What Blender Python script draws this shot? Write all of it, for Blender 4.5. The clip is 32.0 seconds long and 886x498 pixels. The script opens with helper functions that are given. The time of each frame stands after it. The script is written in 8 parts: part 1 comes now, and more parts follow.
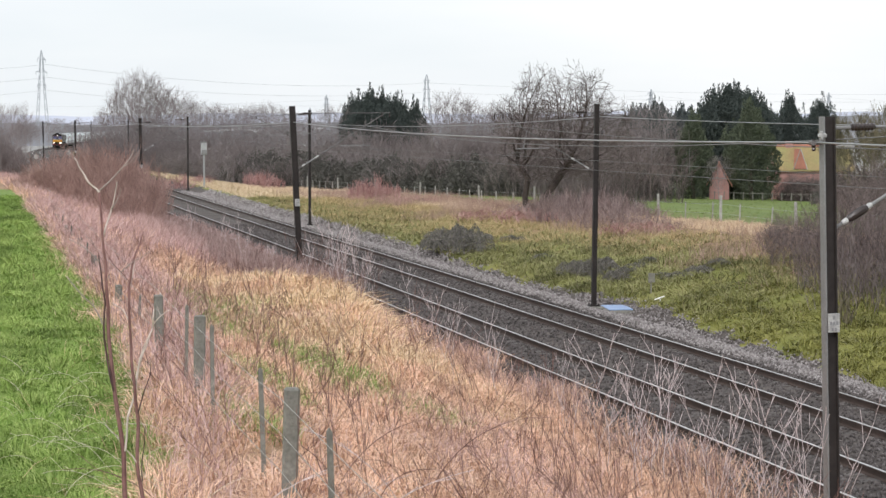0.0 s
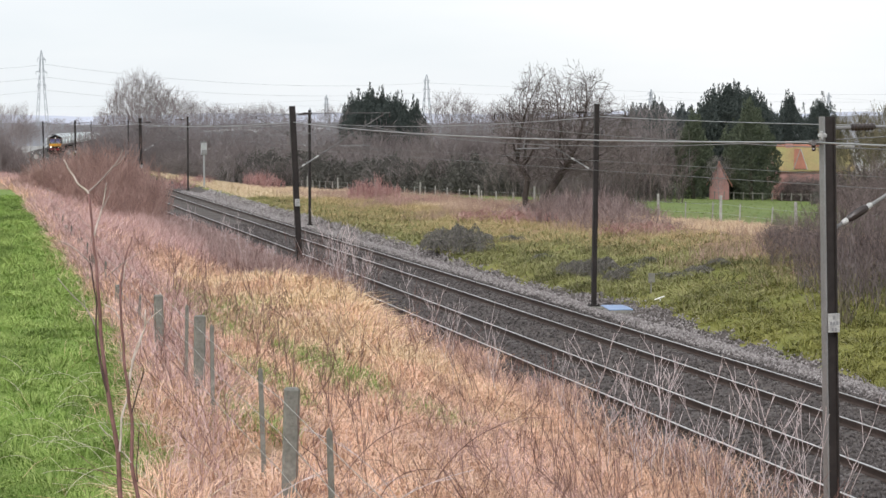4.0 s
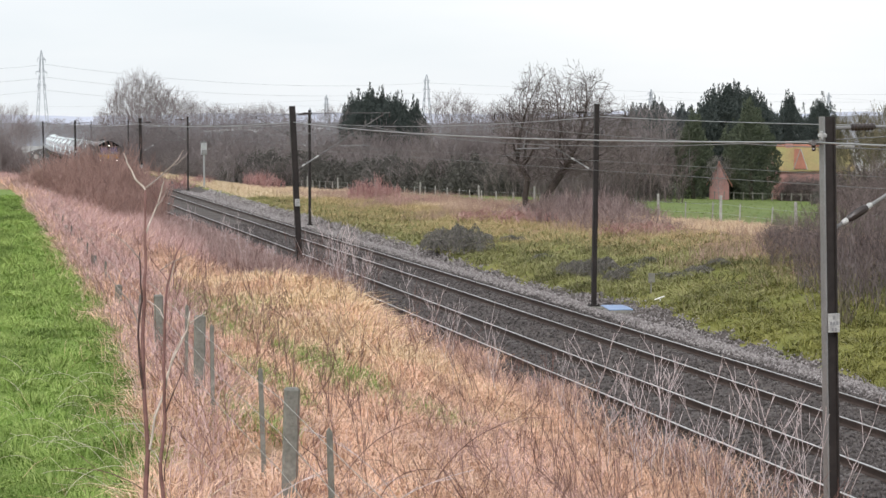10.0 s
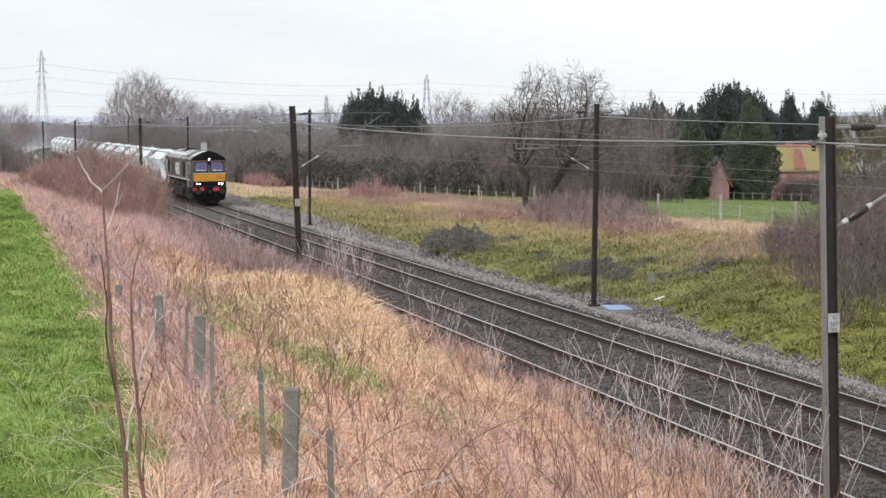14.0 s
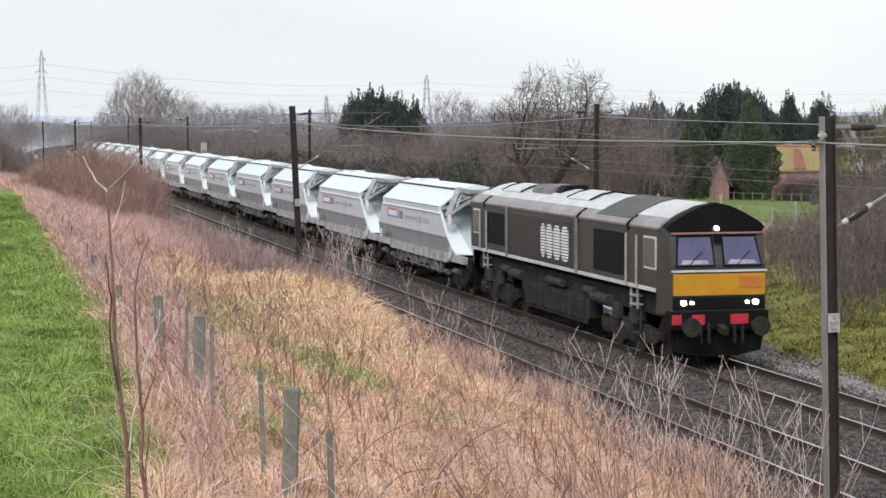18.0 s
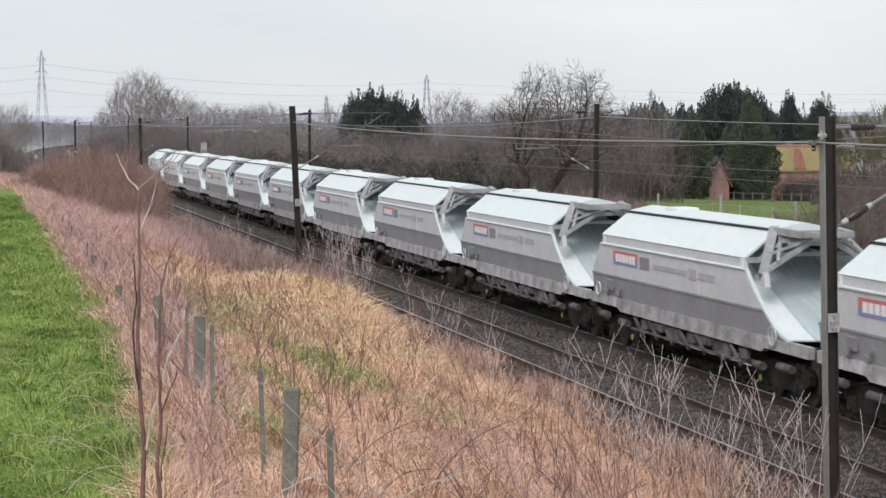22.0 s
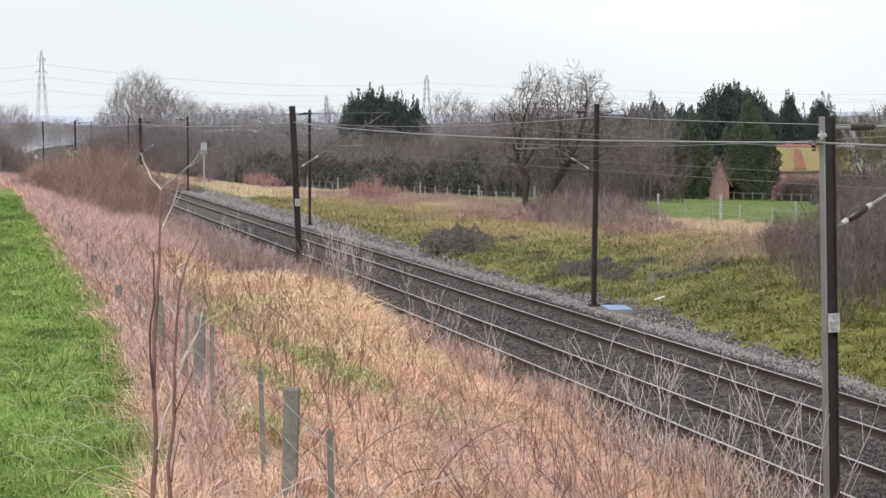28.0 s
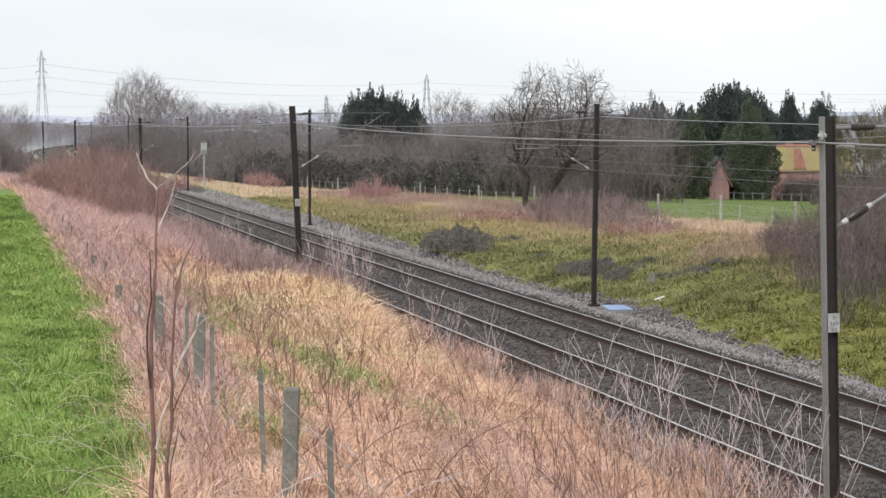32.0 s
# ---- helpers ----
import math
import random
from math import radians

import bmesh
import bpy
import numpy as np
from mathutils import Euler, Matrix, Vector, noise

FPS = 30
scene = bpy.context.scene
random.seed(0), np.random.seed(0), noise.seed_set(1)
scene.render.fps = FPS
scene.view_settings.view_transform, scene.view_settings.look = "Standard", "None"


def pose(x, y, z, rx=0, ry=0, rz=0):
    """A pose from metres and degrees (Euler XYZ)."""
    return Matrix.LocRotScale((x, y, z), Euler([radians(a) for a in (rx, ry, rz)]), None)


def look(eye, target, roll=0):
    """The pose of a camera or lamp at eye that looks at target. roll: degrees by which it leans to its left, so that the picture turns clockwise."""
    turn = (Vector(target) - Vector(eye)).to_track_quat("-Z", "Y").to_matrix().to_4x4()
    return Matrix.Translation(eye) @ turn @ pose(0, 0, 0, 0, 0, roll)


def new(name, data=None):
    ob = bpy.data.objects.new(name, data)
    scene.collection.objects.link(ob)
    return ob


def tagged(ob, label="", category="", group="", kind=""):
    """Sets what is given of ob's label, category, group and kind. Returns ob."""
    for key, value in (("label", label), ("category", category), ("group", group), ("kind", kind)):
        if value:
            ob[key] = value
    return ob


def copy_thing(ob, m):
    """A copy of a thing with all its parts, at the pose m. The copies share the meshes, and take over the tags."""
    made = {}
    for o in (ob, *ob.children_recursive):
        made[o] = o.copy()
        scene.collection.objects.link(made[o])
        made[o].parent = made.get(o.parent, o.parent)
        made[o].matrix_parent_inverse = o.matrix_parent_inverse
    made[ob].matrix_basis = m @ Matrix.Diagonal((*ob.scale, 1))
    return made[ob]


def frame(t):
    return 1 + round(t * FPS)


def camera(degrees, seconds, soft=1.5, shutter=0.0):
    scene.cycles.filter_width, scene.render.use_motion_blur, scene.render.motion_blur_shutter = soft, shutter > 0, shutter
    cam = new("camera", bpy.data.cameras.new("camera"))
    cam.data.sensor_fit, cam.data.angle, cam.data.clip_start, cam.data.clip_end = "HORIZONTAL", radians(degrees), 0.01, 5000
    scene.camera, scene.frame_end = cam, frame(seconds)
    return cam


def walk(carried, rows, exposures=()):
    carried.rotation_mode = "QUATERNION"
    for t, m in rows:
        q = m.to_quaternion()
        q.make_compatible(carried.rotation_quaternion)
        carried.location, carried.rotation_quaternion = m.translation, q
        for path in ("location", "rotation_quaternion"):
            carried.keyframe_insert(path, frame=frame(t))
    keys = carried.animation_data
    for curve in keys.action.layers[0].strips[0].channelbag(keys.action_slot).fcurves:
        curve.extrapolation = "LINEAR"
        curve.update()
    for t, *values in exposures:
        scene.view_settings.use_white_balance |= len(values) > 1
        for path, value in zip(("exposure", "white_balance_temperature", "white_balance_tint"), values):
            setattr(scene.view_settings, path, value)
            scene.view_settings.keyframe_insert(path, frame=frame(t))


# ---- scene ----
V1, SPACING = 14.156, 3.47          # near track's centre, and the way to the far one
VF = V1 + SPACING
EYE_Z = 5.803
cam = camera(23.70, 32.0, soft=1.5, shutter=0.12)
CAM_POSE = look((0, 0, EYE_Z), (10 * math.sin(0.2243), 10 * math.cos(0.2243), EYE_Z - 10 * math.tan(0.05920)), -0.21)
walk(cam, [(0.0, CAM_POSE), (32.0, CAM_POSE)], exposures=[(0.0, 0.24), (16.0, 0.24), (18.0, 0.18), (19.0, 0.06), (20.0, 0.0), (25.0, -0.02), (27.0, 0.12), (28.0, 0.20), (32.0, 0.22)])

# ---- light: a bright overcast sky and a wide, weak sun ----
SUN_EL, SUN_AZ = 42, 215
world = bpy.data.worlds.new("overcast_sky")
scene.world = world
world.use_nodes = True
wn, wl = world.node_tree.nodes, world.node_tree.links
wn.clear()
w_out, w_bg = wn.new("ShaderNodeOutputWorld"), wn.new("ShaderNodeBackground")
w_sky = wn.new("ShaderNodeTexSky")
w_sky.sky_type, w_sky.sun_disc = "NISHITA", False
w_sky.sun_elevation, w_sky.sun_rotation = radians(SUN_EL), radians(SUN_AZ)
w_dim = wn.new("ShaderNodeVectorMath")
w_dim.operation = "SCALE"
w_dim.inputs["Scale"].default_value = 0.10
w_co, w_map, w_noise, w_ramp, w_mix = (wn.new("ShaderNode" + k) for k in ("TexCoord", "Mapping", "TexNoise", "ValToRGB", "Mix"))
w_map.inputs["Scale"].default_value = (1.0, 1.0, 5.0)
w_noise.inputs["Scale"].default_value, w_noise.inputs["Detail"].default_value = 2.2, 5.0
w_ramp.color_ramp.elements[0].position, w_ramp.color_ramp.elements[0].color = 0.35, (0.755, 0.80, 0.845, 1)
w_ramp.color_ramp.elements[1].position, w_ramp.color_ramp.elements[1].color = 0.62, (0.90, 0.91, 0.93, 1)
w_mix.data_type = "RGBA"
w_mix.inputs["Factor"].default_value = 0.90
wl.new(w_co.outputs["Generated"], w_map.inputs["Vector"])
wl.new(w_map.outputs["Vector"], w_noise.inputs["Vector"])
wl.new(w_noise.outputs["Fac"], w_ramp.inputs["Fac"])
wl.new(w_sky.outputs["Color"], w_dim.inputs[0])
wl.new(w_dim.outputs["Vector"], w_mix.inputs["A"])
wl.new(w_ramp.outputs["Color"], w_mix.inputs["B"])
wl.new(w_mix.outputs["Result"], w_bg.inputs["Color"])
w_bg.inputs["Strength"].default_value = 1.0
wl.new(w_bg.outputs["Background"], w_out.inputs["Surface"])
sun = new("sun", bpy.data.lights.new("sun", "SUN"))
sun.data.energy, sun.data.angle, sun.data.color = 2.05, radians(25), (1.0, 0.98, 0.975)
sun_dir = Vector((math.sin(radians(SUN_AZ)) * math.cos(radians(SUN_EL)), math.cos(radians(SUN_AZ)) * math.cos(radians(SUN_EL)), math.sin(radians(SUN_EL))))
sun.matrix_world = look(sun_dir * 50, (0, 0, 0))


# ---- materials ----
def mat(name, base, rough=0.8, metal=0.0, vary=0.25, scale=3.0, second=None, bump=0.0, fine=40.0, islands=False, ramp=None, streak=None, glow=0.0, obj_rand=0.0, spec=None):
    """A surface with two scales of variation; ramp: colours picked by island or noise."""
    m = bpy.data.materials.new(name)
    m.use_nodes = True
    n, l = m.node_tree.nodes, m.node_tree.links
    b = n["Principled BSDF"]
    b.inputs["Roughness"].default_value, b.inputs["Metallic"].default_value = rough, metal
    if spec is not None or islands or bump >= 0.6:
        b.inputs["Specular IOR Level"].default_value = 0.18 if spec is None else spec      # matt fibres, litter and stone
    co = n.new("ShaderNodeTexCoord")
    big, small = n.new("ShaderNodeTexNoise"), n.new("ShaderNodeTexNoise")
    big.inputs["Scale"].default_value, big.inputs["Detail"].default_value = scale, 4
    small.inputs["Scale"].default_value, small.inputs["Detail"].default_value = fine, 3
    src = co.outputs["Object"]
    if streak:
        mp = n.new("ShaderNodeMapping")
        mp.inputs["Scale"].default_value = streak
        l.new(src, mp.inputs["Vector"])
        src = mp.outputs["Vector"]
    l.new(src, big.inputs["Vector"])
    l.new(src, small.inputs["Vector"])
    cols = ramp or [base, second or tuple(c * (1 - vary) for c in base)]
    cr = n.new("ShaderNodeValToRGB")
    while len(cr.color_ramp.elements) < len(cols):
        cr.color_ramp.elements.new(0.5)
    for i, (e, c) in enumerate(zip(cr.color_ramp.elements, cols)):
        e.position = (i / (len(cols) - 1)) if islands else 0.32 + 0.36 * i / (len(cols) - 1)
        e.color = (*c, 1)
    if islands:
        geo = n.new("ShaderNodeNewGeometry")
        l.new(geo.outputs["Random Per Island"], cr.inputs["Fac"])
    else:
        l.new(big.outputs["Fac"], cr.inputs["Fac"])
    mul = n.new("ShaderNodeMix")
    mul.data_type, mul.blend_type = "RGBA", "MULTIPLY"
    mul.inputs["Factor"].default_value = 1.0
    rr = n.new("ShaderNodeMapRange")
    rr.inputs["From Min"].default_value, rr.inputs["From Max"].default_value = 0.3, 0.7
    rr.inputs["To Min"].default_value, rr.inputs["To Max"].default_value = 1 - vary * 0.7, 1 + vary * 0.5
    l.new((big if islands else small).outputs["Fac"], rr.inputs["Value"])
    l.new(cr.outputs["Color"], mul.inputs["A"])
    l.new(rr.outputs["Result"], mul.inputs["B"])
    res = mul.outputs["Result"]
    if obj_rand:
        oi, r2, m2 = n.new("ShaderNodeObjectInfo"), n.new("ShaderNodeMapRange"), n.new("ShaderNodeMix")
        r2.inputs["To Min"].default_value, r2.inputs["To Max"].default_value = 1 - obj_rand, 1 + obj_rand
        m2.data_type, m2.blend_type = "RGBA", "MULTIPLY"
        m2.inputs["Factor"].default_value = 1.0
        l.new(oi.outputs["Random"], r2.inputs["Value"])
        l.new(res, m2.inputs["A"])
        l.new(r2.outputs["Result"], m2.inputs["B"])
        res = m2.outputs["Result"]
    l.new(res, b.inputs["Base Color"])
    if bump:
        bp = n.new("ShaderNodeBump")
        bp.inputs["Strength"].default_value, bp.inputs["Distance"].default_value = min(1.0, bump), 0.02
        l.new(small.outputs["Fac"], bp.inputs["Height"])
        l.new(bp.outputs["Normal"], b.inputs["Normal"])
    if glow:
        b.inputs["Emission Color"].default_value = (*base, 1)
        b.inputs["Emission Strength"].default_value = glow
    return m


M_FIELD = mat("field_turf", (0.135, 0.21, 0.045), vary=0.35, scale=0.9, streak=(1.0, 0.16, 1.0), fine=6, second=(0.17, 0.245, 0.06), bump=0.6)
M_STRAW = mat("straw_litter", (0.36, 0.24, 0.14), vary=0.4, scale=0.5, fine=12, second=(0.24, 0.155, 0.11), bump=0.6)
M_MOSS = mat("bank_turf", (0.165, 0.185, 0.045), vary=0.4, scale=0.4, fine=8, second=(0.22, 0.20, 0.06), bump=0.6)
M_SCRUB = mat("scrub_litter", (0.22, 0.14, 0.10), vary=0.4, scale=0.4, fine=9, second=(0.30, 0.21, 0.11), bump=0.6)
# far fields lightened to carry distance haze in the base colour
M_FARLAND = mat("haze_tinted_land", (0.31, 0.32, 0.30), vary=0.3, scale=0.02, fine=0.3, second=(0.25, 0.24, 0.23))
M_BALLAST = mat("ballast", (0.118, 0.101, 0.092), vary=0.5, scale=0.6, fine=16, second=(0.064, 0.054, 0.05), bump=1.0)
M_STONE = mat("ballast_stone", (0.2, 0.2, 0.2), islands=True, ramp=[(0.041, 0.036, 0.035), (0.090, 0.079, 0.076), (0.16, 0.145, 0.142), (0.066, 0.057, 0.054)], vary=0.3, scale=0.5)
M_STONE_PALE = mat("shoulder_stone", (0.2, 0.2, 0.2), islands=True, ramp=[(0.138, 0.123, 0.119), (0.25, 0.228, 0.223), (0.375, 0.348, 0.341), (0.181, 0.161, 0.156)], vary=0.25, scale=0.5)
M_RAIL = mat("rail_rust", (0.075, 0.05, 0.04), rough=0.7, metal=0.2, vary=0.4, scale=2, fine=30)
M_RAILTOP = mat("rail_head", (0.55, 0.54, 0.52), rough=0.28, metal=1.0, vary=0.15, scale=2)
M_SLEEPER = mat("concrete_sleeper", (0.135, 0.12, 0.112), vary=0.4, scale=2, fine=25, bump=0.3, obj_rand=0.25)
M_MASTDARK = mat("weathered_and_shaded_steel", (0.035, 0.028, 0.026), rough=0.65, metal=0.3, vary=0.4, scale=1.2, fine=12)
M_MASTPALE = mat("galvanised_and_lit_steel", (0.28, 0.28, 0.28), rough=0.55, metal=0.4, vary=0.25, scale=2)
M_ARM = mat("dull_bracket_steel", (0.19, 0.18, 0.178), rough=0.6, metal=0.2, vary=0.4, scale=3)
M_WIRE = mat("wire", (0.32, 0.33, 0.33), rough=0.45, metal=0.3, vary=0.2)
M_INSUL = mat("insulator_brown", (0.03, 0.02, 0.018), rough=0.3, vary=0.2)
M_CERAMIC = mat("ceramic_grey", (0.48, 0.48, 0.47), rough=0.4, vary=0.2)
M_PLATE = mat("white_plate", (0.42, 0.42, 0.41), rough=0.5, vary=0.3, scale=8)
M_INK = mat("black_ink", (0.03, 0.03, 0.03), vary=0.1)
M_POST = mat("old_concrete_post", (0.225, 0.217, 0.19), vary=0.35, scale=3, fine=30, bump=0.3, obj_rand=0.15)
M_STAKE = mat("pale_fence_stake", (0.40, 0.39, 0.36), vary=0.35, scale=3, obj_rand=0.2)
M_BLADE = mat("dry_grass", (0.5, 0.4, 0.2), islands=True, ramp=[(0.461, 0.273, 0.176), (0.797, 0.525, 0.366), (0.883, 0.637, 0.498), (0.576, 0.364, 0.245), (0.816, 0.548, 0.4), (0.682, 0.422, 0.308)], vary=0.38, scale=1.0, streak=(1.0, 0.25, 1.0))
M_GOLD = mat("golden_grass", (0.8, 0.55, 0.3), islands=True, ramp=[(0.56, 0.385, 0.215), (0.82, 0.605, 0.375), (0.92, 0.74, 0.52), (0.68, 0.49, 0.30)], vary=0.3, scale=0.6)
M_PINK = mat("dead_stems", (0.4, 0.25, 0.2), islands=True, ramp=[(0.275, 0.155, 0.148), (0.57, 0.381, 0.361), (0.437, 0.273, 0.257), (0.674, 0.499, 0.475), (0.38, 0.226, 0.198)], vary=0.35, scale=0.6)
M_GREEN = mat("green_grass", (0.15, 0.25, 0.05), islands=True, ramp=[(0.14, 0.215, 0.0495), (0.215, 0.315, 0.0825), (0.30, 0.395, 0.132), (0.18, 0.27, 0.066)], vary=0.5, scale=3.0)
M_TURF = mat("pasture_grass", (0.15, 0.25, 0.05), islands=True, ramp=[(0.12, 0.20, 0.042), (0.185, 0.28, 0.06), (0.245, 0.335, 0.092), (0.15, 0.24, 0.05), (0.31, 0.37, 0.14)], vary=0.6, scale=1.0, streak=(1.1, 0.16, 1.0))
M_TUSSOCK = mat("pale_tussock_grass", (0.25, 0.33, 0.1), islands=True, ramp=[(0.20, 0.29, 0.065), (0.28, 0.38, 0.10), (0.37, 0.44, 0.16), (0.24, 0.34, 0.08)], vary=0.3, scale=0.8)
M_REDSCRUB = mat("pink_twigs", (0.4, 0.2, 0.2), islands=True, ramp=[(0.27, 0.135, 0.13), (0.52, 0.31, 0.29), (0.40, 0.225, 0.21), (0.60, 0.41, 0.38)], vary=0.3, scale=0.6)
M_OLIVE = mat("mossy_grass", (0.2, 0.2, 0.05), islands=True, ramp=[(0.15, 0.158, 0.062), (0.215, 0.22, 0.085), (0.30, 0.285, 0.14), (0.18, 0.188, 0.07), (0.26, 0.23, 0.14)], vary=0.7, scale=0.45)
M_LUSH = mat("fresh_bank_grass", (0.2, 0.25, 0.06), islands=True, ramp=[(0.147, 0.152, 0.0423), (0.195, 0.195, 0.0552), (0.252, 0.241, 0.081), (0.169, 0.175, 0.0478)], vary=0.5, scale=0.8, streak=(1.0, 0.3, 1.0))
M_BLEACHED = mat("pale_bleached_grass", (0.6, 0.5, 0.35), islands=True, ramp=[(0.46, 0.33, 0.22), (0.62, 0.48, 0.33), (0.70, 0.57, 0.41), (0.52, 0.36, 0.26)], vary=0.3, scale=0.4)
M_DULLGRASS = mat("dull_dead_grass", (0.3, 0.2, 0.1), islands=True, ramp=[(0.26, 0.19, 0.10), (0.44, 0.335, 0.18), (0.56, 0.44, 0.25), (0.35, 0.26, 0.14)], vary=0.3, scale=0.5)
M_TWIG = mat("grey_brown_twigs", (0.13, 0.10, 0.085), islands=True, ramp=[(0.165, 0.138, 0.134), (0.225, 0.190, 0.184), (0.275, 0.238, 0.231)], vary=0.3)
# a paler M_TWIG for distance, with haze put into the twig colours
M_FARTWIG = mat("haze_tinted_grey_twigs", (0.2, 0.18, 0.17), islands=True, ramp=[(0.20, 0.170, 0.169), (0.255, 0.222, 0.220), (0.31, 0.274, 0.272)], vary=0.25)
M_REDTWIG = mat("red_brown_twigs", (0.2, 0.1, 0.07), islands=True, ramp=[(0.23, 0.135, 0.118), (0.43, 0.285, 0.25), (0.33, 0.21, 0.18)], vary=0.35, scale=0.4)
M_PALETWIG = mat("pale_twigs", (0.4, 0.33, 0.3), islands=True, ramp=[(0.60, 0.53, 0.525), (0.82, 0.76, 0.755), (0.54, 0.44, 0.435), (0.72, 0.655, 0.65)], vary=0.3, scale=4)
M_PALESTALK = mat("bleached_stalks", (0.6, 0.55, 0.4), islands=True, ramp=[(0.50, 0.47, 0.34), (0.66, 0.62, 0.47), (0.58, 0.50, 0.40)], vary=0.25, scale=4)
M_WILLOW = mat("yellowish_twigs", (0.3, 0.27, 0.18), islands=True, ramp=[(0.10, 0.088, 0.062), (0.165, 0.145, 0.095), (0.22, 0.19, 0.125)], vary=0.25)
M_MAUVE = mat("mauve_brown_twigs", (0.2, 0.15, 0.15), islands=True, ramp=[(0.245, 0.165, 0.152), (0.41, 0.292, 0.272), (0.54, 0.41, 0.385)], vary=0.3)
M_DARKMAUVE = mat("brownish_mauve_twigs", (0.2, 0.15, 0.15), islands=True, ramp=[(0.17, 0.122, 0.115), (0.30, 0.225, 0.212), (0.40, 0.315, 0.30)], vary=0.3)
M_PURPLE = mat("purplish_dead_stems", (0.4, 0.3, 0.3), islands=True, ramp=[(0.275, 0.170, 0.155), (0.48, 0.325, 0.30), (0.61, 0.44, 0.41), (0.38, 0.242, 0.222)], vary=0.35, scale=0.4)
# cab side panes: a pale grey reflection is put into the glass colour
M_SIDEPANE = mat("reflection_pale_cab_glass", (0.13, 0.14, 0.135), rough=0.08, vary=0.3, scale=1.2)
M_BRAMBLE = mat("bramble_leaves", (0.1, 0.1, 0.09), islands=True, ramp=[(0.10, 0.092, 0.085), (0.17, 0.158, 0.148), (0.22, 0.205, 0.19), (0.16, 0.16, 0.10)], vary=0.35, scale=1.2)
M_IVY = mat("ivy_leaves", (0.06, 0.06, 0.05), islands=True, ramp=[(0.088, 0.086, 0.076), (0.112, 0.110, 0.096), (0.138, 0.132, 0.116), (0.104, 0.098, 0.09)], vary=0.3, scale=0.4)
M_BUSHTWIG = mat("dark_bush_twigs", (0.12, 0.1, 0.09), islands=True, ramp=[(0.0945, 0.0745, 0.0716), (0.169, 0.133, 0.128), (0.25, 0.2, 0.192)], vary=0.3)
M_BARK = mat("bark", (0.085, 0.068, 0.058), vary=0.4, scale=3, fine=20, bump=0.6)
M_BIRCH = mat("sapling_bark", (0.26, 0.135, 0.125), vary=0.4, scale=6, fine=40, second=(0.15, 0.066, 0.06))
M_DULLTWIG = mat("dull_twig_bark", (0.42, 0.34, 0.31), vary=0.3, scale=8, fine=40)
M_DARKSTEM = mat("dark_red_stem", (0.10, 0.052, 0.05), vary=0.4, scale=6, fine=40)
M_SILVER = mat("bleached_twig_bark", (0.62, 0.52, 0.47), vary=0.3, scale=8, fine=40)
M_CONIFER = mat("conifer_green", (0.03, 0.05, 0.02), islands=True, ramp=[(0.046, 0.058, 0.056), (0.068, 0.083, 0.076), (0.090, 0.106, 0.096)], vary=0.35, scale=0.5)
# paler, bluer than M_CONIFER: haze over the far trees is in the colour
M_FARCONIFER = mat("haze_tinted_conifer_green", (0.08, 0.1, 0.09), islands=True, ramp=[(0.072, 0.086, 0.088), (0.098, 0.115, 0.115), (0.125, 0.143, 0.138)], vary=0.3, scale=0.5)
M_CONIFER2 = mat("conifer_yellow_green", (0.05, 0.07, 0.02), islands=True, ramp=[(0.070, 0.086, 0.060), (0.092, 0.110, 0.073), (0.118, 0.134, 0.086)], vary=0.35, scale=0.5)
M_BRICK = mat("red_brick", (0.43, 0.245, 0.225), vary=0.25, scale=1.5, fine=12, second=(0.36, 0.19, 0.17))
M_ROOFMOSS = mat("mossy_roof_tiles", (0.25, 0.235, 0.09), vary=0.35, scale=0.35, fine=7, second=(0.27, 0.185, 0.09), bump=0.4)
M_ROOFRED = mat("red_ridge_tiles", (0.44, 0.19, 0.13), vary=0.25, scale=2)
M_PYLON = mat("pylon_steel", (0.42, 0.45, 0.48), rough=0.6, metal=0.1, vary=0.1)
# distance haze is mixed into the colours of hills, woods and cables
M_HILL = mat("haze_tinted_hill", (0.60, 0.635, 0.74), rough=1, vary=0.08, scale=0.002, fine=0.01)
M_HAZEWOOD = mat("haze_tinted_wood", (0.335, 0.345, 0.375), rough=1, vary=0.25, scale=0.01, fine=0.06)
M_HAZEWIRE = mat("haze_tinted_cable", (0.55, 0.57, 0.58), rough=0.8, vary=0.05)
M_THINWIRE = mat("dull_copper_wire", (0.17, 0.17, 0.165), rough=0.6, vary=0.2)
M_SHED = mat("pale_sheeting", (0.78, 0.80, 0.82), vary=0.08)
# train
M_WAGWHITE = mat("dusty_white_paint", (0.70, 0.75, 0.756), rough=0.45, vary=0.08, scale=0.5, fine=4, second=(0.63, 0.71, 0.715), obj_rand=0.04)
M_WAGLIGHT = mat("light_grey_paint", (0.565, 0.583, 0.605), rough=0.5, vary=0.12, scale=0.7, fine=6, second=(0.50, 0.515, 0.535), obj_rand=0.04)
M_WAGDARK = mat("mid_grey_paint", (0.295, 0.303, 0.315), rough=0.5, vary=0.16, scale=0.7, fine=6, second=(0.24, 0.245, 0.256), obj_rand=0.05)
M_SOLE = mat("dusty_sole_bar", (0.50, 0.49, 0.50), rough=0.7, vary=0.4, scale=1.6, fine=9, second=(0.27, 0.262, 0.265), obj_rand=0.10)
# worn plate with its tones lowered to hold the roof overhang's shade
M_CHUTE = mat("worn_shaded_chute_plate", (0.53, 0.61, 0.63), rough=0.45, vary=0.18, scale=1.2, fine=5, second=(0.40, 0.455, 0.47), streak=(7, 0.5, 0.5))
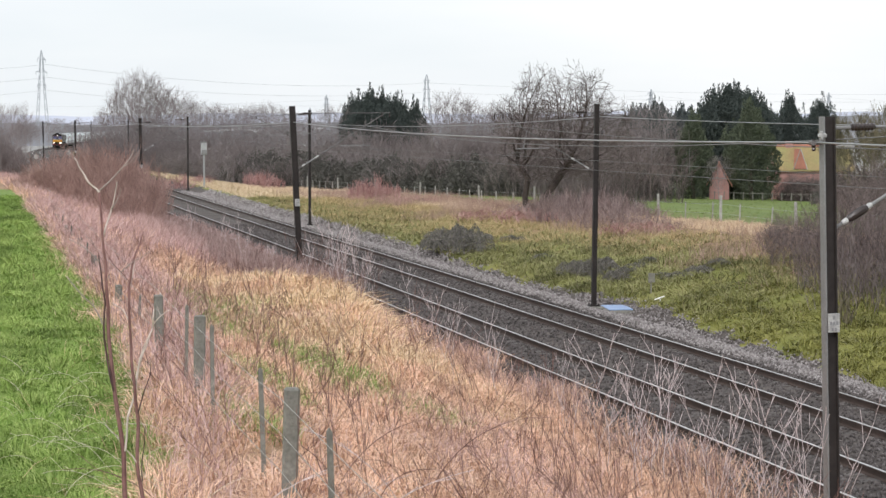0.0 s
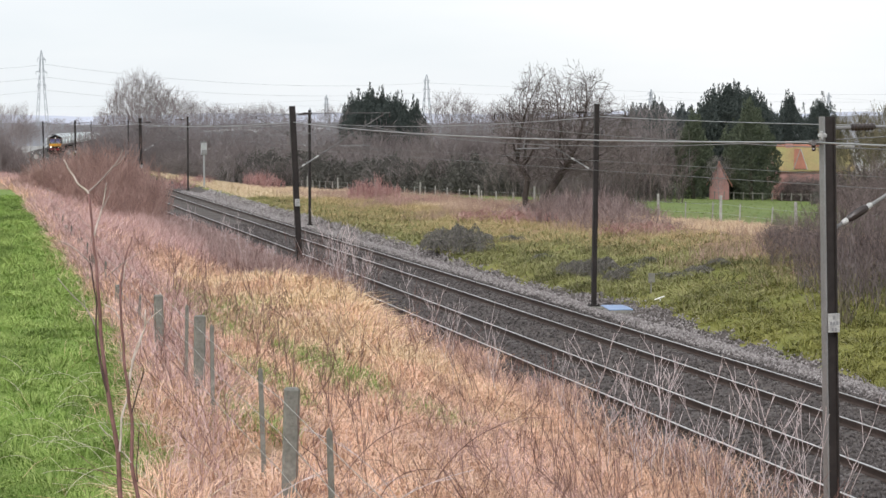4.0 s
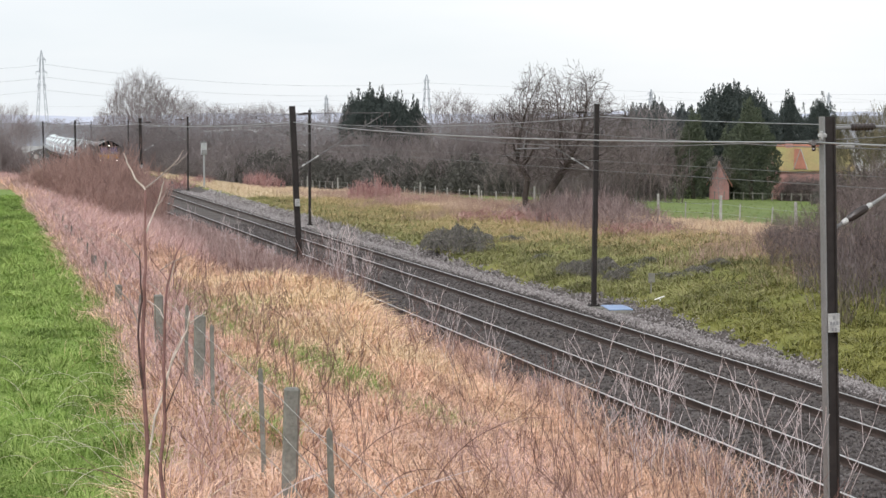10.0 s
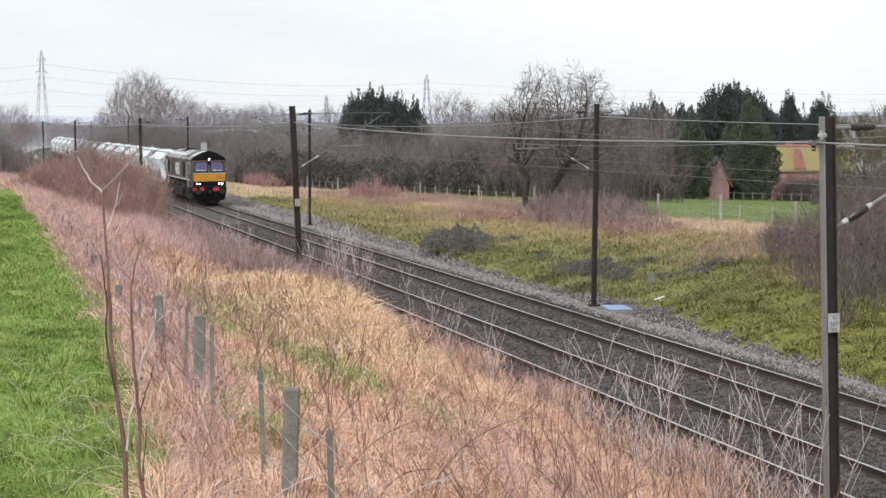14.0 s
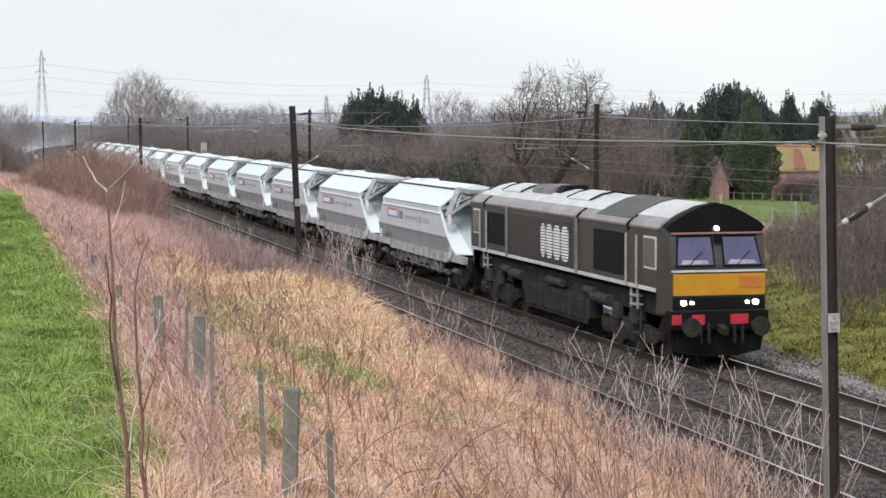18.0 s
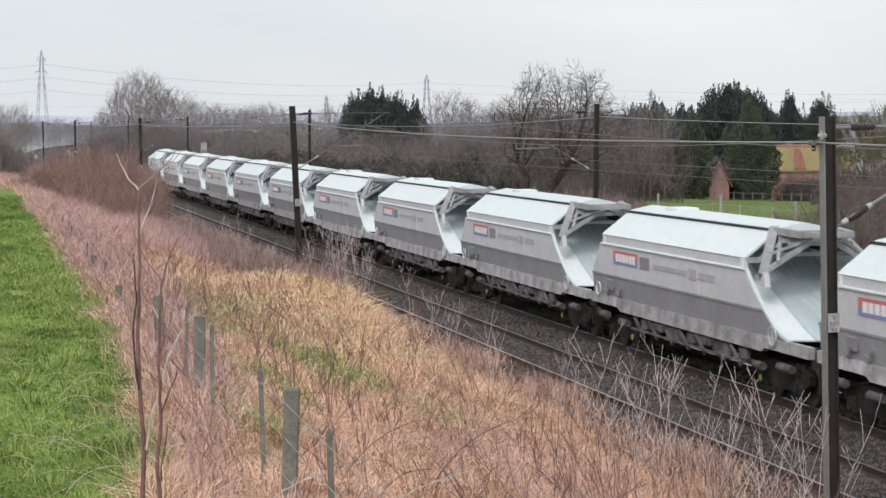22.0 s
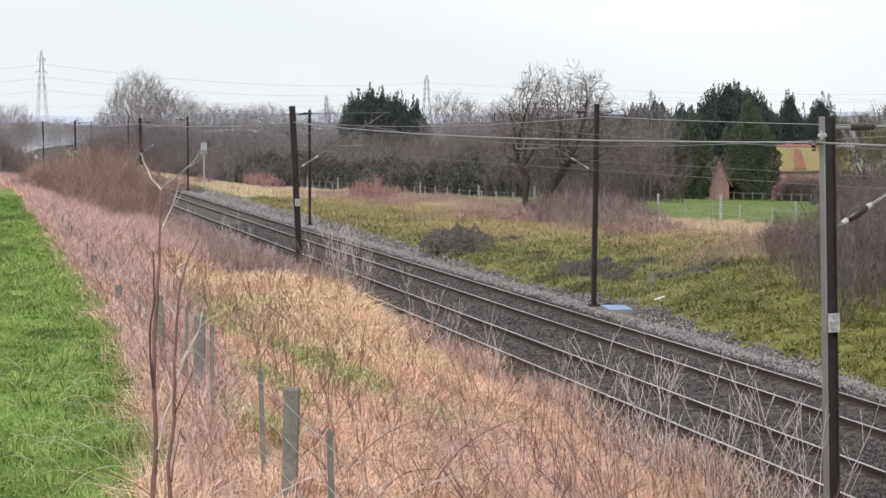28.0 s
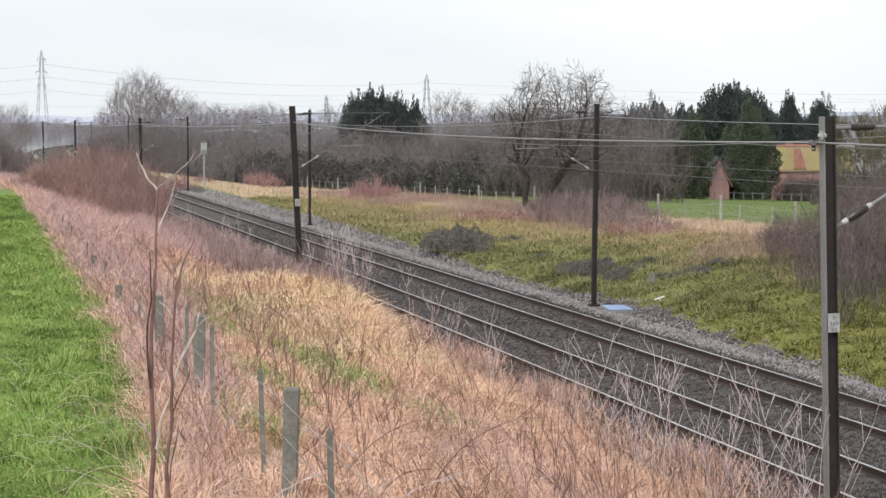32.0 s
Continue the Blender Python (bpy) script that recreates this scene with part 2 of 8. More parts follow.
M_BRACE = mat("grey_end_frame", (0.40, 0.40, 0.415), rough=0.55, vary=0.35, scale=2.5, second=(0.25, 0.25, 0.26))
M_PADDOCK = mat("paddock_grass", (0.13, 0.18, 0.045), islands=True, ramp=[(0.125, 0.175, 0.042), (0.17, 0.225, 0.058), (0.145, 0.20, 0.048)], vary=0.3, scale=0.2)
M_OAKTWIG = mat("dark_oak_twigs", (0.08, 0.06, 0.055), islands=True, ramp=[(0.088, 0.071, 0.066), (0.15, 0.123, 0.115), (0.115, 0.094, 0.087)], vary=0.3, scale=0.8)
M_PADDOCKTURF = mat("paddock_turf", (0.115, 0.158, 0.042), vary=0.3, scale=0.15, fine=2, second=(0.15, 0.195, 0.055), bump=0.6)
M_WEED = mat("dull_dead_weeds", (0.4, 0.25, 0.2), islands=True, ramp=[(0.19, 0.125, 0.10), (0.41, 0.285, 0.235), (0.31, 0.205, 0.165), (0.50, 0.38, 0.31)], vary=0.45, scale=0.5)
M_WING = mat("bright_chute_wing", (0.74, 0.79, 0.80), rough=0.4, vary=0.08, scale=1, fine=5)
M_ORANGEPATCH = mat("rusty_orange_paint", (0.55, 0.19, 0.03), rough=0.5, vary=0.3, scale=5)
M_DASH = mat("pale_dashboard", (0.40, 0.40, 0.44), rough=0.4, vary=0.4, scale=4)
# oily black lowered further: shade under the vehicles is in its colour
M_UNDER = mat("oily_shaded_underframe", (0.020, 0.019, 0.019), rough=0.9, vary=0.6, scale=2, fine=15, second=(0.046, 0.042, 0.040), spec=0.15)
M_GEAR = mat("dusty_gear", (0.17, 0.163, 0.165), rough=0.8, vary=0.45, scale=2.5, fine=11, second=(0.035, 0.033, 0.032))
M_GRILLE = mat("dark_grille", (0.075, 0.075, 0.075), rough=0.6, vary=0.3, scale=1.5)
M_STEP = mat("dirty_step", (0.055, 0.054, 0.053), rough=0.8, vary=0.5, scale=3, spec=0.2)
M_STALK = mat("thin_dark_stalks", (0.2, 0.1, 0.07), islands=True, ramp=[(0.13, 0.07, 0.06), (0.24, 0.145, 0.125), (0.18, 0.10, 0.085)], vary=0.3)
M_BARINK = mat("faded_lettering", (0.43, 0.425, 0.44), rough=0.6, vary=0.2)
M_TYRE = mat("wheel_steel", (0.10, 0.09, 0.085), rough=0.5, metal=0.6, vary=0.3, scale=3)
M_RED = mat("red_sign_paint", (0.55, 0.15, 0.18), rough=0.5, vary=0.15)
M_BLUE = mat("blue_sign_paint", (0.22, 0.25, 0.45), rough=0.5, vary=0.15)
M_WHITEINK = mat("white_sign_paint", (0.82, 0.82, 0.82), rough=0.5, vary=0.1)
M_GREYINK = mat("grey_sign_paint", (0.22, 0.22, 0.23), rough=0.5, vary=0.1)
M_AXLE = mat("yellow_axle_cap", (0.36, 0.34, 0.06), rough=0.6, vary=0.3)
M_LOCO = mat("dark_olive_grey_paint", (0.045, 0.042, 0.038), rough=0.55, vary=0.2, scale=0.7, fine=9, second=(0.055, 0.051, 0.046), spec=0.35)
M_LOCOROOF = mat("dusty_loco_roof", (0.60, 0.61, 0.61), rough=0.55, vary=0.25, scale=0.8, fine=8, second=(0.46, 0.465, 0.465))
M_SHOULDER = mat("dull_roof_shoulder", (0.23, 0.212, 0.214), rough=0.6, vary=0.25, scale=1.2, fine=9, second=(0.31, 0.295, 0.297))
M_SILENCER = mat("sooty_grey_steel", (0.24, 0.235, 0.235), rough=0.6, vary=0.4, scale=1.5, second=(0.08, 0.078, 0.078))
M_LOCOBLACK = mat("loco_black", (0.008, 0.008, 0.008), rough=0.7, vary=0.3, scale=2, spec=0.12)
M_YELLOW = mat("warning_yellow", (0.54, 0.262, 0.014), rough=0.4, vary=0.2, scale=2)
M_STRIPE = mat("faded_red_stripe", (0.36, 0.19, 0.17), rough=0.5, vary=0.2)
M_CANTSTRIPE = mat("faded_cant_stripe", (0.24, 0.155, 0.145), rough=0.5, vary=0.25)
M_PALERAIL = mat("pale_handrail", (0.42, 0.42, 0.41), rough=0.5, vary=0.3)
M_BEAMRED = mat("buffer_beam_red", (0.50, 0.025, 0.045), rough=0.5, vary=0.2)
M_GLASS = mat("cab_glass", (0.105, 0.10, 0.205), rough=0.06, vary=0.3, scale=1.2)
M_LAMP = mat("headlight_glow", (1.0, 0.98, 0.9), glow=7.0)
M_BLUECOVER = mat("blue_cover", (0.21, 0.32, 0.54), rough=0.4, vary=0.15, scale=2)
M_SIGNAL = mat("dull_signal_paint", (0.40, 0.41, 0.41), rough=0.6, vary=0.25, scale=3)


# ---- mesh helpers ----
def link(name, me, material, parent=None, label=""):
    for m_ in (material if isinstance(material, (list, tuple)) else [material]):
        me.materials.append(m_)
    ob = new(name, me)
    if parent is not None:
        ob.parent = parent
    return tagged(ob, label)


def part(name, bm, material, parent=None, label="", smooth=False):
    """One mesh object out of a bmesh, under a thing or a part."""
    me = bpy.data.meshes.new(name)
    bm.normal_update()
    bm.to_mesh(me)
    bm.free()
    if smooth:
        me.polygons.foreach_set("use_smooth", [True] * len(me.polygons))
    return link(name, me, material, parent, label)


def raw(name, verts, faces, material, parent=None, label=""):
    me = bpy.data.meshes.new(name)
    me.from_pydata(verts, [], faces)
    me.update()
    return link(name, me, material, parent, label)


def arrays(name, verts, tris, material, parent=None, label="", mats=None):
    """A large mesh from numpy arrays: vertices (n, 3) and triangles (m, 3)."""
    me = bpy.data.meshes.new(name)
    v, f = np.ascontiguousarray(verts, dtype=np.float32), np.ascontiguousarray(tris, dtype=np.int32)
    me.vertices.add(len(v))
    me.vertices.foreach_set("co", v.ravel())
    me.loops.add(f.size)
    me.loops.foreach_set("vertex_index", f.ravel())
    me.polygons.add(len(f))
    me.polygons.foreach_set("loop_start", np.arange(0, f.size, f.shape[1], dtype=np.int32))
    if mats is not None:
        me.polygons.foreach_set("material_index", np.ascontiguousarray(mats, dtype=np.int32))
    me.update(calc_edges=True)
    return link(name, me, material, parent, label)


def box(bm, x0, x1, y0, y1, z0, z1, bevel=0.0):
    """A block between those limits, its edges bevelled."""
    made = bmesh.ops.create_cube(bm, size=1.0)["verts"]
    for v in made:
        v.co = Vector(((x0 + x1) / 2 + v.co.x * (x1 - x0), (y0 + y1) / 2 + v.co.y * (y1 - y0), (z0 + z1) / 2 + v.co.z * (z1 - z0)))
    if bevel:
        bmesh.ops.bevel(bm, geom=list({e for v in made for e in v.link_edges}), offset=bevel, segments=1, affect="EDGES")
    return bm


def bar(bm, a, b, w, h=None, sides=4):
    """A straight bar or rod from a to b."""
    a, b = Vector(a), Vector(b)
    h = h or w
    d = (b - a).normalized()
    up = Vector((0, 0, 1)) if abs(d.z) < 0.95 else Vector((0, 1, 0))
    r = d.cross(up).normalized()
    u = r.cross(d)
    rings = []
    for p in (a, b):
        ring = []
        for i in range(sides):
            t = 2 * math.pi * (i + 0.5) / sides
            k = math.sqrt(2) if sides == 4 else 1.0
            ring.append(bm.verts.new(p + r * (math.cos(t) * w / 2 * k) + u * (math.sin(t) * h / 2 * k)))
        rings.append(ring)
    for i in range(sides):
        j = (i + 1) % sides
        bm.faces.new((rings[0][i], rings[0][j], rings[1][j], rings[1][i]))
    bm.faces.new(rings[0][::-1])
    bm.faces.new(rings[1])
    return bm


def disc(bm, c, r, depth, axis="X", sides=16):
    d = {"X": Vector((1, 0, 0)), "Y": Vector((0, 1, 0)), "Z": Vector((0, 0, 1))}[axis] * depth / 2
    return bar(bm, Vector(c) - d, Vector(c) + d, 2 * r, 2 * r, sides)


def prism(bm, outline, axis, lo, hi):
    """An outline of (a, b) pairs pushed along an axis: X takes (y, z), Y takes (x, z)."""
    def at(p, t):
        return (t, p[0], p[1]) if axis == "X" else (p[0], t, p[1])
    r0 = [bm.verts.new(at(p, lo)) for p in outline]
    r1 = [bm.verts.new(at(p, hi)) for p in outline]
    n = len(outline)
    for i in range(n):
        bm.faces.new((r0[i], r0[(i + 1) % n], r1[(i + 1) % n], r1[i]))
    bm.faces.new(r0[::-1])
    bm.faces.new(r1)
    bmesh.ops.recalc_face_normals(bm, faces=bm.faces[:])
    return bm


def B():
    return bmesh.new()


def empty(name, m, label, category, group="", kind=""):
    ob = new(name)
    ob.empty_display_size = 0.3
    ob.matrix_basis = m
    return tagged(ob, label, category, group, kind)


# ---- the line's course and the lie of the land ----
CURVE_AT, CURVE_R, CURVE_EASE = 330, 1500, 150


def course(s, off=0.0):
    """A point of the line s metres on, off metres to the right of the near track, and the heading."""
    if s <= CURVE_AT:
        return V1 + off, s, 0.0
    n = max(2, int((s - CURVE_AT) / 4))
    d, a, y, x = (s - CURVE_AT) / n, 0.0, CURVE_AT, V1
    for i in range(n):
        a2 = a + d / CURVE_R * min(1.0, (i + 0.5) * d / CURVE_EASE)
        y += d * math.cos((a + a2) / 2)
        x += d * math.sin((a + a2) / 2)
        a = a2
    return x + off * math.cos(a), y - off * math.sin(a), a


_cs = [course(s) for s in range(-500, 1500, 10)]
_CX, _CY = np.array([c[0] for c in _cs]), np.array([c[1] for c in _cs])


def ramp01(t):
    t = np.clip(t, 0, 1)
    return t * t * (3 - 2 * t)


def land(x, y):
    """The ground's height."""
    x, y = np.asarray(x, float), np.asarray(y, float)
    d = x - (np.interp(y, _CY, _CX) - V1)
    field = 2.15 - 0.012 * np.clip(y - 110, 0, 250)
    mound = 2.25 * ramp01((17 - y) / 12.5) * ramp01((60 + y) / 40)
    left = field + mound * ramp01((2.3 - d) / 2.6)
    side = np.clip(0.95 - 0.0155 * (y - 88), -1.6, 1.7)
    right = side * ramp01((d - 20.6) / 13.5) - 0.035 * np.clip(d - 36, 0, 60) - 0.006 * np.clip(d - 96, 0, 900)
    flat = -0.42
    z = np.where(d < 11.4, flat + (left - flat) * np.clip((11.4 - d) / 8.2, 0, 1) ** 0.9, np.where(d > 20.6, flat * ramp01((22.2 - d) / 1.6) + right, flat))
    bumps = np.sin(x * 1.7 + y * 0.6) * np.sin(y * 0.9 - x * 0.5) * 0.10 + np.sin(x * 3.1 - y * 1.7) * 0.04
    clods = np.sin(x * 7.3 + y * 0.6) * np.sin(y * 1.5 - x * 3.0) * 0.035 + np.sin(x * 4.1 - y * 0.9) * np.sin(y * 0.6 + x) * 0.05
    z = z + clods * ramp01((3.2 - d) / 0.8) * ((y > 5) & (y < 130))
    z = z + bumps * (ramp01((d - 21.5) / 2) + ramp01((10.5 - d) / 2) * ramp01((d - 2.0) / 1.5)) * (y < 200)
    z = z + 1.15 * np.exp(-((x - 9.1) / 1.7) ** 2 - ((y - 53) / 9.0) ** 2)
    far = np.clip((np.hypot(x, y) - 420) / 1200, 0, 1)
    return z * (1 - far) - 6.0 * far


def land1(x, y):
    return float(land(x, y))


# ---- ground ----
def field_edge(y):
    """Where the pasture ends and the rough bank begins."""
    return np.interp(y, [10, 20, 24, 30, 36, 46, 63, 94, 130], [1.3, 1.7, 2.05, 2.35, 2.55, 2.72, 2.8, 2.95, 3.0]) + 0.10 * np.sin(y * 0.9) + 0.07 * np.sin(y * 2.3)


def shoulder_edge(y):
    """Where the ballast shoulder of the far track ends and the bank's grass begins."""
    y = np.asarray(y, float)
    return np.interp(y, [44, 46, 50, 58, 62, 66, 71, 79, 90, 98, 120], [20.7, 20.85, 21.15, 21.3, 21.6, 21.75, 21.45, 21.2, 21.4, 21.6, 21.75]) + 0.08 * np.sin(y * 1.9) + 0.07 * np.sin(y * 4.3 + 1)


def build_ground():
    ys = np.concatenate([np.arange(-480, 0, 16), np.arange(0, 12, 2), np.arange(12, 60, 0.4), np.arange(60, 140, 1.2), np.arange(140, 320, 5), np.arange(320, 800, 20), np.arange(800, 4900, 150)])
    xs = np.concatenate([np.arange(-1500, -100, 100), np.arange(-100, -12, 8), np.arange(-12, -1.6, 0.8), np.arange(-1.6, 4, 0.2), np.arange(4, 20, 0.6), np.arange(20, 24, 0.25), np.arange(24, 40, 0.6), np.arange(40, 110, 3), np.arange(110, 400, 15), np.arange(400, 3600, 160)])
    gx, gy = np.meshgrid(xs, ys)
    gz = land(gx, gy)
    rng = np.random.default_rng(3)
    near = (np.hypot(gx, gy) < 150)
    gz = gz + near * (gx > 3.5) * rng.normal(0, 0.02, gz.shape) - 0.03 * near
    v = np.stack([gx, gy, gz], -1).reshape(-1, 3)
    w = len(xs)
    i, j = np.meshgrid(np.arange(len(ys) - 1), np.arange(w - 1), indexing="ij")
    a = (i * w + j).ravel()
    quads = np.stack([a, a + 1, a + w + 1, a + w], -1)
    c = v[quads].mean(1)
    d = c[:, 0] - (np.interp(c[:, 1], _CY, _CX) - V1)
    wob = np.sin(c[:, 1] * 0.35) * 0.5 + np.sin(c[:, 1] * 1.1 + c[:, 0]) * 0.35
    m = np.full(len(quads), 4)
    edge = field_edge(c[:, 1])
    m[(d < 12.9) & (c[:, 1] < 300)] = 1
    m[(d < edge) & (c[:, 1] < 135)] = 0
    lip = shoulder_edge(c[:, 1])
    m[(d >= 12.9) & (d < lip)] = 5
    m[(d >= lip) & (d < 28 + 3 * wob)] = 2
    m[(d >= 28 + 3 * wob) & (d < 36.5)] = 3
    m[(d >= 36.5) & (d < 110) & (c[:, 1] < 420)] = 6
    ob = arrays("ground", v, quads, [M_FIELD, M_STRAW, M_MOSS, M_SCRUB, M_FARLAND, M_BALLAST, M_PADDOCKTURF], mats=m)
    return tagged(ob, "rough grassy ground of a shallow railway cutting between fields", "ground", kind="structure")


build_ground()


def sweep_line(name, outline, off, s0, s1, step, material, parent=None, label=""):
    """A section of (x, z) pairs carried along the line."""
    ss = list(np.arange(s0, min(s1, CURVE_AT), 40)) + list(np.arange(max(s0, CURVE_AT), s1 + 0.1, step))
    verts, faces, n = [], [], len(outline)
    for s in ss:
        cx, cy, a = course(s, off)
        for px, pz in outline:
            verts.append((cx + px * math.cos(a), cy - px * math.sin(a), pz))
    for k in range(len(ss) - 1):
        for i in range(n):
            j = (i + 1) % n
            faces.append((k * n + i, k * n + j, (k + 1) * n + j, (k + 1) * n + i))
    return raw(name, verts, faces, material, parent, label)


S0, S1 = -460, 1000
bed = sweep_line("ballast_bed", [(-2.5, -0.5), (-1.75, -0.17), (SPACING + 1.9, -0.17), (SPACING + 3.2, -0.40), (SPACING + 3.2, -0.7), (-2.5, -0.7)], 0, S0, S1, 10, M_BALLAST)
tagged(bed, "grey-brown crushed stone ballast under both railway tracks", "ballast", kind="structure")


def build_track(off, label):
    tr = empty("railway_track", pose(0, 0, 0), label, "railway track", "pair of railway tracks", "structure")
    for side in (-1, 1):
        o = off + side * 0.7525
        rail = sweep_line("rail", [(-0.065, -0.159), (0.065, -0.159), (0.065, -0.145), (0.012, -0.125), (0.012, -0.045), (0.034, -0.035), (0.034, -0.003), (-0.034, -0.003), (-0.034, -0.035), (-0.012, -0.045), (-0.012, -0.125), (-0.065, -0.145)], o, S0, S1, 8, M_RAIL, tr, "rusty steel rail with polished head")
        sweep_line("railhead", [(-0.031, -0.004), (0.031, -0.004), (0.029, 0.0), (-0.029, 0.0)], o, S0, S1, 8, M_RAILTOP, rail, "polished running surface")
    bm = B()
    prism(bm, [(-1.25, -0.36), (1.25, -0.36), (1.25, -0.17), (0.9, -0.155), (0.45, -0.155), (0.3, -0.19), (-0.3, -0.19), (-0.45, -0.155), (-0.9, -0.155), (-1.25, -0.17)], "Y", -0.13, 0.13)
    first = part("sleeper", bm, M_SLEEPER, tr)
    first.matrix_basis = pose(V1 + off, 24, 0)
    rng = random.Random(int(off * 10) + 5)
    for k in range(1, 215):
        ob = new("sleeper", first.data)
        ob.parent = tr
        ob.matrix_basis = pose(V1 + off + rng.uniform(-0.02, 0.02), 24 + 0.65 * k, rng.uniform(-0.012, 0.006), 0, 0, rng.uniform(-0.5, 0.5))
    bm = B()
    for s in np.arange(164, 420, 0.65):
        x, y, a = course(float(s), off)
        for lo, hi in ((-1.25, 1.25),):
            q = [Vector((x + px * math.cos(a) + py * math.sin(a), y - px * math.sin(a) + py * math.cos(a), -0.16)) for px, py in ((lo, -0.13), (hi, -0.13), (hi, 0.13), (lo, 0.13))]
            t = [bm.verts.new(p) for p in q]
            b = [bm.verts.new(p - Vector((0, 0, 0.12))) for p in q]
            bm.faces.new(t)
            for i in range(4):
                bm.faces.new((t[i], b[i], b[(i + 1) % 4], t[(i + 1) % 4]))
    tagged(part("far_sleepers", bm, M_SLEEPER, tr), kind="stuff")
    return tr


trough = sweep_line("cable_trough", [(-0.35, -0.5), (0.35, -0.5), (0.35, -0.02), (0.28, 0.0), (-0.28, 0.0), (-0.35, -0.02)], SPACING + 3.3, 400, 500, 8, M_STAKE)
tagged(trough, "pale concrete cable route beside the far curve", "cable route")


build_track(0.0, "weedy railway track nearer the dry grass bank")
build_track(SPACING, "well-used railway track beside the mossy bank")


# ---- scattered small geometry ----
def stones(name, n, xr, yr, z, size, material, seed, label):
    """Crushed stones, each an uneven eight-sided lump; denser towards the near end."""
    rng = np.random.default_rng(seed)
    x = rng.uniform(*xr, n)
    y = yr[0] + (yr[1] - yr[0]) * rng.random(n) ** 1.7
    keep = np.ones(n, bool)
    for off in (V1, VF):
        for side in (-0.7525, 0.7525):
            keep &= np.abs(x - off - side) > 0.09
    keep &= x < shoulder_edge(y) + rng.normal(0.05, 0.10, n)
    x, y = x[keep], y[keep]
    n = len(x)
    r = rng.uniform(*size, n) * (1 + np.clip(y - 40, 0, 200) / 120)
    base = np.array([(1, 0, 0), (-1, 0, 0), (0, 1, 0), (0, -1, 0), (0, 0, 1), (0, 0, -1)], float)
    v = base[None] * rng.uniform(0.55, 1.25, (n, 6, 1)) * r[:, None, None] + rng.normal(0, 0.22, (n, 6, 3)) * r[:, None, None]
    zz = np.maximum(z(x) if callable(z) else np.full(n, z), land(x, y) - 0.002)
    v += np.stack([x, y, zz + r * 0.25], -1)[:, None, :]
    t = np.array([(0, 2, 4), (2, 1, 4), (1, 3, 4), (3, 0, 4), (2, 0, 5), (1, 2, 5), (3, 1, 5), (0, 3, 5)])
    f = (np.arange(n)[:, None, None] * 6 + t[None]).reshape(-1, 3)
    return tagged(arrays(name, v.reshape(-1, 3), f, material), label, "ballast", kind="stuff")


stones("ballast_stones", 42000, (V1 - 1.8, VF + 1.7), (28, 125), -0.165, (0.022, 0.045), M_STONE, 11, "dark grey-brown crushed stones between the rails")
stones("shoulder_stones", 40000, (VF + 1.5, VF + 5.1), (36, 190), lambda x: -0.16 - np.clip(x - VF - 1.9, 0, 1.4) * 0.17 - np.clip(x - VF - 3.2, 0, 0.2) * 0.2, (0.02, 0.042), M_STONE_PALE, 12, "pale grey crushed stones on the ballast shoulder")


def blades(name, x, y, length, width, lean, material, seed, label, category, bend=0.5, z=None, wind=(0.25, 0.0), out=None, rel=1.0, arch=0.0):
    """Grass blades as bent tapering strips of two lengths each; arch: how far the tips hang over."""
    rng = np.random.default_rng(seed)
    n = len(x)
    zz = land(x, y) if z is None else z
    az = rng.uniform(0, 2 * math.pi, n) if out is None else out + rng.normal(0, 0.45, n)
    ln = length * rng.uniform(0.5, 1.3, n)
    le = np.abs(rng.normal(lean, lean * 0.5, n)) * rel
    dx, dy = np.cos(az) * le + wind[0] * le, np.sin(az) * le + wind[1]
    hor = np.hypot(dx, dy)
    up = 1.0 / np.sqrt(1 + hor ** 2)
    p0 = np.stack([x, y, zz - 0.03], -1)
    p1 = p0 + np.stack([dx * up * ln * 0.5, dy * up * ln * 0.5, up * ln * 0.55], -1)
    k = 1 + bend * 2
    fall = 1 - bend * rng.random(n) - arch * rng.random(n)
    p2 = p1 + np.stack([dx * up * ln * 0.5 * k, dy * up * ln * 0.5 * k, up * ln * 0.5 * fall], -1)
    p2[:, 2] = np.maximum(p2[:, 2], zz + 0.02)
    fa = rng.uniform(-0.7, 0.7, n)
    w = np.stack([np.cos(fa), np.sin(fa), 0.35 * arch * rng.normal(0, 1, n)], -1) * (width * rng.uniform(0.6, 1.4, n))[:, None] / 2
    v = np.stack([p0 - w, p0 + w, p1 - w * 0.8, p1 + w * 0.8, p2], 1)
    t = np.array([(0, 1, 3), (0, 3, 2), (2, 3, 4)])
    f = (np.arange(n)[:, None, None] * 5 + t[None]).reshape(-1, 3)
    return tagged(arrays(name, v.reshape(-1, 3), f, material), label, category, kind="stuff")


def scatter(n, xr, yr, power, seed):
    rng = np.random.default_rng(seed)
    return rng.uniform(*xr, n), yr[0] + (yr[1] - yr[0]) * rng.random(n) ** power


def wave(x, y, scale, seed):
    """A smooth uneven field of values about 0."""
    rng = np.random.default_rng(seed)
    f = np.zeros_like(x)
    for k in range(7):
        a, ph, s = rng.uniform(0, math.pi), rng.uniform(0, 6.28), scale * rng.uniform(0.6, 1.9)
        f += np.sin((x * np.cos(a) + y * np.sin(a)) * s + ph)
    return f / 2.6


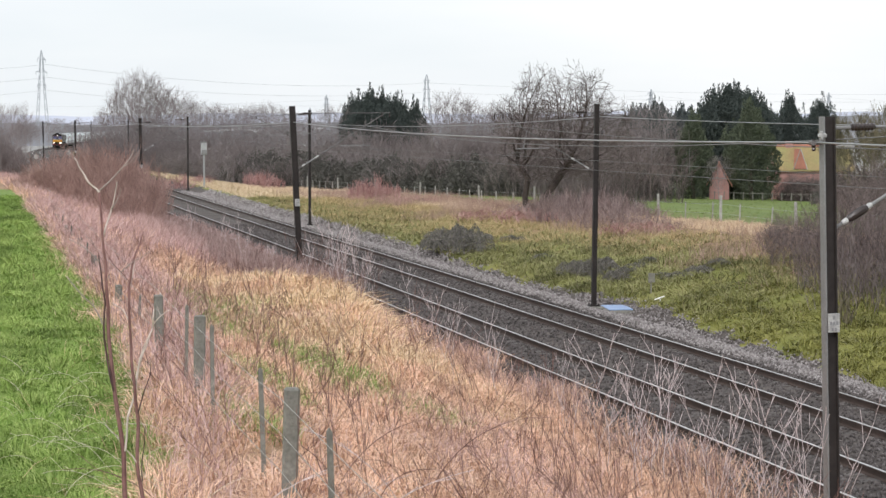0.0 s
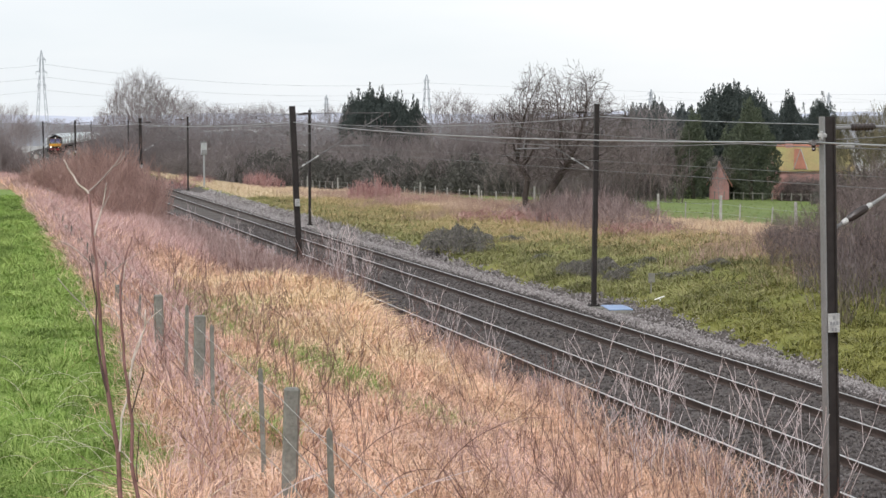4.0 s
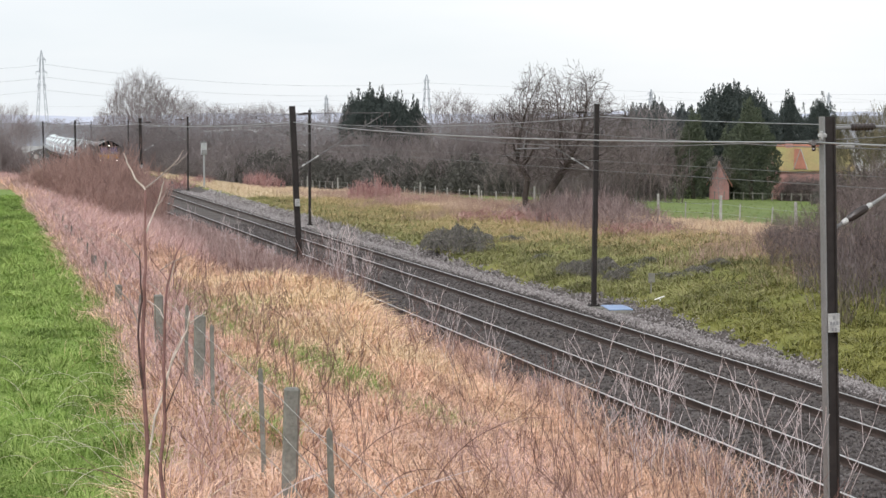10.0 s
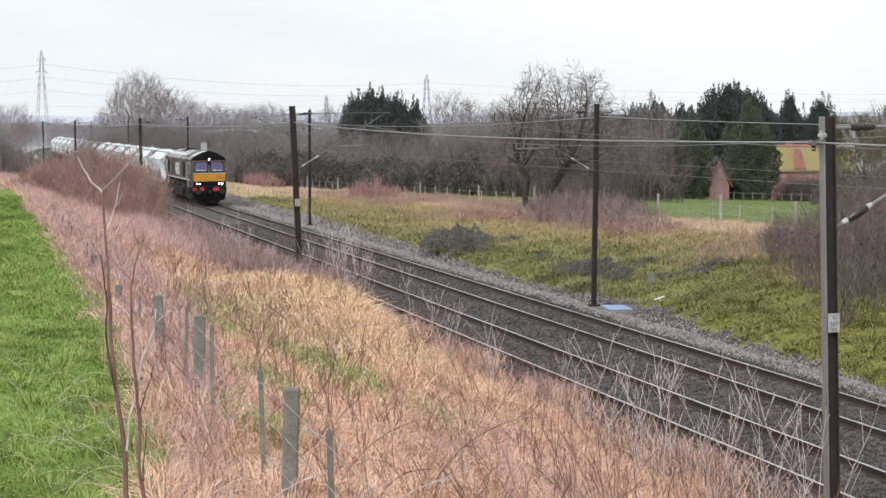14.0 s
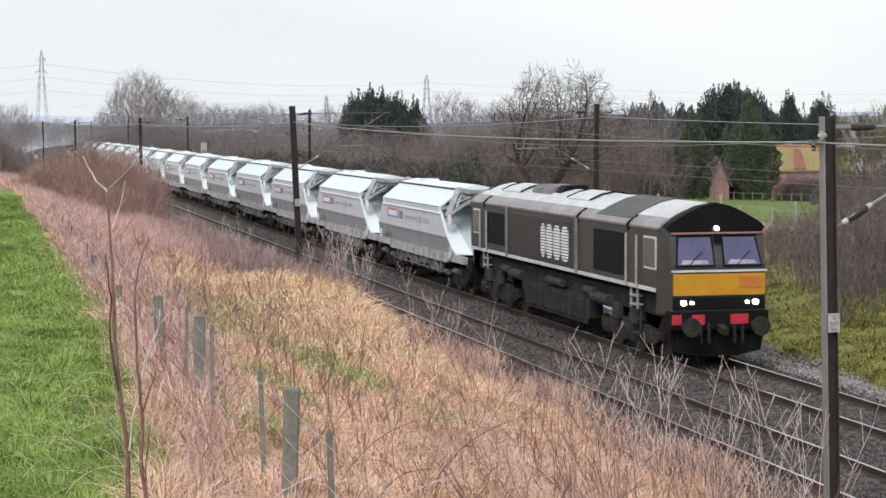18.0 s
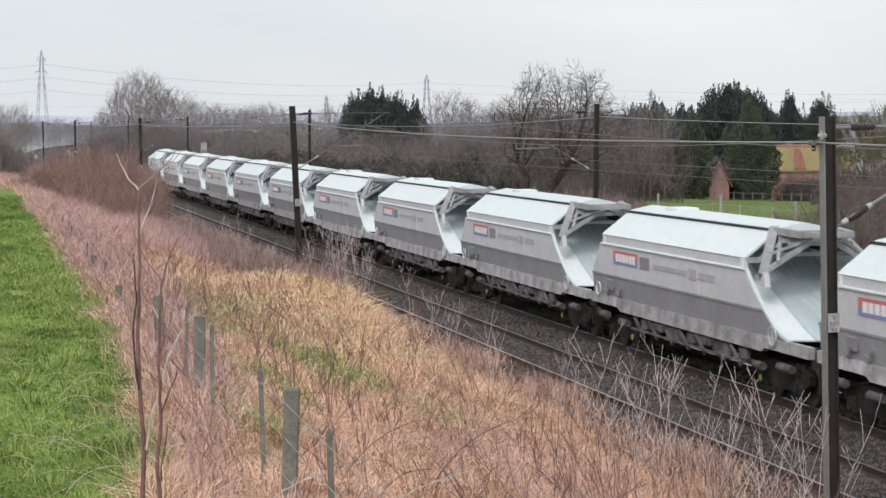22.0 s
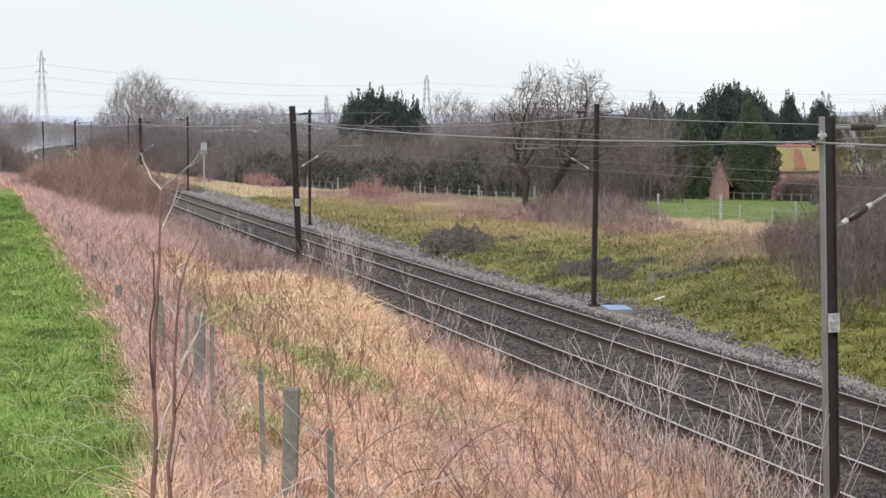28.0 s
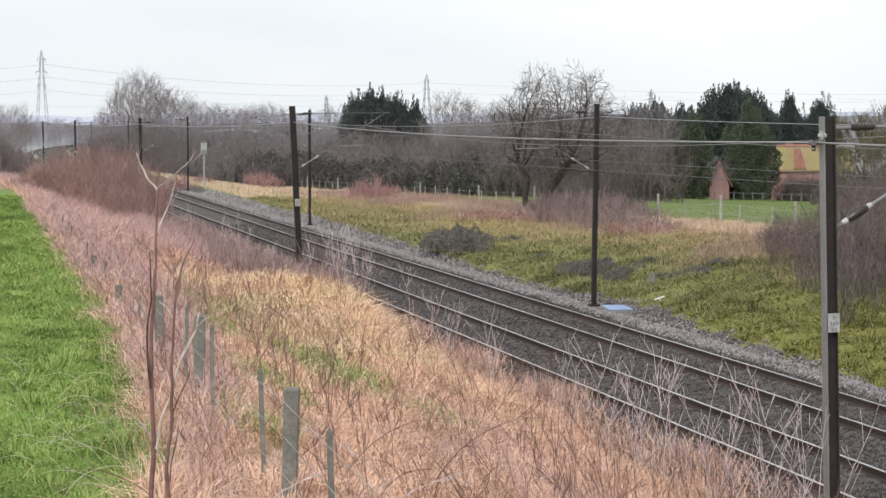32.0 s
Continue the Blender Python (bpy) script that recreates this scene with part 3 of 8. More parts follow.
def tufts(n, per, xr, yr, power, spread, seed):
    """Blade roots gathered in tufts: x, y, the tuft's size, the way out of it and how far out."""
    rng = np.random.default_rng(seed)
    m = n // per
    cx, cy = rng.uniform(*xr, m), yr[0] + (yr[1] - yr[0]) * rng.random(m) ** power
    sz = np.repeat(rng.uniform(0.5, 1.5, m), per)
    ox, oy = rng.normal(0, spread, m * per) * sz, rng.normal(0, spread, m * per) * sz
    away = np.clip(np.hypot(ox, oy) / (spread * sz * 1.3), 0.1, 1.6)
    return np.repeat(cx, per) + ox, np.repeat(cy, per) + oy, sz, np.arctan2(oy, ox), away


def spots(x, y, centres):
    """How near to one of the centres (x, y, radius x, radius y), from 0 to 1."""
    f = np.zeros_like(x)
    for cx, cy, rx, ry in centres:
        f = np.maximum(f, np.exp(-((x - cx) / rx) ** 2 - ((y - cy) / ry) ** 2))
    return f


GREEN_GAPS = [(6.1, 49, 1.2, 7.0), (6.0, 38.5, 1.0, 4.0), (6.9, 40.5, 0.9, 3.5), (4.9, 44, 0.8, 6.5), (4.6, 32, 0.6, 3.0), (8.6, 57, 0.9, 4.5), (3.4, 26, 0.4, 2.5), (7.6, 34, 0.6, 2.0)]


def plant_bank():
    rng = np.random.default_rng(50)
    # dry straw in tussocks over the near bank, thinned where the green shows through
    x, y, sz, out, far_out = tufts(340000, 26, (1.2, 12.9), (15, 96), 1.35, 0.16, 21)
    gap = 0.80 * spots(x, y, GREEN_GAPS) ** 0.8 + 0.30 * (wave(x, y, 1.3, 51) > 0.9)
    front = (y < 15 + (x - 1.5) * 1.3) & (rng.random(len(x)) < 0.6)
    keep = (rng.random(len(x)) > gap) & (x > field_edge(y) - 0.05) & ~front
    x, y, sz, out, far_out = x[keep], y[keep], sz[keep], out[keep], far_out[keep]
    pink = np.clip(0.04 + 0.17 * wave(x, y, 0.5, 31), 0.02, 0.45)
    pink = np.maximum(pink, np.clip(0.62 - np.interp(y, [28, 50], [0.55, 0.26]) * (x - field_edge(y) - 0.5), 0, 0.52) * np.clip((y - 20) / 14, 0.15, 1))
    pink = np.maximum(pink, np.clip((y - 80 + 3.5 * np.clip(9.5 - x, 0, 4.5)) / 13, 0, 0.6))
    pink = np.maximum(pink, np.clip((x - 11.8) / 1.0, 0, 0.5) * np.clip((y - 55) / 14, 0, 1))
    pink = np.maximum(pink, 0.45 * spots(x, y, [(7.2, 27, 1.6, 4.0)]))
    pink = np.maximum(pink, 0.3 * spots(x, y, [(9.6, 48, 1.4, 4.5)]))
    pink = np.maximum(pink, np.clip((28 - y) / 12, 0, 0.10))
    pink = pink * (1 - 0.85 * spots(x, y, [(8.2, 54, 2.2, 9.0)]))
    pk = rng.random(len(x)) < pink
    far = 1 + np.clip(y - 28, 0, 70) / 32
    tall = 0.8 + 0.25 * wave(x, y, 0.9, 57)
    blades("dry_grass", x[~pk], y[~pk], 0.52 * (np.sqrt(sz) * tall)[~pk], 0.0088 * far[~pk], 0.85, M_BLADE, 22, "long straw-coloured dry grass in tussocks on the bank", "grass", 0.6, wind=(0.15, -0.1), out=out[~pk], rel=0.45 + 0.8 * far_out[~pk], arch=1.1)
    blades("dead_stems", x[pk], y[pk], 0.58 * (np.sqrt(sz) * tall)[pk], 0.0065 * far[pk], 0.75, M_PINK, 23, "pinkish brown dead weed stems on the bank", "dead weeds", 0.45, arch=0.7)
    gx, gy, gs, go, gf = tufts(60000, 34, (4.6, 11.6), (36, 72), 1.0, 0.17, 74)
    keep = rng.random(len(gx)) < 1.15 * spots(gx, gy, [(8.8, 52, 2.0, 9.0), (7.6, 46, 1.6, 6.0), (9.8, 42, 1.0, 5.0), (6.6, 57, 1.0, 5.0), (7.6, 58, 1.5, 6.0)]) - 0.2
    gx, gy, gs, go, gf = gx[keep], gy[keep], gs[keep], go[keep], gf[keep]
    blades("golden_grass", gx, gy, 0.55 * np.sqrt(gs), 0.0088 * (1 + np.clip(gy - 28, 0, 70) / 32), 0.8, M_GOLD, 75, "golden dry grass over a knoll of the bank", "grass", 0.6, wind=(0.15, -0.1), out=go, rel=0.45 + 0.8 * gf, arch=1.0)
    # dry grass creeping up to the near rail
    x, y = scatter(24000, (11.9, 13.25), (24, 92), 1.1, 62)
    keep = rng.random(len(x)) < np.clip(0.95 - (x - 12.0) * 0.75 + 0.35 * wave(x, y, 1.2, 63), 0.03, 1) * np.clip((100 - y) / 50, 0.2, 1)
    x, y = x[keep], y[keep]
    pk = rng.random(len(x)) < np.clip((y - 45) / 40, 0.35, 0.85)
    rise = np.interp(x, [11.66, 12.4], [-0.45, -0.19])
    blades("cess_grass", x[~pk], y[~pk], 0.42, 0.010 * (0.6 + y[~pk] / 60), 0.65, M_BLADE, 64, "dry straw-coloured grass beside the near rail", "grass", 0.6, z=rise[~pk])
    blades("cess_stems", x[pk], y[pk], 0.50, 0.008 * (0.6 + y[pk] / 60), 0.5, M_PURPLE, 65, "purplish dead stems beside the near rail", "dead weeds", 0.3, z=rise[pk])
    # a rank strip along the fence
    x, y = scatter(21000, (1.6, 4.8), (15, 95), 1.25, 24)
    keep = (x > field_edge(y) + 0.25) & (wave(x, y, 1.1, 52) > -0.25) & (x < field_edge(y) + np.interp(y, [18, 30, 55], [0.8, 1.3, 2.6])) & (rng.random(len(x)) < np.interp(y, [18, 34], [0.45, 1.0]))
    blades("fence_weeds", x[keep], y[keep], 0.8, 0.006 * (1 + y[keep] / 60), 0.6, M_PINK, 25, "tall pinkish dead weeds along the fence", "dead weeds", 0.4, arch=0.6)
    x, y, sz, out, far_out = tufts(90000, 20, (3.0, 11), (24, 66), 1.2, 0.14, 26)
    keep = rng.random(len(x)) < 1.1 * spots(x, y, GREEN_GAPS) - 0.25 + 0.2 * wave(x, y, 1.5, 29)
    blades("green_tufts", x[keep], y[keep], 0.34, 0.012, 0.7, M_GREEN, 27, "green grass showing through the dry grass", "grass", 0.7, out=out[keep], rel=0.3 + 0.8 * far_out[keep])
    # turf of the left field, in soft clumps
    x, y, sz, out, far_out = tufts(270000, 60, (-1.2, 3.1), (17.5, 112), 1.6, 0.15, 28)
    keep = (x < field_edge(y) + rng.normal(0, 0.10, len(x))) & (x > 0.016 * y - 1.0)
    x, y, sz, out, far_out = x[keep], y[keep], sz[keep], out[keep], far_out[keep]
    rank = np.clip(0.9 + 0.3 * wave(x, y, 1.6, 33), 0.6, 1.5) + 0.9 * np.clip(1 - (field_edge(y) - x) / 0.7, 0, 1)
    blades("field_grass", x, y, (0.055 + 0.075 * sz ** 2.2) * rank, 0.0055 * (1 + y / 40), 0.85, M_TURF, 28, "clumpy green pasture grass", "grass", 0.7, out=out, rel=0.4 + 0.9 * far_out, arch=0.8)
    x, y, sz, out, far_out = tufts(46000, 80, (-1.2, 3.0), (17.5, 80), 1.5, 0.09, 72)
    keep = (x < field_edge(y) + 0.1) & (x > 0.016 * y - 1.0)
    blades("pasture_tussocks", x[keep], y[keep], 0.25 * sz[keep], 0.0055 * (1 + y[keep] / 45), 0.8, M_TUSSOCK, 73, "taller tussocks of pale green grass in the pasture", "grass", 0.7, out=out[keep], rel=0.4 + 0.9 * far_out[keep], arch=0.9)
    x, y = scatter(16000, (-1.5, 3.4), (16, 70), 1.4, 30)
    keep = np.abs(x - field_edge(y)) < 0.5 * rng.random(len(x))
    keep |= (x < field_edge(y)) & (rng.random(len(x)) < 0.8 * np.exp((x - field_edge(y)) / 0.28) * (0.6 + 0.6 * wave(x, y, 1.7, 71)))
    blades("pale_edge_grass", x[keep], y[keep], 0.42, 0.006, 0.9, M_BLADE, 31, "bleached grass along the field's edge", "grass", 0.7)
    # far part of the near bank
    x, y = scatter(30000, (8.2, 12.9), (58, 128), 1.2, 60)
    keep = rng.random(len(x)) < np.clip((y - 78) / 14 + 0.10 * (x - 12), 0.0, 0.9)
    blades("purple_stems", x[keep], y[keep], 0.95, 0.013 * (0.5 + y[keep] / 90), 0.4, M_PURPLE, 61, "purplish brown dead stems beside the rails", "dead weeds", 0.3)
    x, y = scatter(46000, (2.9, 12.6), (76, 190), 1.3, 32)
    pk = rng.random(len(x)) < np.clip(0.42 + 0.35 * wave(x, y, 0.35, 34), 0.1, 0.85)
    blades("far_dead_stems", x[pk], y[pk], 0.8, 0.022, 0.5, M_PINK, 33, "pinkish dead weeds further along the bank", "dead weeds", 0.3, arch=0.3)
    blades("far_dry_grass", x[~pk], y[~pk], 0.62, 0.024, 0.7, M_BLADE, 77, "straw-coloured dry grass further along the bank", "grass", 0.5, arch=0.7)
    # mossy far bank in tussocks
    x, y, sz, out, far_out = tufts(250000, 40, (20.4, 31.8), (36, 165), 1.6, 0.22, 34)
    ragged = x > shoulder_edge(y) + 0.12 * wave(x * 0 + 3, y, 1.1, 58)
    dry = rng.random(len(x)) < np.clip(0.02 + 0.16 * wave(x, y, 0.6, 35) + 0.08 * (x - 27) + np.clip((y - 76) / 45, 0, 0.72), 0, 0.88) * np.where((y < 70) & (x < 28), 0.25, 1)
    lush = ragged & ~dry & (rng.random(len(x)) < np.clip((74 - y) / 22, 0, 0.85) * np.clip((28.5 - x) / 3, 0, 1))
    g, q = ~dry & ragged & ~lush, dry & ragged
    blades("lush_grass", x[lush], y[lush], 0.20 * sz[lush] ** 1.3, 0.017 * (1 + y[lush] / 80), 1.2, M_LUSH, 76, "fresh green grass low on the far bank", "grass", 0.8, out=out[lush], rel=0.25 + far_out[lush], arch=0.8)
    blades("mossy_grass", x[g], y[g], 0.30 * sz[g] ** 1.3, 0.011 * (1 + y[g] / 80), 1.0, M_OLIVE, 36, "tufted yellowish green mossy grass on the far bank", "grass", 0.8, out=out[g], rel=0.25 + far_out[g], arch=0.8)
    blades("bank_straw", x[q], y[q], 0.36, 0.012, 0.8, M_DULLGRASS, 37, "dull brown dead grass among the moss", "grass", 0.6)
    x, y = scatter(30000, (22, 36), (165, 300), 1.0, 38)
    blades("far_bleached_grass", x, y, 0.42, 0.035, 0.6, M_BLEACHED, 39, "pale bleached grass beside the line", "grass", 0.5)
    x, y = scatter(30000, (30.5, 36.2), (118, 200), 1.0, 40)
    blades("mid_bleached_grass", x, y, 0.40, 0.025, 0.6, M_BLEACHED, 41, "pale bleached grass below the fence", "grass", 0.5)
    x, y = scatter(22000, (33.6, 36.0), (66, 112), 1.0, 42)
    keep = wave(x, y, 0.6, 79) > -0.5
    x, y = x[keep], y[keep]
    blades("bleached_grass", x, y, 0.36, 0.02, 0.6, M_BLEACHED, 43, "pale bleached grass along the paddock's edge", "grass", 0.5)
    x, y = scatter(120000, (24.5, 36.0), (46, 185), 1.1, 44)
    keep = rng.random(len(x)) < np.clip(0.10 + 0.45 * wave(x, y, 0.4, 45) + (x - 29.2) * 0.15, 0, 0.85) * np.where((x > 31.6) & (y < 112), 0.10, 1) * np.where(x < 29.5, np.clip((y - 60) / 14, 0.05, 1), 1)
    blades("bank_weeds", x[keep], y[keep], 0.80, 0.010, 0.45, M_WEED, 46, "pinkish brown dead weeds on top of the far bank", "dead weeds", 0.3)
    x, y = scatter(28000, (37, 95), (70, 330), 1.0, 47)
    blades("paddock_grass", x, y, 0.10, 0.045, 0.7, M_PADDOCK, 48, "short green paddock grass", "grass", 0.6)


plant_bank()


# ---- woody plants ----
def grow(rng, p, d, length, r, depth, segs, spread=0.55, ratio=0.72, kids=(2, 4), lift=0.12, wig=0.18):
    """Branches as (start, end, start radius, end radius, depth)."""
    n = 3 if depth > 1 else (2 if depth == 1 else 1)
    q, dd = Vector(p), Vector(d).normalized()
    pts = [q.copy()]
    for i in range(n):
        dd = (dd + Vector((rng.gauss(0, wig), rng.gauss(0, wig), rng.gauss(0, wig) + lift))).normalized()
        e = q + dd * (length / n)
        ra, rb = r * (1 - 0.45 * i / n), r * (1 - 0.45 * (i + 1) / n)
        segs.append((q.copy(), e.copy(), ra, rb, depth))
        q = e
        pts.append((q.copy(), dd.copy(), rb))
    if depth <= 0:
        return
    for k in range(rng.randint(*kids)):
        at, ad, ar = pts[1 + rng.randrange(n)] if k else pts[-1]
        az = rng.uniform(0, 2 * math.pi)
        side = Vector((math.cos(az), math.sin(az), rng.uniform(-0.3, 0.5)))
        nd = (ad + side * spread * rng.uniform(0.6, 1.4)).normalized()
        grow(rng, at, nd, length * ratio * rng.uniform(0.75, 1.15), max(ar * 0.68, 0.001), depth - 1, segs, spread, ratio, kids, lift, wig)


def tube_arrays(segs, sides=3, thick=1.0, least=0.0):
    n = len(segs)
    a = np.array([s[0][:] for s in segs])
    b = np.array([s[1][:] for s in segs])
    ra = np.maximum(np.array([s[2] for s in segs]) * thick, least)
    rb = np.maximum(np.array([s[3] for s in segs]) * thick, least)
    d = b - a
    d /= np.linalg.norm(d, axis=1)[:, None] + 1e-9
    ref = np.where(np.abs(d[:, 2:3]) < 0.9, np.array([[0, 0, 1.0]]), np.array([[1.0, 0, 0]]))
    r = np.cross(d, ref)
    r /= np.linalg.norm(r, axis=1)[:, None]
    u = np.cross(r, d)
    v = np.zeros((n, 2 * sides, 3))
    for i in range(sides):
        t = 2 * math.pi * i / sides
        o = r * math.cos(t) + u * math.sin(t)
        v[:, i] = a + o * ra[:, None]
        v[:, sides + i] = b + o * rb[:, None]
    # a branch grows out of the end ring of the one that bears it
    ends, base = {}, np.arange(n)[:, None] * 2 * sides + np.arange(sides)[None]
    for i, s in enumerate(segs):
        ends[tuple(round(c, 4) for c in s[1])] = i
    for i, s in enumerate(segs):
        k = ends.get(tuple(round(c, 4) for c in s[0]))
        if k is not None and k != i:
            base[i] = k * 2 * sides + sides + np.arange(sides)
    tip = np.arange(n)[:, None] * 2 * sides + sides + np.arange(sides)[None]
    f = np.stack([base, np.roll(base, -1, 1), np.roll(tip, -1, 1), tip], -1).reshape(-1, 4)
    used = np.unique(f)
    new_index = np.zeros(2 * sides * n, int)
    new_index[used] = np.arange(len(used))
    return v.reshape(-1, 3)[used], new_index[f]


def woody(name, segs, m, material, label, category, split=None, crown=None, group="", least=0.0, names=("trunk", "crown")):
    """A plant at pose m: a trunk and a crown of twigs, or one mesh of stems."""
    if split is None:
        v, f = tube_arrays(segs, least=least)
        ob = arrays(name, v, f, material)
        ob.matrix_basis = m
        return tagged(ob, label, category, group)
    top = empty(name, m, label, category, group)
    big = [s for s in segs if s[4] >= split]
    fine = [s for s in segs if s[4] < split]
    v, f = tube_arrays(big, 6, least=least)
    arrays(names[0], v, f, material, top)
    v, f = tube_arrays(fine, 3, least=least)
    arrays(names[1], v, f, crown or material, top)
    return top


def bare_tree(seed, height, spread=0.6, trunk=0.2, depth=6, kids=(2, 4), ratio=0.74):
    rng = random.Random(seed)
    segs = []
    grow(rng, (0, 0, -0.1), (0, 0, 1), height * 0.27, trunk, depth, segs, spread, ratio, kids, 0.17, 0.12)
    top = max(s[1].z for s in segs)
    k = height / top
    return [(a * k, b * k, ra * k, rb * k, d) for a, b, ra, rb, d in segs]


def crowned(seed, count, inside, trunks, step=0.3, kill=0.45, tip=0.011, power=2.3, sprout=3, twig=0.45, wig=0.25, rise=0.35, joints=1, up=0.0):
    """A tree whose branches share out the room of its crown; trunks: polylines of points up to the crown."""
    rng = np.random.default_rng(seed)
    pts = np.array(inside(rng, count))
    nodes, parent = [], []
    for line in trunks:
        last = -1
        for a, b in zip(line, line[1:]):
            a, b = np.array(a, float), np.array(b, float)
            n = max(1, int(np.linalg.norm(b - a) / step))
            for i in range(n + (b is line[-1])):
                nodes.append(a + (b - a) * i / n)
                parent.append(last)
                last = len(nodes) - 1
    P = np.array(nodes)
    alive = np.ones(len(pts), bool)
    near = np.full(len(pts), 1e9)
    who = np.zeros(len(pts), int)

    def update(start):
        for i in range(start, len(P), 400):
            d = np.linalg.norm(pts[:, None, :] - P[None, i:i + 400], axis=2)
            m = d.argmin(1)
            dm = d[np.arange(len(pts)), m]
            better = dm < near
            near[better], who[better] = dm[better], m[better] + i
    update(0)
    for it in range(120):
        alive &= near > kill
        if not alive.any():
            break
        start, fresh, par = len(P), [], []
        for k in np.unique(who[alive]):
            mine = alive & (who == k)
            d = pts[mine] - P[k]
            d = (d / np.linalg.norm(d, axis=1)[:, None]).sum(0) + rng.normal(0, wig, 3)
            d /= np.linalg.norm(d) + 1e-9
            d[2] += up
            d /= np.linalg.norm(d) + 1e-9
            fresh.append(P[k] + d * step)
            par.append(k)
        P = np.concatenate([P, np.array(fresh)])
        parent += par
        update(start)
        if len(P) > 14000:
            break
    n = len(P)
    kids = np.zeros(n, int)
    for p in parent:
        if p >= 0:
            kids[p] += 1
    load = np.where(kids == 0, tip ** power, 0.0)
    for i in range(n - 1, -1, -1):
        if parent[i] >= 0:
            load[parent[i]] += load[i]
    r = np.maximum(load, tip ** power) ** (1 / power)
    top = r.max()
    segs = []
    for i in range(n):
        p = parent[i]
        if p >= 0:
            depth = 5 if r[p] > top * 0.22 else 2
            segs.append((Vector(P[p]), Vector(P[i]), float(min(r[p], r[i] * 1.6)), float(r[i]), depth))
        if kids[i] == 0 and p >= 0:
            d0 = Vector(P[i] - P[p]).normalized()
            for k in range(sprout):
                d = (d0 + Vector(rng.normal(0, 0.42, 3)) + Vector((0, 0, rise))).normalized()
                a = Vector(P[i])
                long = twig * float(rng.uniform(0.5, 1.2)) / joints
                for j in range(joints):
                    b = a + d * long
                    segs.append((a, b, tip * (0.95 - 0.4 * j / joints), tip * (0.95 - 0.4 * (j + 1) / joints), 0))
                    a = b
                    d = (d + Vector(rng.normal(0, 0.45, 3)) + Vector((0, 0, 0.15))).normalized()
    return segs


def thicket(seed, width, height, stems, depth=3, r=0.02, spread=0.5):
    rng = random.Random(seed)
    segs = []
    for i in range(stems):
        az, rr = rng.uniform(0, 6.28), width / 2 * math.sqrt(rng.random())
        x, y = rr * math.cos(az), rr * math.sin(az)
        h = height * (1 - 0.45 * (rr / (width / 2)) ** 2) * rng.uniform(0.6, 1.0)
        grow(rng, (x, y, -0.05), (x * 0.12 / max(width, 0.1) * 4 + rng.gauss(0, 0.15), y * 0.12 / max(width, 0.1) * 4 + rng.gauss(0, 0.15), 1), h * 0.42, r * rng.uniform(0.7, 1.3), depth, segs, spread, 0.66, (2, 3), 0.10, 0.12)
    return segs


def spot(px, dist):
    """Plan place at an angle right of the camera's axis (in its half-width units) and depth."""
    t = (px - 784) / 3736.2
    c, s = math.cos(0.2243), math.sin(0.2243)
    return dist * (s + t * c), dist * (c - t * s)


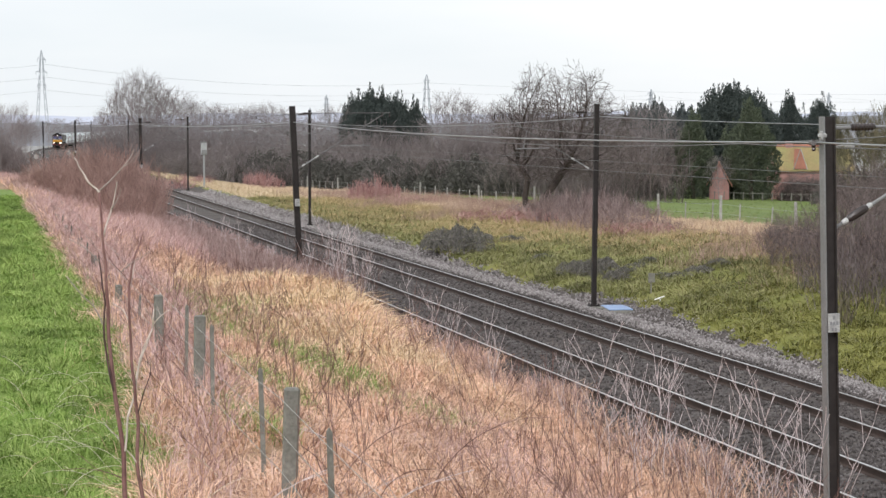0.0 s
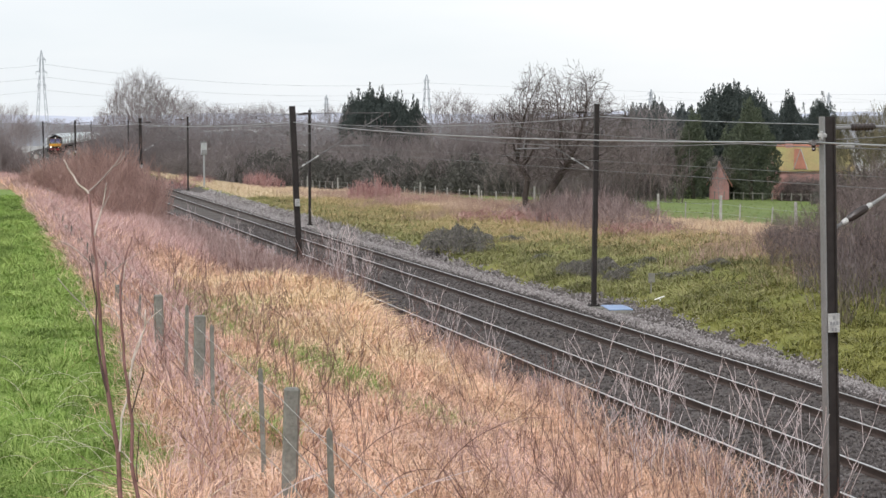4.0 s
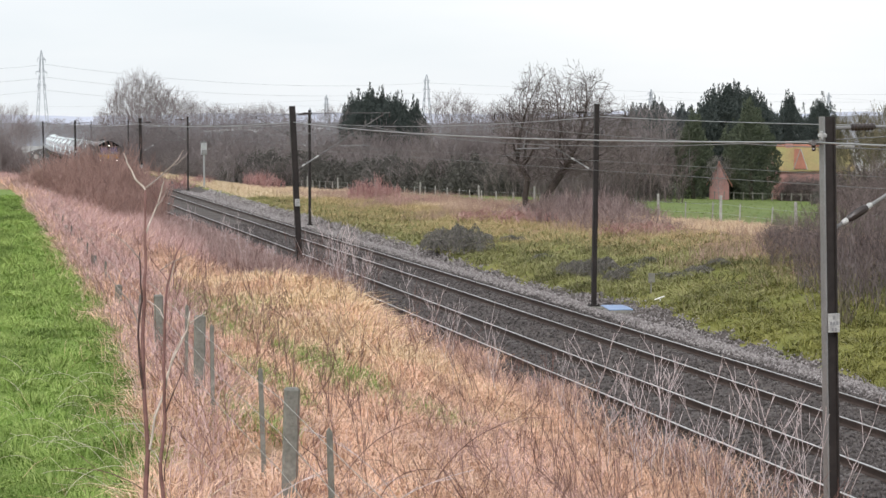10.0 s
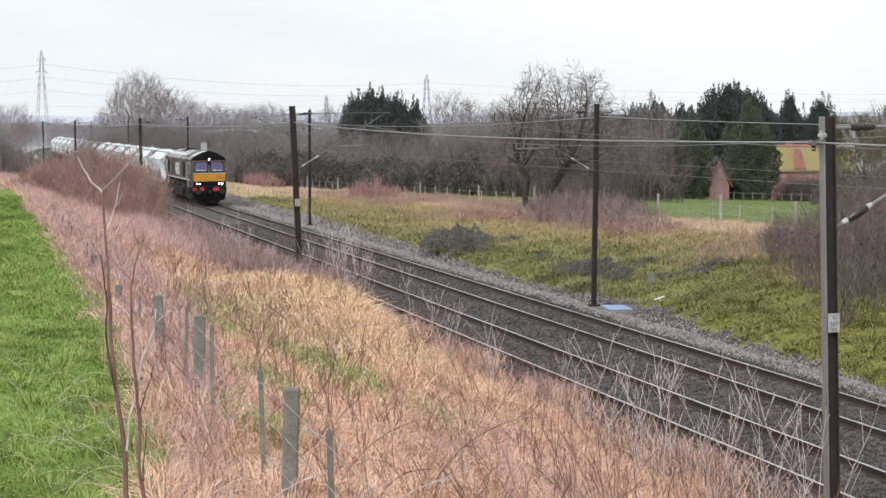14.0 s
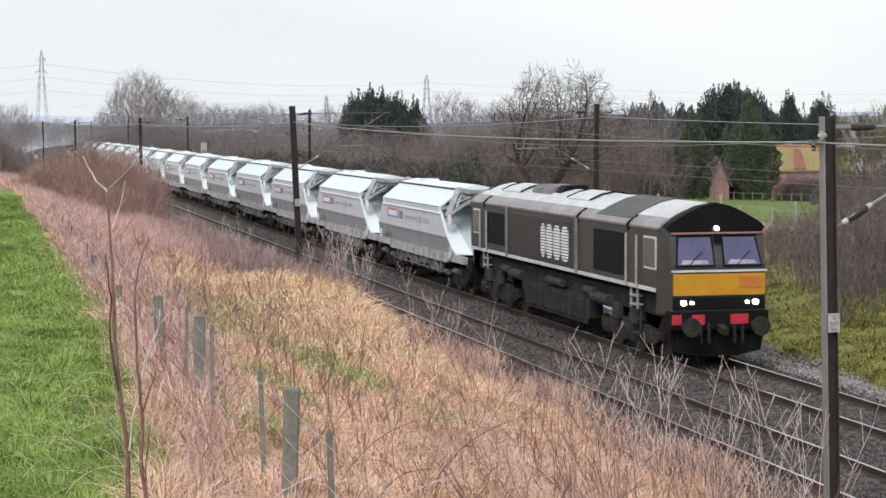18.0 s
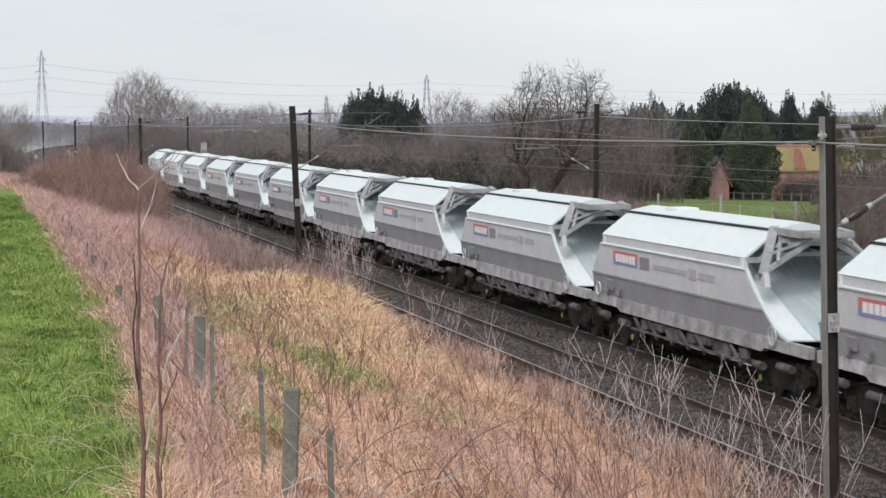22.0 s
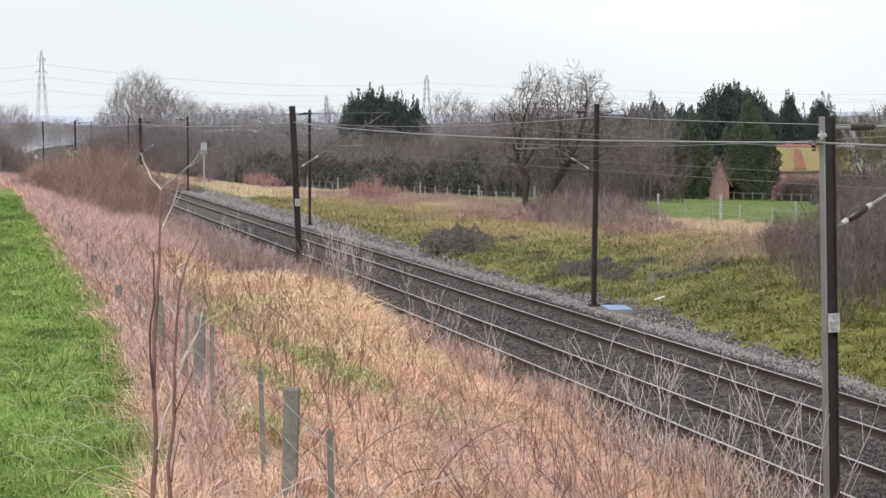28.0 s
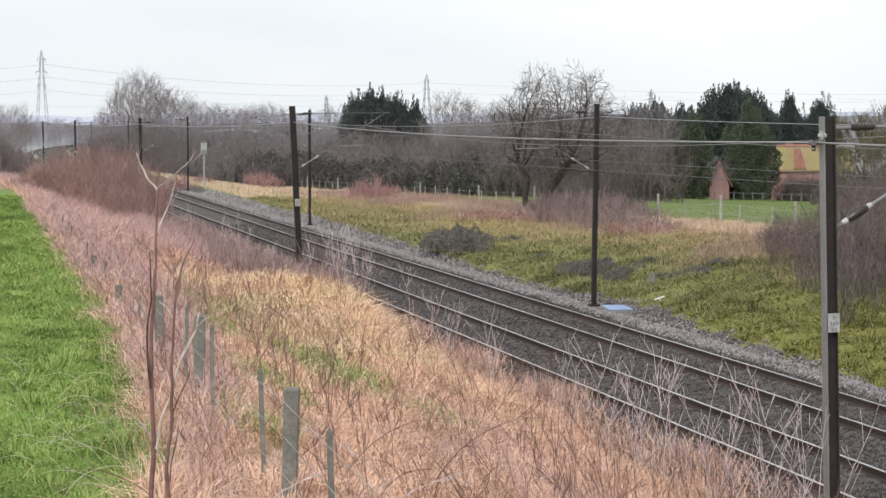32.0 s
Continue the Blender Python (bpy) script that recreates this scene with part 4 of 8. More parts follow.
def big_trees():
    # the bare oak on the far bank: a broad dome over two trunks
    def dome(rng, n):
        q = []
        while len(q) < n:
            p = rng.uniform(-1, 1, 3)
            if p @ p < 1 and p[2] > -0.62:
                u = p[0]
                c = np.array([1.9 + 4.5 * p[0], 3.6 * p[1], 4.75 + 4.2 * p[2] * (1 - 0.16 * max(0.0, u) ** 1.5)])
                az = math.atan2(p[2], p[0])
                if math.sqrt(p @ p) < 0.92 + 0.09 * math.sin(az * 7 + 3 * p[1]) + 0.08 * math.sin(az * 13 - 5 * p[1] + 1) and rng.random() < 0.22 + 0.78 * (p @ p):
                    q.append(c)
        return q
    segs = crowned(121, 4500, dome, [[(-0.25, 0, -0.2), (-0.35, 0.05, 1.2), (-0.15, 0.1, 2.2), (-0.9, 0.1, 3.4)], [(0.42, 0.05, -0.2), (0.75, 0, 0.9), (1.5, 0, 2.0), (2.4, 0.1, 3.2)]], 0.2, 0.26, 0.0098, 2.15, 3, 0.65, 0.6, 0.25, 4, 0.05)
    x, y = spot(940, 124)
    woody("bare_tree", segs, pose(x, y, land1(x, y)), M_BARK, "leafless spreading tree with a forked trunk on the bank", "tree", 4, M_OAKTWIG, least=0.0075)
    # tall bare trees beyond the curve, and along the hedge
    def fan(wide, low):
        # an upswept crown: broad and rounded above, narrowing to the trunk
        def inside(rng, n):
            q = []
            while len(q) < n:
                h = rng.uniform(low, 1.0)
                t = (h - low) / (1 - low)
                rad = wide * min(1.0, 0.25 + 1.5 * t) * math.sqrt(max(0.0, 1 - max(0.0, (t - 0.45) / 0.56) ** 2.2))
                az, u = rng.uniform(0, 6.283), math.sqrt(rng.random())
                q.append((rad * u * math.cos(az), rad * u * math.sin(az), 12.0 * h))
            return q
        return inside
    kinds = [crowned(140 + i, 950, fan(w, lo), [[(0, 0, -0.2), (0.1, 0, 1.5), (0.05 * i - 0.1, 0.1, 12.0 * lo + 0.4)]], 0.45, 0.58, 0.0115, 2.25, 5, 1.6, 0.10, 0.9, 2, 0.4) for i, (w, lo) in enumerate(((3.6, 0.2), (4.4, 0.22), (3.2, 0.16), (4.0, 0.26)))]
    protos = []
    for i, sg in enumerate(kinds):
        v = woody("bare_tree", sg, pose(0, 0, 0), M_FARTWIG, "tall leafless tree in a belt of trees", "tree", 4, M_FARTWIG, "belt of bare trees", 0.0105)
        protos.append(v)
    rng = random.Random(44)
    places = []
    for px in range(182, 566, 14):
        h = float(np.interp(px, [176, 205, 240, 285, 306, 330, 460, 500, 560], [6.2, 9.0, 11.6, 11.8, 10.6, 9.2, 9.6, 9.0, 7.8]))
        places.append((px + rng.uniform(-4, 4), rng.uniform(266, 308), h * rng.uniform(0.94, 1.04)))
    for start, stop, step, dist, h in ((575, 600, 20, 305, 9.0), (775, 862, 22, 262, 10.6), (880, 1080, 15, 266, 9.6), (1075, 1185, 26, 242, 8.8), (-20, 40, 18, 255, 7.4)):
        for px in range(start, stop, step):
            places.append((px, dist + rng.uniform(-15, 15), h * rng.uniform(0.9, 1.1)))
    places.append((1272, 235, 4.6))
    for px in range(30, 215, 9):
        for dist in (640, 760):
            x, y = spot(px, dist)
            if np.hypot(_CX - x, _CY - y).min() > 14:
                places.append((px + rng.uniform(-4, 4), dist + rng.uniform(-10, 10), rng.uniform(7.5, 10.5)))
    for k, (px, dist, h) in enumerate(places):
        x, y = spot(px, dist)
        m = pose(x, y, land1(x, y), 0, 0, 77 * k) @ Matrix.Scale(h / 12.0, 4)
        ob = protos[k] if k < 4 else copy_thing(protos[k % 4], pose(0, 0, 0))
        ob.matrix_basis = m


big_trees()


def willows():
    first = woody("willow_tree", bare_tree(48, 9.0, 0.6, 0.16, 6, (3, 4), 0.76), pose(0, 0, 0), M_WILLOW, "leafless yellowish willow beyond the paddock", "tree", 4, M_WILLOW, "yellowish willows", 0.012)
    for k, (px, dist, h) in enumerate(((1508, 190, 9.0), (1530, 205, 10.0), (1550, 195, 10.5), (1575, 200, 10.0), (1600, 190, 10.0), (1490, 215, 8.5))):
        x, y = spot(px, dist)
        ob = first if k == 0 else copy_thing(first, pose(0, 0, 0))
        ob.matrix_basis = pose(x, y, land1(x, y), 0, 0, 61 * k) @ Matrix.Scale(h / 9.0, 4)


willows()


def hedges():
    # the dense leafless wood edge behind the far fence
    kinds = []
    for i in range(6):
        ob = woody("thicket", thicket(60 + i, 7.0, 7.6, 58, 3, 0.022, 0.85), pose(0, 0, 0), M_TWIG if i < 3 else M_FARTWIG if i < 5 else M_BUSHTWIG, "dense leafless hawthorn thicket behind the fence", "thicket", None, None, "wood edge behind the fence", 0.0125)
        kinds.append(ob)
    rng = random.Random(9)
    k = 0
    spots = []
    for px in range(330, 1150, 23):
        for row in range(2):
            dist = 250 - 55 * (px - 330) / 870 + row * 26 + rng.uniform(-6, 6)
            spots.append((px + rng.uniform(-10, 10), dist, rng.uniform(0.7, 1.15) * (0.9 + 0.14 * row)))
    for px in range(335, 1180, 30):
        spots.append((px + rng.uniform(-12, 12), (292 if not 600 < px < 770 else 282) + rng.uniform(-8, 8), rng.uniform(1.2, 1.4) if not 600 < px < 770 else rng.uniform(1.15, 1.35)))
    for px in range(598, 775, 12):
        spots.append((px, 287, rng.uniform(1.15, 1.45)))
    for px in range(182, 335, 13):
        for row in range(3):
            spots.append((px + rng.uniform(-8, 8), 262 + row * 14, rng.uniform(0.8, 1.15)))
    for px in range(-78, -10, 12):
        for row in range(3):
            spots.append((px, 210 + 40 * row, rng.uniform(0.75, 1.0)))
    for px in range(1560, 1660, 26):
        spots.append((px, rng.uniform(105, 150), rng.uniform(0.6, 0.85)))
    used = set()
    for px, dist, h in spots:
        x, y = spot(px, dist)
        row = (0, 1, 2)[rng.randrange(3)] if k % 3 == 0 else (3, 4)[rng.randrange(2)] if k % 3 == 2 else rng.randrange(5)
        if px < 20:
            row = 3 + k % 2
        if 790 < px < 1060:
            row = k % 3
        if px > 1500 or 1060 < px < 1195 and k % 3:
            row = 5
        if 790 < px < 1190:
            h *= 1.4
        m = pose(x, y, land1(x, y), 0, 0, rng.uniform(0, 360)) @ Matrix.Diagonal((1.0, 1.0, h, 1))
        if row not in used:
            used.add(row)
            kinds[row].matrix_basis = m
        else:
            o = copy_thing(kinds[row], pose(0, 0, 0))
            o.matrix_basis = m
        k += 1


hedges()


def evergreen(seed):
    """A broad dark bush: small leaves over an uneven dome."""
    rng = np.random.default_rng(seed)
    n = 15000
    az, u, lift = rng.uniform(0, 2 * math.pi, n), rng.random(n) ** 0.5, rng.random(n)
    lob = 1 + 0.20 * np.sin(az * 3 + seed) + 0.15 * np.sin(az * 7 - seed)
    px, py = 2.6 * u * lob * np.cos(az), 2.6 * u * lob * np.sin(az)
    dome = 4.2 * np.sqrt(np.clip(1 - u ** 2.4, 0, 1)) * (0.8 + 0.16 * np.sin(px * 2.3 + seed) * np.sin(py * 2.0) + 0.10 * np.sin(px * 5.1 - py * 4.0))
    c = np.stack([px, py, dome * (0.12 + 0.9 * lift ** 0.55)], -1) + rng.normal(0, 0.10, (n, 3))
    d = rng.normal(0, 1, (n, 3)) + np.array([0, 0, 0.4])
    d /= np.linalg.norm(d, axis=1)[:, None]
    e = np.cross(d, rng.normal(0, 1, (n, 3)))
    e /= np.linalg.norm(e, axis=1)[:, None] + 1e-9
    ln = rng.uniform(0.07, 0.19, n)[:, None]
    v = np.stack([c - e * ln * 0.45, c + e * ln * 0.45, c + d * ln], 1).reshape(-1, 3)
    top = empty("evergreen_bush", pose(0, 0, 0), "dark ivy-green bush in the wood edge", "bush", "dark bushes in the wood edge")
    arrays("foliage", v, np.arange(len(v)).reshape(-1, 3), M_IVY, top)
    vv, f = tube_arrays(thicket(seed, 4.6, 4.4, 26, 3, 0.02, 0.6), least=0.014)
    arrays("stem_tangle", vv, f, M_TWIG, top)
    return top


def dark_bushes():
    kinds = [evergreen(300 + i) for i in range(3)]
    for k, (px, dist, w, h) in enumerate(((430, 243, 1.0, 0.95), (468, 240, 1.2, 1.05), (500, 238, 1.1, 0.95), (538, 236, 1.2, 1.1), (572, 232, 1.1, 0.95), (650, 226, 1.1, 0.9), (690, 224, 1.2, 1.0), (735, 220, 1.1, 0.85), (790, 216, 1.2, 0.95), (835, 212, 1.2, 1.05), (880, 210, 1.1, 0.85), (1095, 205, 1.1, 0.8), (1140, 204, 1.1, 0.75), (610, 230, 1.0, 0.8), (395, 250, 0.9, 0.75), (360, 256, 0.9, 0.8), (1412, 246, 0.7, 0.5), (1430, 245, 0.75, 0.6), (1450, 244, 0.7, 0.62), (1488, 215, 1.0, 0.85), (1515, 205, 1.0, 0.95), (1542, 200, 1.0, 0.9), (1566, 195, 1.0, 0.9))):
        x, y = spot(px, dist)
        ob = kinds[k] if k < 3 else copy_thing(kinds[k % 3], pose(0, 0, 0))
        ob.matrix_basis = pose(x, y, land1(x, y), 0, 0, 83 * k) @ Matrix.Diagonal((w, w, h, 1))


dark_bushes()


def conifer(name, seed, x, y, height, radius, material, sharp, label):
    """A dense conifer: a trunk and a crown of many small upright sprays; sharp: where the top begins to taper."""
    rng = np.random.default_rng(seed)
    top = empty(name, pose(x, y, land1(x, y)), label, "conifer tree", "dark conifers")
    bar_bm = B()
    bar(bar_bm, (0, 0, -0.2), (0, 0, height * 0.5), 0.5, 0.5, 8)
    part("trunk", bar_bm, M_BARK, top)

    def reach(h, az):
        r = np.minimum(1, np.clip((1 - h) / (1 - sharp), 0, 1) ** 0.72) * (0.72 + 0.28 * np.minimum(1, h / 0.3))
        return radius * r * (1 + 0.16 * np.sin(az * 3 + h * 7 + seed) + 0.13 * np.sin(az * 5 - h * 19 + seed * 2) + 0.08 * np.sin(h * 43 + az * 5))
    n = int(950 * height * radius)
    h, az = rng.random(n) ** 0.92, rng.uniform(0, 2 * math.pi, n)
    r = reach(h, az) * (0.70 + 0.30 * np.sqrt(rng.random(n)))
    c = np.stack([r * np.cos(az), r * np.sin(az), h * height], -1)
    ln = rng.uniform(0.10, 0.28, n)
    # pointed shoots standing out of the crown's upper surface
    m = int(24 * radius)
    sh, sa = rng.uniform(sharp * 0.9, 0.985, m), rng.uniform(0, 2 * math.pi, m)
    sr, sl = reach(sh, sa) * rng.uniform(0.25, 1.0, m), rng.uniform(0.9, 2.6, m)
    t, k = rng.random((m, 60)), rng.uniform(0, 2 * math.pi, (m, 60))
    w = 0.36 * (1 - t) ** 0.9
    s = np.stack([(sr * np.cos(sa))[:, None] + w * np.cos(k), (sr * np.sin(sa))[:, None] + w * np.sin(k), (sh * height)[:, None] - 0.3 + t * sl[:, None]], -1).reshape(-1, 3)
    c, az, ln = np.concatenate([c, s]), np.concatenate([az, k.ravel()]), np.concatenate([ln, rng.uniform(0.12, 0.32, m * 60)])
    n = len(c)
    out = np.stack([np.cos(az) * 0.55, np.sin(az) * 0.55, np.full(n, 1.0)], -1) + rng.normal(0, 0.30, (n, 3))
    out /= np.linalg.norm(out, axis=1)[:, None]
    side = np.cross(out, rng.normal(0, 1, (n, 3)))
    side /= np.linalg.norm(side, axis=1)[:, None] + 1e-9
    ln = ln[:, None]
    v = np.stack([c - side * ln * 0.32, c + side * ln * 0.32, c + out * ln], 1).reshape(-1, 3)
    arrays("crown", v, np.arange(len(v)).reshape(-1, 3), material, top)
    return top


def conifers():
    house = [(1227, 238, 8.7, 2.05, 0.62), (1329, 243, 10.0, 2.85, 0.66)]
    tall = [(1297, 268, 13.2, 3.4, 0.78), (1268, 266, 12.3, 3.0, 0.8), (1328, 270, 12.6, 3.1, 0.8), (1250, 262, 11.4, 1.9, 0.74), (1350, 266, 11.5, 2.0, 0.74), (1310, 264, 12.4, 2.6, 0.8), (1283, 264, 12.8, 2.4, 0.8),
            (1397, 275, 12.3, 2.5, 0.58), (1386, 280, 10.8, 1.7, 0.55), (1452, 282, 12.0, 2.4, 0.55), (1440, 284, 11.0, 2.2, 0.6), (1475, 286, 10.2, 1.8, 0.55)]
    row = [(656, 300, 12.2, 2.1, 0.74), (634, 305, 11.3, 2.2, 0.74), (677, 303, 11.9, 2.1, 0.74), (703, 300, 11.5, 2.3, 0.72), (736, 298, 10.4, 2.0, 0.72), (624, 300, 10.8, 1.6, 0.72), (690, 294, 10.4, 2.4, 0.78), (645, 292, 10.6, 2.4, 0.78), (718, 294, 9.6, 2.2, 0.78)]
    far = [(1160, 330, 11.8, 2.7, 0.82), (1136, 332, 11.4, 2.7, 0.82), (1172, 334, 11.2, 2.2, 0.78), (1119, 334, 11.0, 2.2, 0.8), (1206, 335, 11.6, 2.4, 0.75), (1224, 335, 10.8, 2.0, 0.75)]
    k = 0
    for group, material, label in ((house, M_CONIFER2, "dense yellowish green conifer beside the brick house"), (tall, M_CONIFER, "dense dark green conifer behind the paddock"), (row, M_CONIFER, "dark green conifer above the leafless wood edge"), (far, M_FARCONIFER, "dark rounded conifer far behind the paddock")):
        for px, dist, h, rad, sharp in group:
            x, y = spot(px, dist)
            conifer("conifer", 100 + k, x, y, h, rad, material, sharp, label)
            k += 1


conifers()


def scrub_copies(kinds, sp):
    for k, (px, dist, sx, h) in enumerate(sp):
        x, y = spot(px, dist)
        m = pose(x, y, land1(x, y), 0, 0, 53 * k) @ Matrix.Diagonal((sx, sx, h, 1))
        if k < len(kinds):
            kinds[k].matrix_basis = m
        else:
            copy_thing(kinds[k % len(kinds)], pose(0, 0, 0)).matrix_basis = m


scrub_copies([woody("red_bush", thicket(80 + i, 5.2, 3.3, 130, 3, 0.009, 0.62), pose(0, 0, 0), M_REDTWIG, "dense red-brown leafless bush on the near bank", "bush", None, None, "red-brown bushes", 0.0062) for i in range(3)],
             [(85, 130, 0.8, 0.85), (105, 128, 1, 1.1), (128, 126, 1.1, 1.32), (152, 124, 1.1, 1.49), (178, 122, 1.1, 1.59), (203, 118, 1.1, 1.59), (226, 115, 0.85, 1.25), (244, 114, 0.55, 0.7), (68, 132, 0.7, 0.61), (140, 134, 1.1, 1.28), (165, 132, 1.1, 1.46), (190, 130, 1.1, 1.52), (215, 124, 1.1, 1.52), (115, 136, 1, 1.16), (236, 119, 0.7, 1.05), (256, 114, 0.4, 0.4), (160, 118, 1, 1.16), (190, 112, 1, 1.1), (212, 107, 0.8, 0.85)])
scrub_copies([woody("mauve_scrub", thicket(85 + i, 3.2, 1.7, 130, 2, 0.010, 0.50), pose(0, 0, 0), M_MAUVE, "low purplish leafless scrub beside the railway", "scrub", None, None, "purplish scrub beside the railway", 0.007) for i in range(2)],
             [(290, 108, 1.1, 1.0), (320, 103, 1.1, 1.15), (350, 99, 1.1, 1.2), (380, 95, 1.1, 1.15), (410, 91, 1.0, 1.1), (440, 87, 1.0, 1.0), (470, 84, 0.9, 0.95), (500, 80, 0.9, 0.9), (330, 92, 1.0, 0.8), (370, 86, 0.9, 0.75), (590, 70, 0.5, 0.7), (540, 70, 0.6, 0.8), (500, 72, 0.6, 0.8)]
             + [(px, off / (0.2224 + 0.975 * (px - 784) / 3736.2), 0.8, h) for px, off, h in [(p, 10.5, 1.0) for p in range(318, 572, 14)] + [(p, 11.7, 0.95) for p in range(310, 575, 14)] + [(p, 9.9, 1.1) for p in range(400, 560, 13)]])
scrub_copies([woody("mauve_scrub", thicket(87 + i, 3.2, 1.7, 110, 2, 0.010, 0.50), pose(0, 0, 0), M_DARKMAUVE, "low brownish mauve scrub under the bare tree", "scrub", None, None, "mauve scrub on the far bank", 0.007) for i in range(2)],
             [(1000, 118, 1.2, 1.35), (1030, 114, 1.2, 1.5), (1060, 112, 1.2, 1.5), (1090, 110, 1.1, 1.3), (1120, 106, 1.1, 1.0), (970, 120, 1.2, 1.0), (1150, 100, 1.0, 0.7), (920, 122, 1.1, 0.6), (1015, 110, 1.1, 1.0), (1045, 106, 1.1, 1.0), (1080, 102, 1.0, 0.8), (985, 112, 1.1, 0.8)])


def bramble(seed):
    """A low dense mound of leaves over tangled stems."""
    rng = np.random.default_rng(seed)
    n = 6200
    az, u = rng.uniform(0, 2 * math.pi, n), np.sqrt(rng.random(n))
    lob = 1 + 0.30 * np.sin(az * 3 + seed) + 0.22 * np.sin(az * 5 - seed * 2) + 0.12 * np.sin(az * 9 + seed)
    px, py = 1.5 * u * lob * np.cos(az), 1.5 * u * lob * np.sin(az)
    dome = 1.05 * np.sqrt(np.clip(1 - u ** 2, 0, 1)) * (0.85 + 0.22 * np.sin(px * 4 + seed) * np.sin(py * 3.3))
    pz = dome * (0.45 + 0.6 * rng.random(n) ** 0.5)
    c = np.stack([px, py, pz], -1)
    d = rng.normal(0, 1, (n, 3)) + np.array([0, 0, 0.5])
    d /= np.linalg.norm(d, axis=1)[:, None]
    s = np.cross(d, rng.normal(0, 1, (n, 3)))
    s /= np.linalg.norm(s, axis=1)[:, None] + 1e-9
    ln = rng.uniform(0.04, 0.10, n)[:, None]
    v = np.stack([c - s * ln * 0.5, c + s * ln * 0.5, c + d * ln], 1).reshape(-1, 3)
    top = empty("bramble", pose(0, 0, 0), "dark grey-green bramble mound on the mossy bank", "bramble", "bramble mounds")
    arrays("foliage", v, np.arange(len(v)).reshape(-1, 3), M_BRAMBLE, top)
    v, f = tube_arrays(thicket(seed, 2.9, 1.15, 34, 2, 0.009, 0.8), least=0.006)
    arrays("stem_tangle", v, f, M_TWIG, top)
    return top


scrub_copies([bramble(90 + i) for i in range(3)],
             [(780, 98, 0.65, 0.95), (828, 94, 0.62, 1.2), (803, 97, 0.65, 1.1), (1040, 79, 0.5, 0.6), (1066, 80, 0.5, 0.65), (852, 101, 0.4, 0.5), (1015, 81, 0.4, 0.45), (1088, 77, 0.35, 0.4), (1130, 80, 0.35, 0.3), (1108, 78, 0.3, 0.3), (1175, 76, 0.3, 0.22), (1205, 75, 0.35, 0.25), (1240, 76, 0.35, 0.28), (1275, 77, 0.3, 0.25), (960, 88, 0.3, 0.3), (1150, 82, 0.3, 0.25), (905, 100, 0.4, 0.3)])
scrub_copies([woody("bare_bush", thicket(95 + i, 4.4, 3.0, 130, 3, 0.0095, 0.8), pose(0, 0, 0), M_BUSHTWIG, "bare grey-brown bush on the far bank", "bush", None, None, "bare bushes on the far bank", 0.0045) for i in range(3)],
             [(1412, 78, 0.65, 0.75), (1435, 74, 0.65, 0.9), (1500, 70, 0.8, 1.05), (1530, 66, 1.0, 1.15), (1570, 64, 1.0, 1.25), (1385, 84, 0.45, 0.4), (5, 220, 1.0, 1.5), (20, 225, 0.9, 1.25), (34, 228, 0.7, 1.0), (46, 232, 0.6, 0.8), (12, 240, 1.0, 1.6), (40, 246, 0.8, 1.2), (1600, 62, 1, 1.2), (1000, 122, 0.9, 0.65), (1040, 118, 1.0, 0.8), (1075, 117, 0.9, 0.75), (1110, 116, 0.8, 0.5), (975, 124, 0.8, 0.5), (1550, 90, 1.1, 1.1), (1520, 95, 1.0, 1.0), (1398, 246, 0.8, 1.35), (1410, 244, 0.9, 1.6), (1425, 244, 1.0, 1.55), (1440, 242, 1.0, 1.5), (1455, 246, 1.0, 1.5), (1470, 230, 1.1, 1.1), (1490, 225, 1.1, 1.3), (1510, 200, 1.1, 1.3), (1535, 190, 1.2, 1.4), (1560, 180, 1.2, 1.4)])
scrub_copies([woody("pink_scrub", thicket(105 + i, 3.6, 1.7, 60, 3, 0.012, 0.6), pose(0, 0, 0), M_REDSCRUB, "pinkish leafless scrub along the fence", "scrub", None, None, "pink scrub", 0.010) for i in range(2)],
             [(655, 160, 0.85, 1.55), (678, 158, 0.75, 1.35), (640, 165, 0.6, 1.0), (464, 215, 0.9, 1.6), (447, 225, 0.7, 1.3), (482, 210, 0.7, 1.2), (1130, 96, 1, 0.45), (950, 112, 1.2, 0.6), (870, 118, 1.2, 0.6), (300, 200, 1.5, 1.0), (340, 210, 1.3, 0.8), (720, 150, 1.2, 0.6)])

scrub_copies([woody("pale_bush", thicket(108 + i, 2.4, 2.6, 9, 3, 0.011, 0.8), pose(0, 0, 0), M_TWIG, "thin pale twiggy bush beside the mast", "bush", None, None, "pale twiggy bushes", 0.005) for i in range(2)],
             [(1500, 61, 1.0, 1.0), (1530, 60, 1.0, 1.15), (1556, 62, 1.0, 1.1), (1375, 74, 0.6, 0.6)])
scrub_copies([woody("mossy_stump", thicket(112, 0.7, 1.7, 16, 2, 0.032, 0.3), pose(0, 0, 0), M_WILLOW, "low many-stemmed mossy bush on the bank", "bush", None, None, "", 0.012)], [(1497, 58, 1.0, 1.0)])


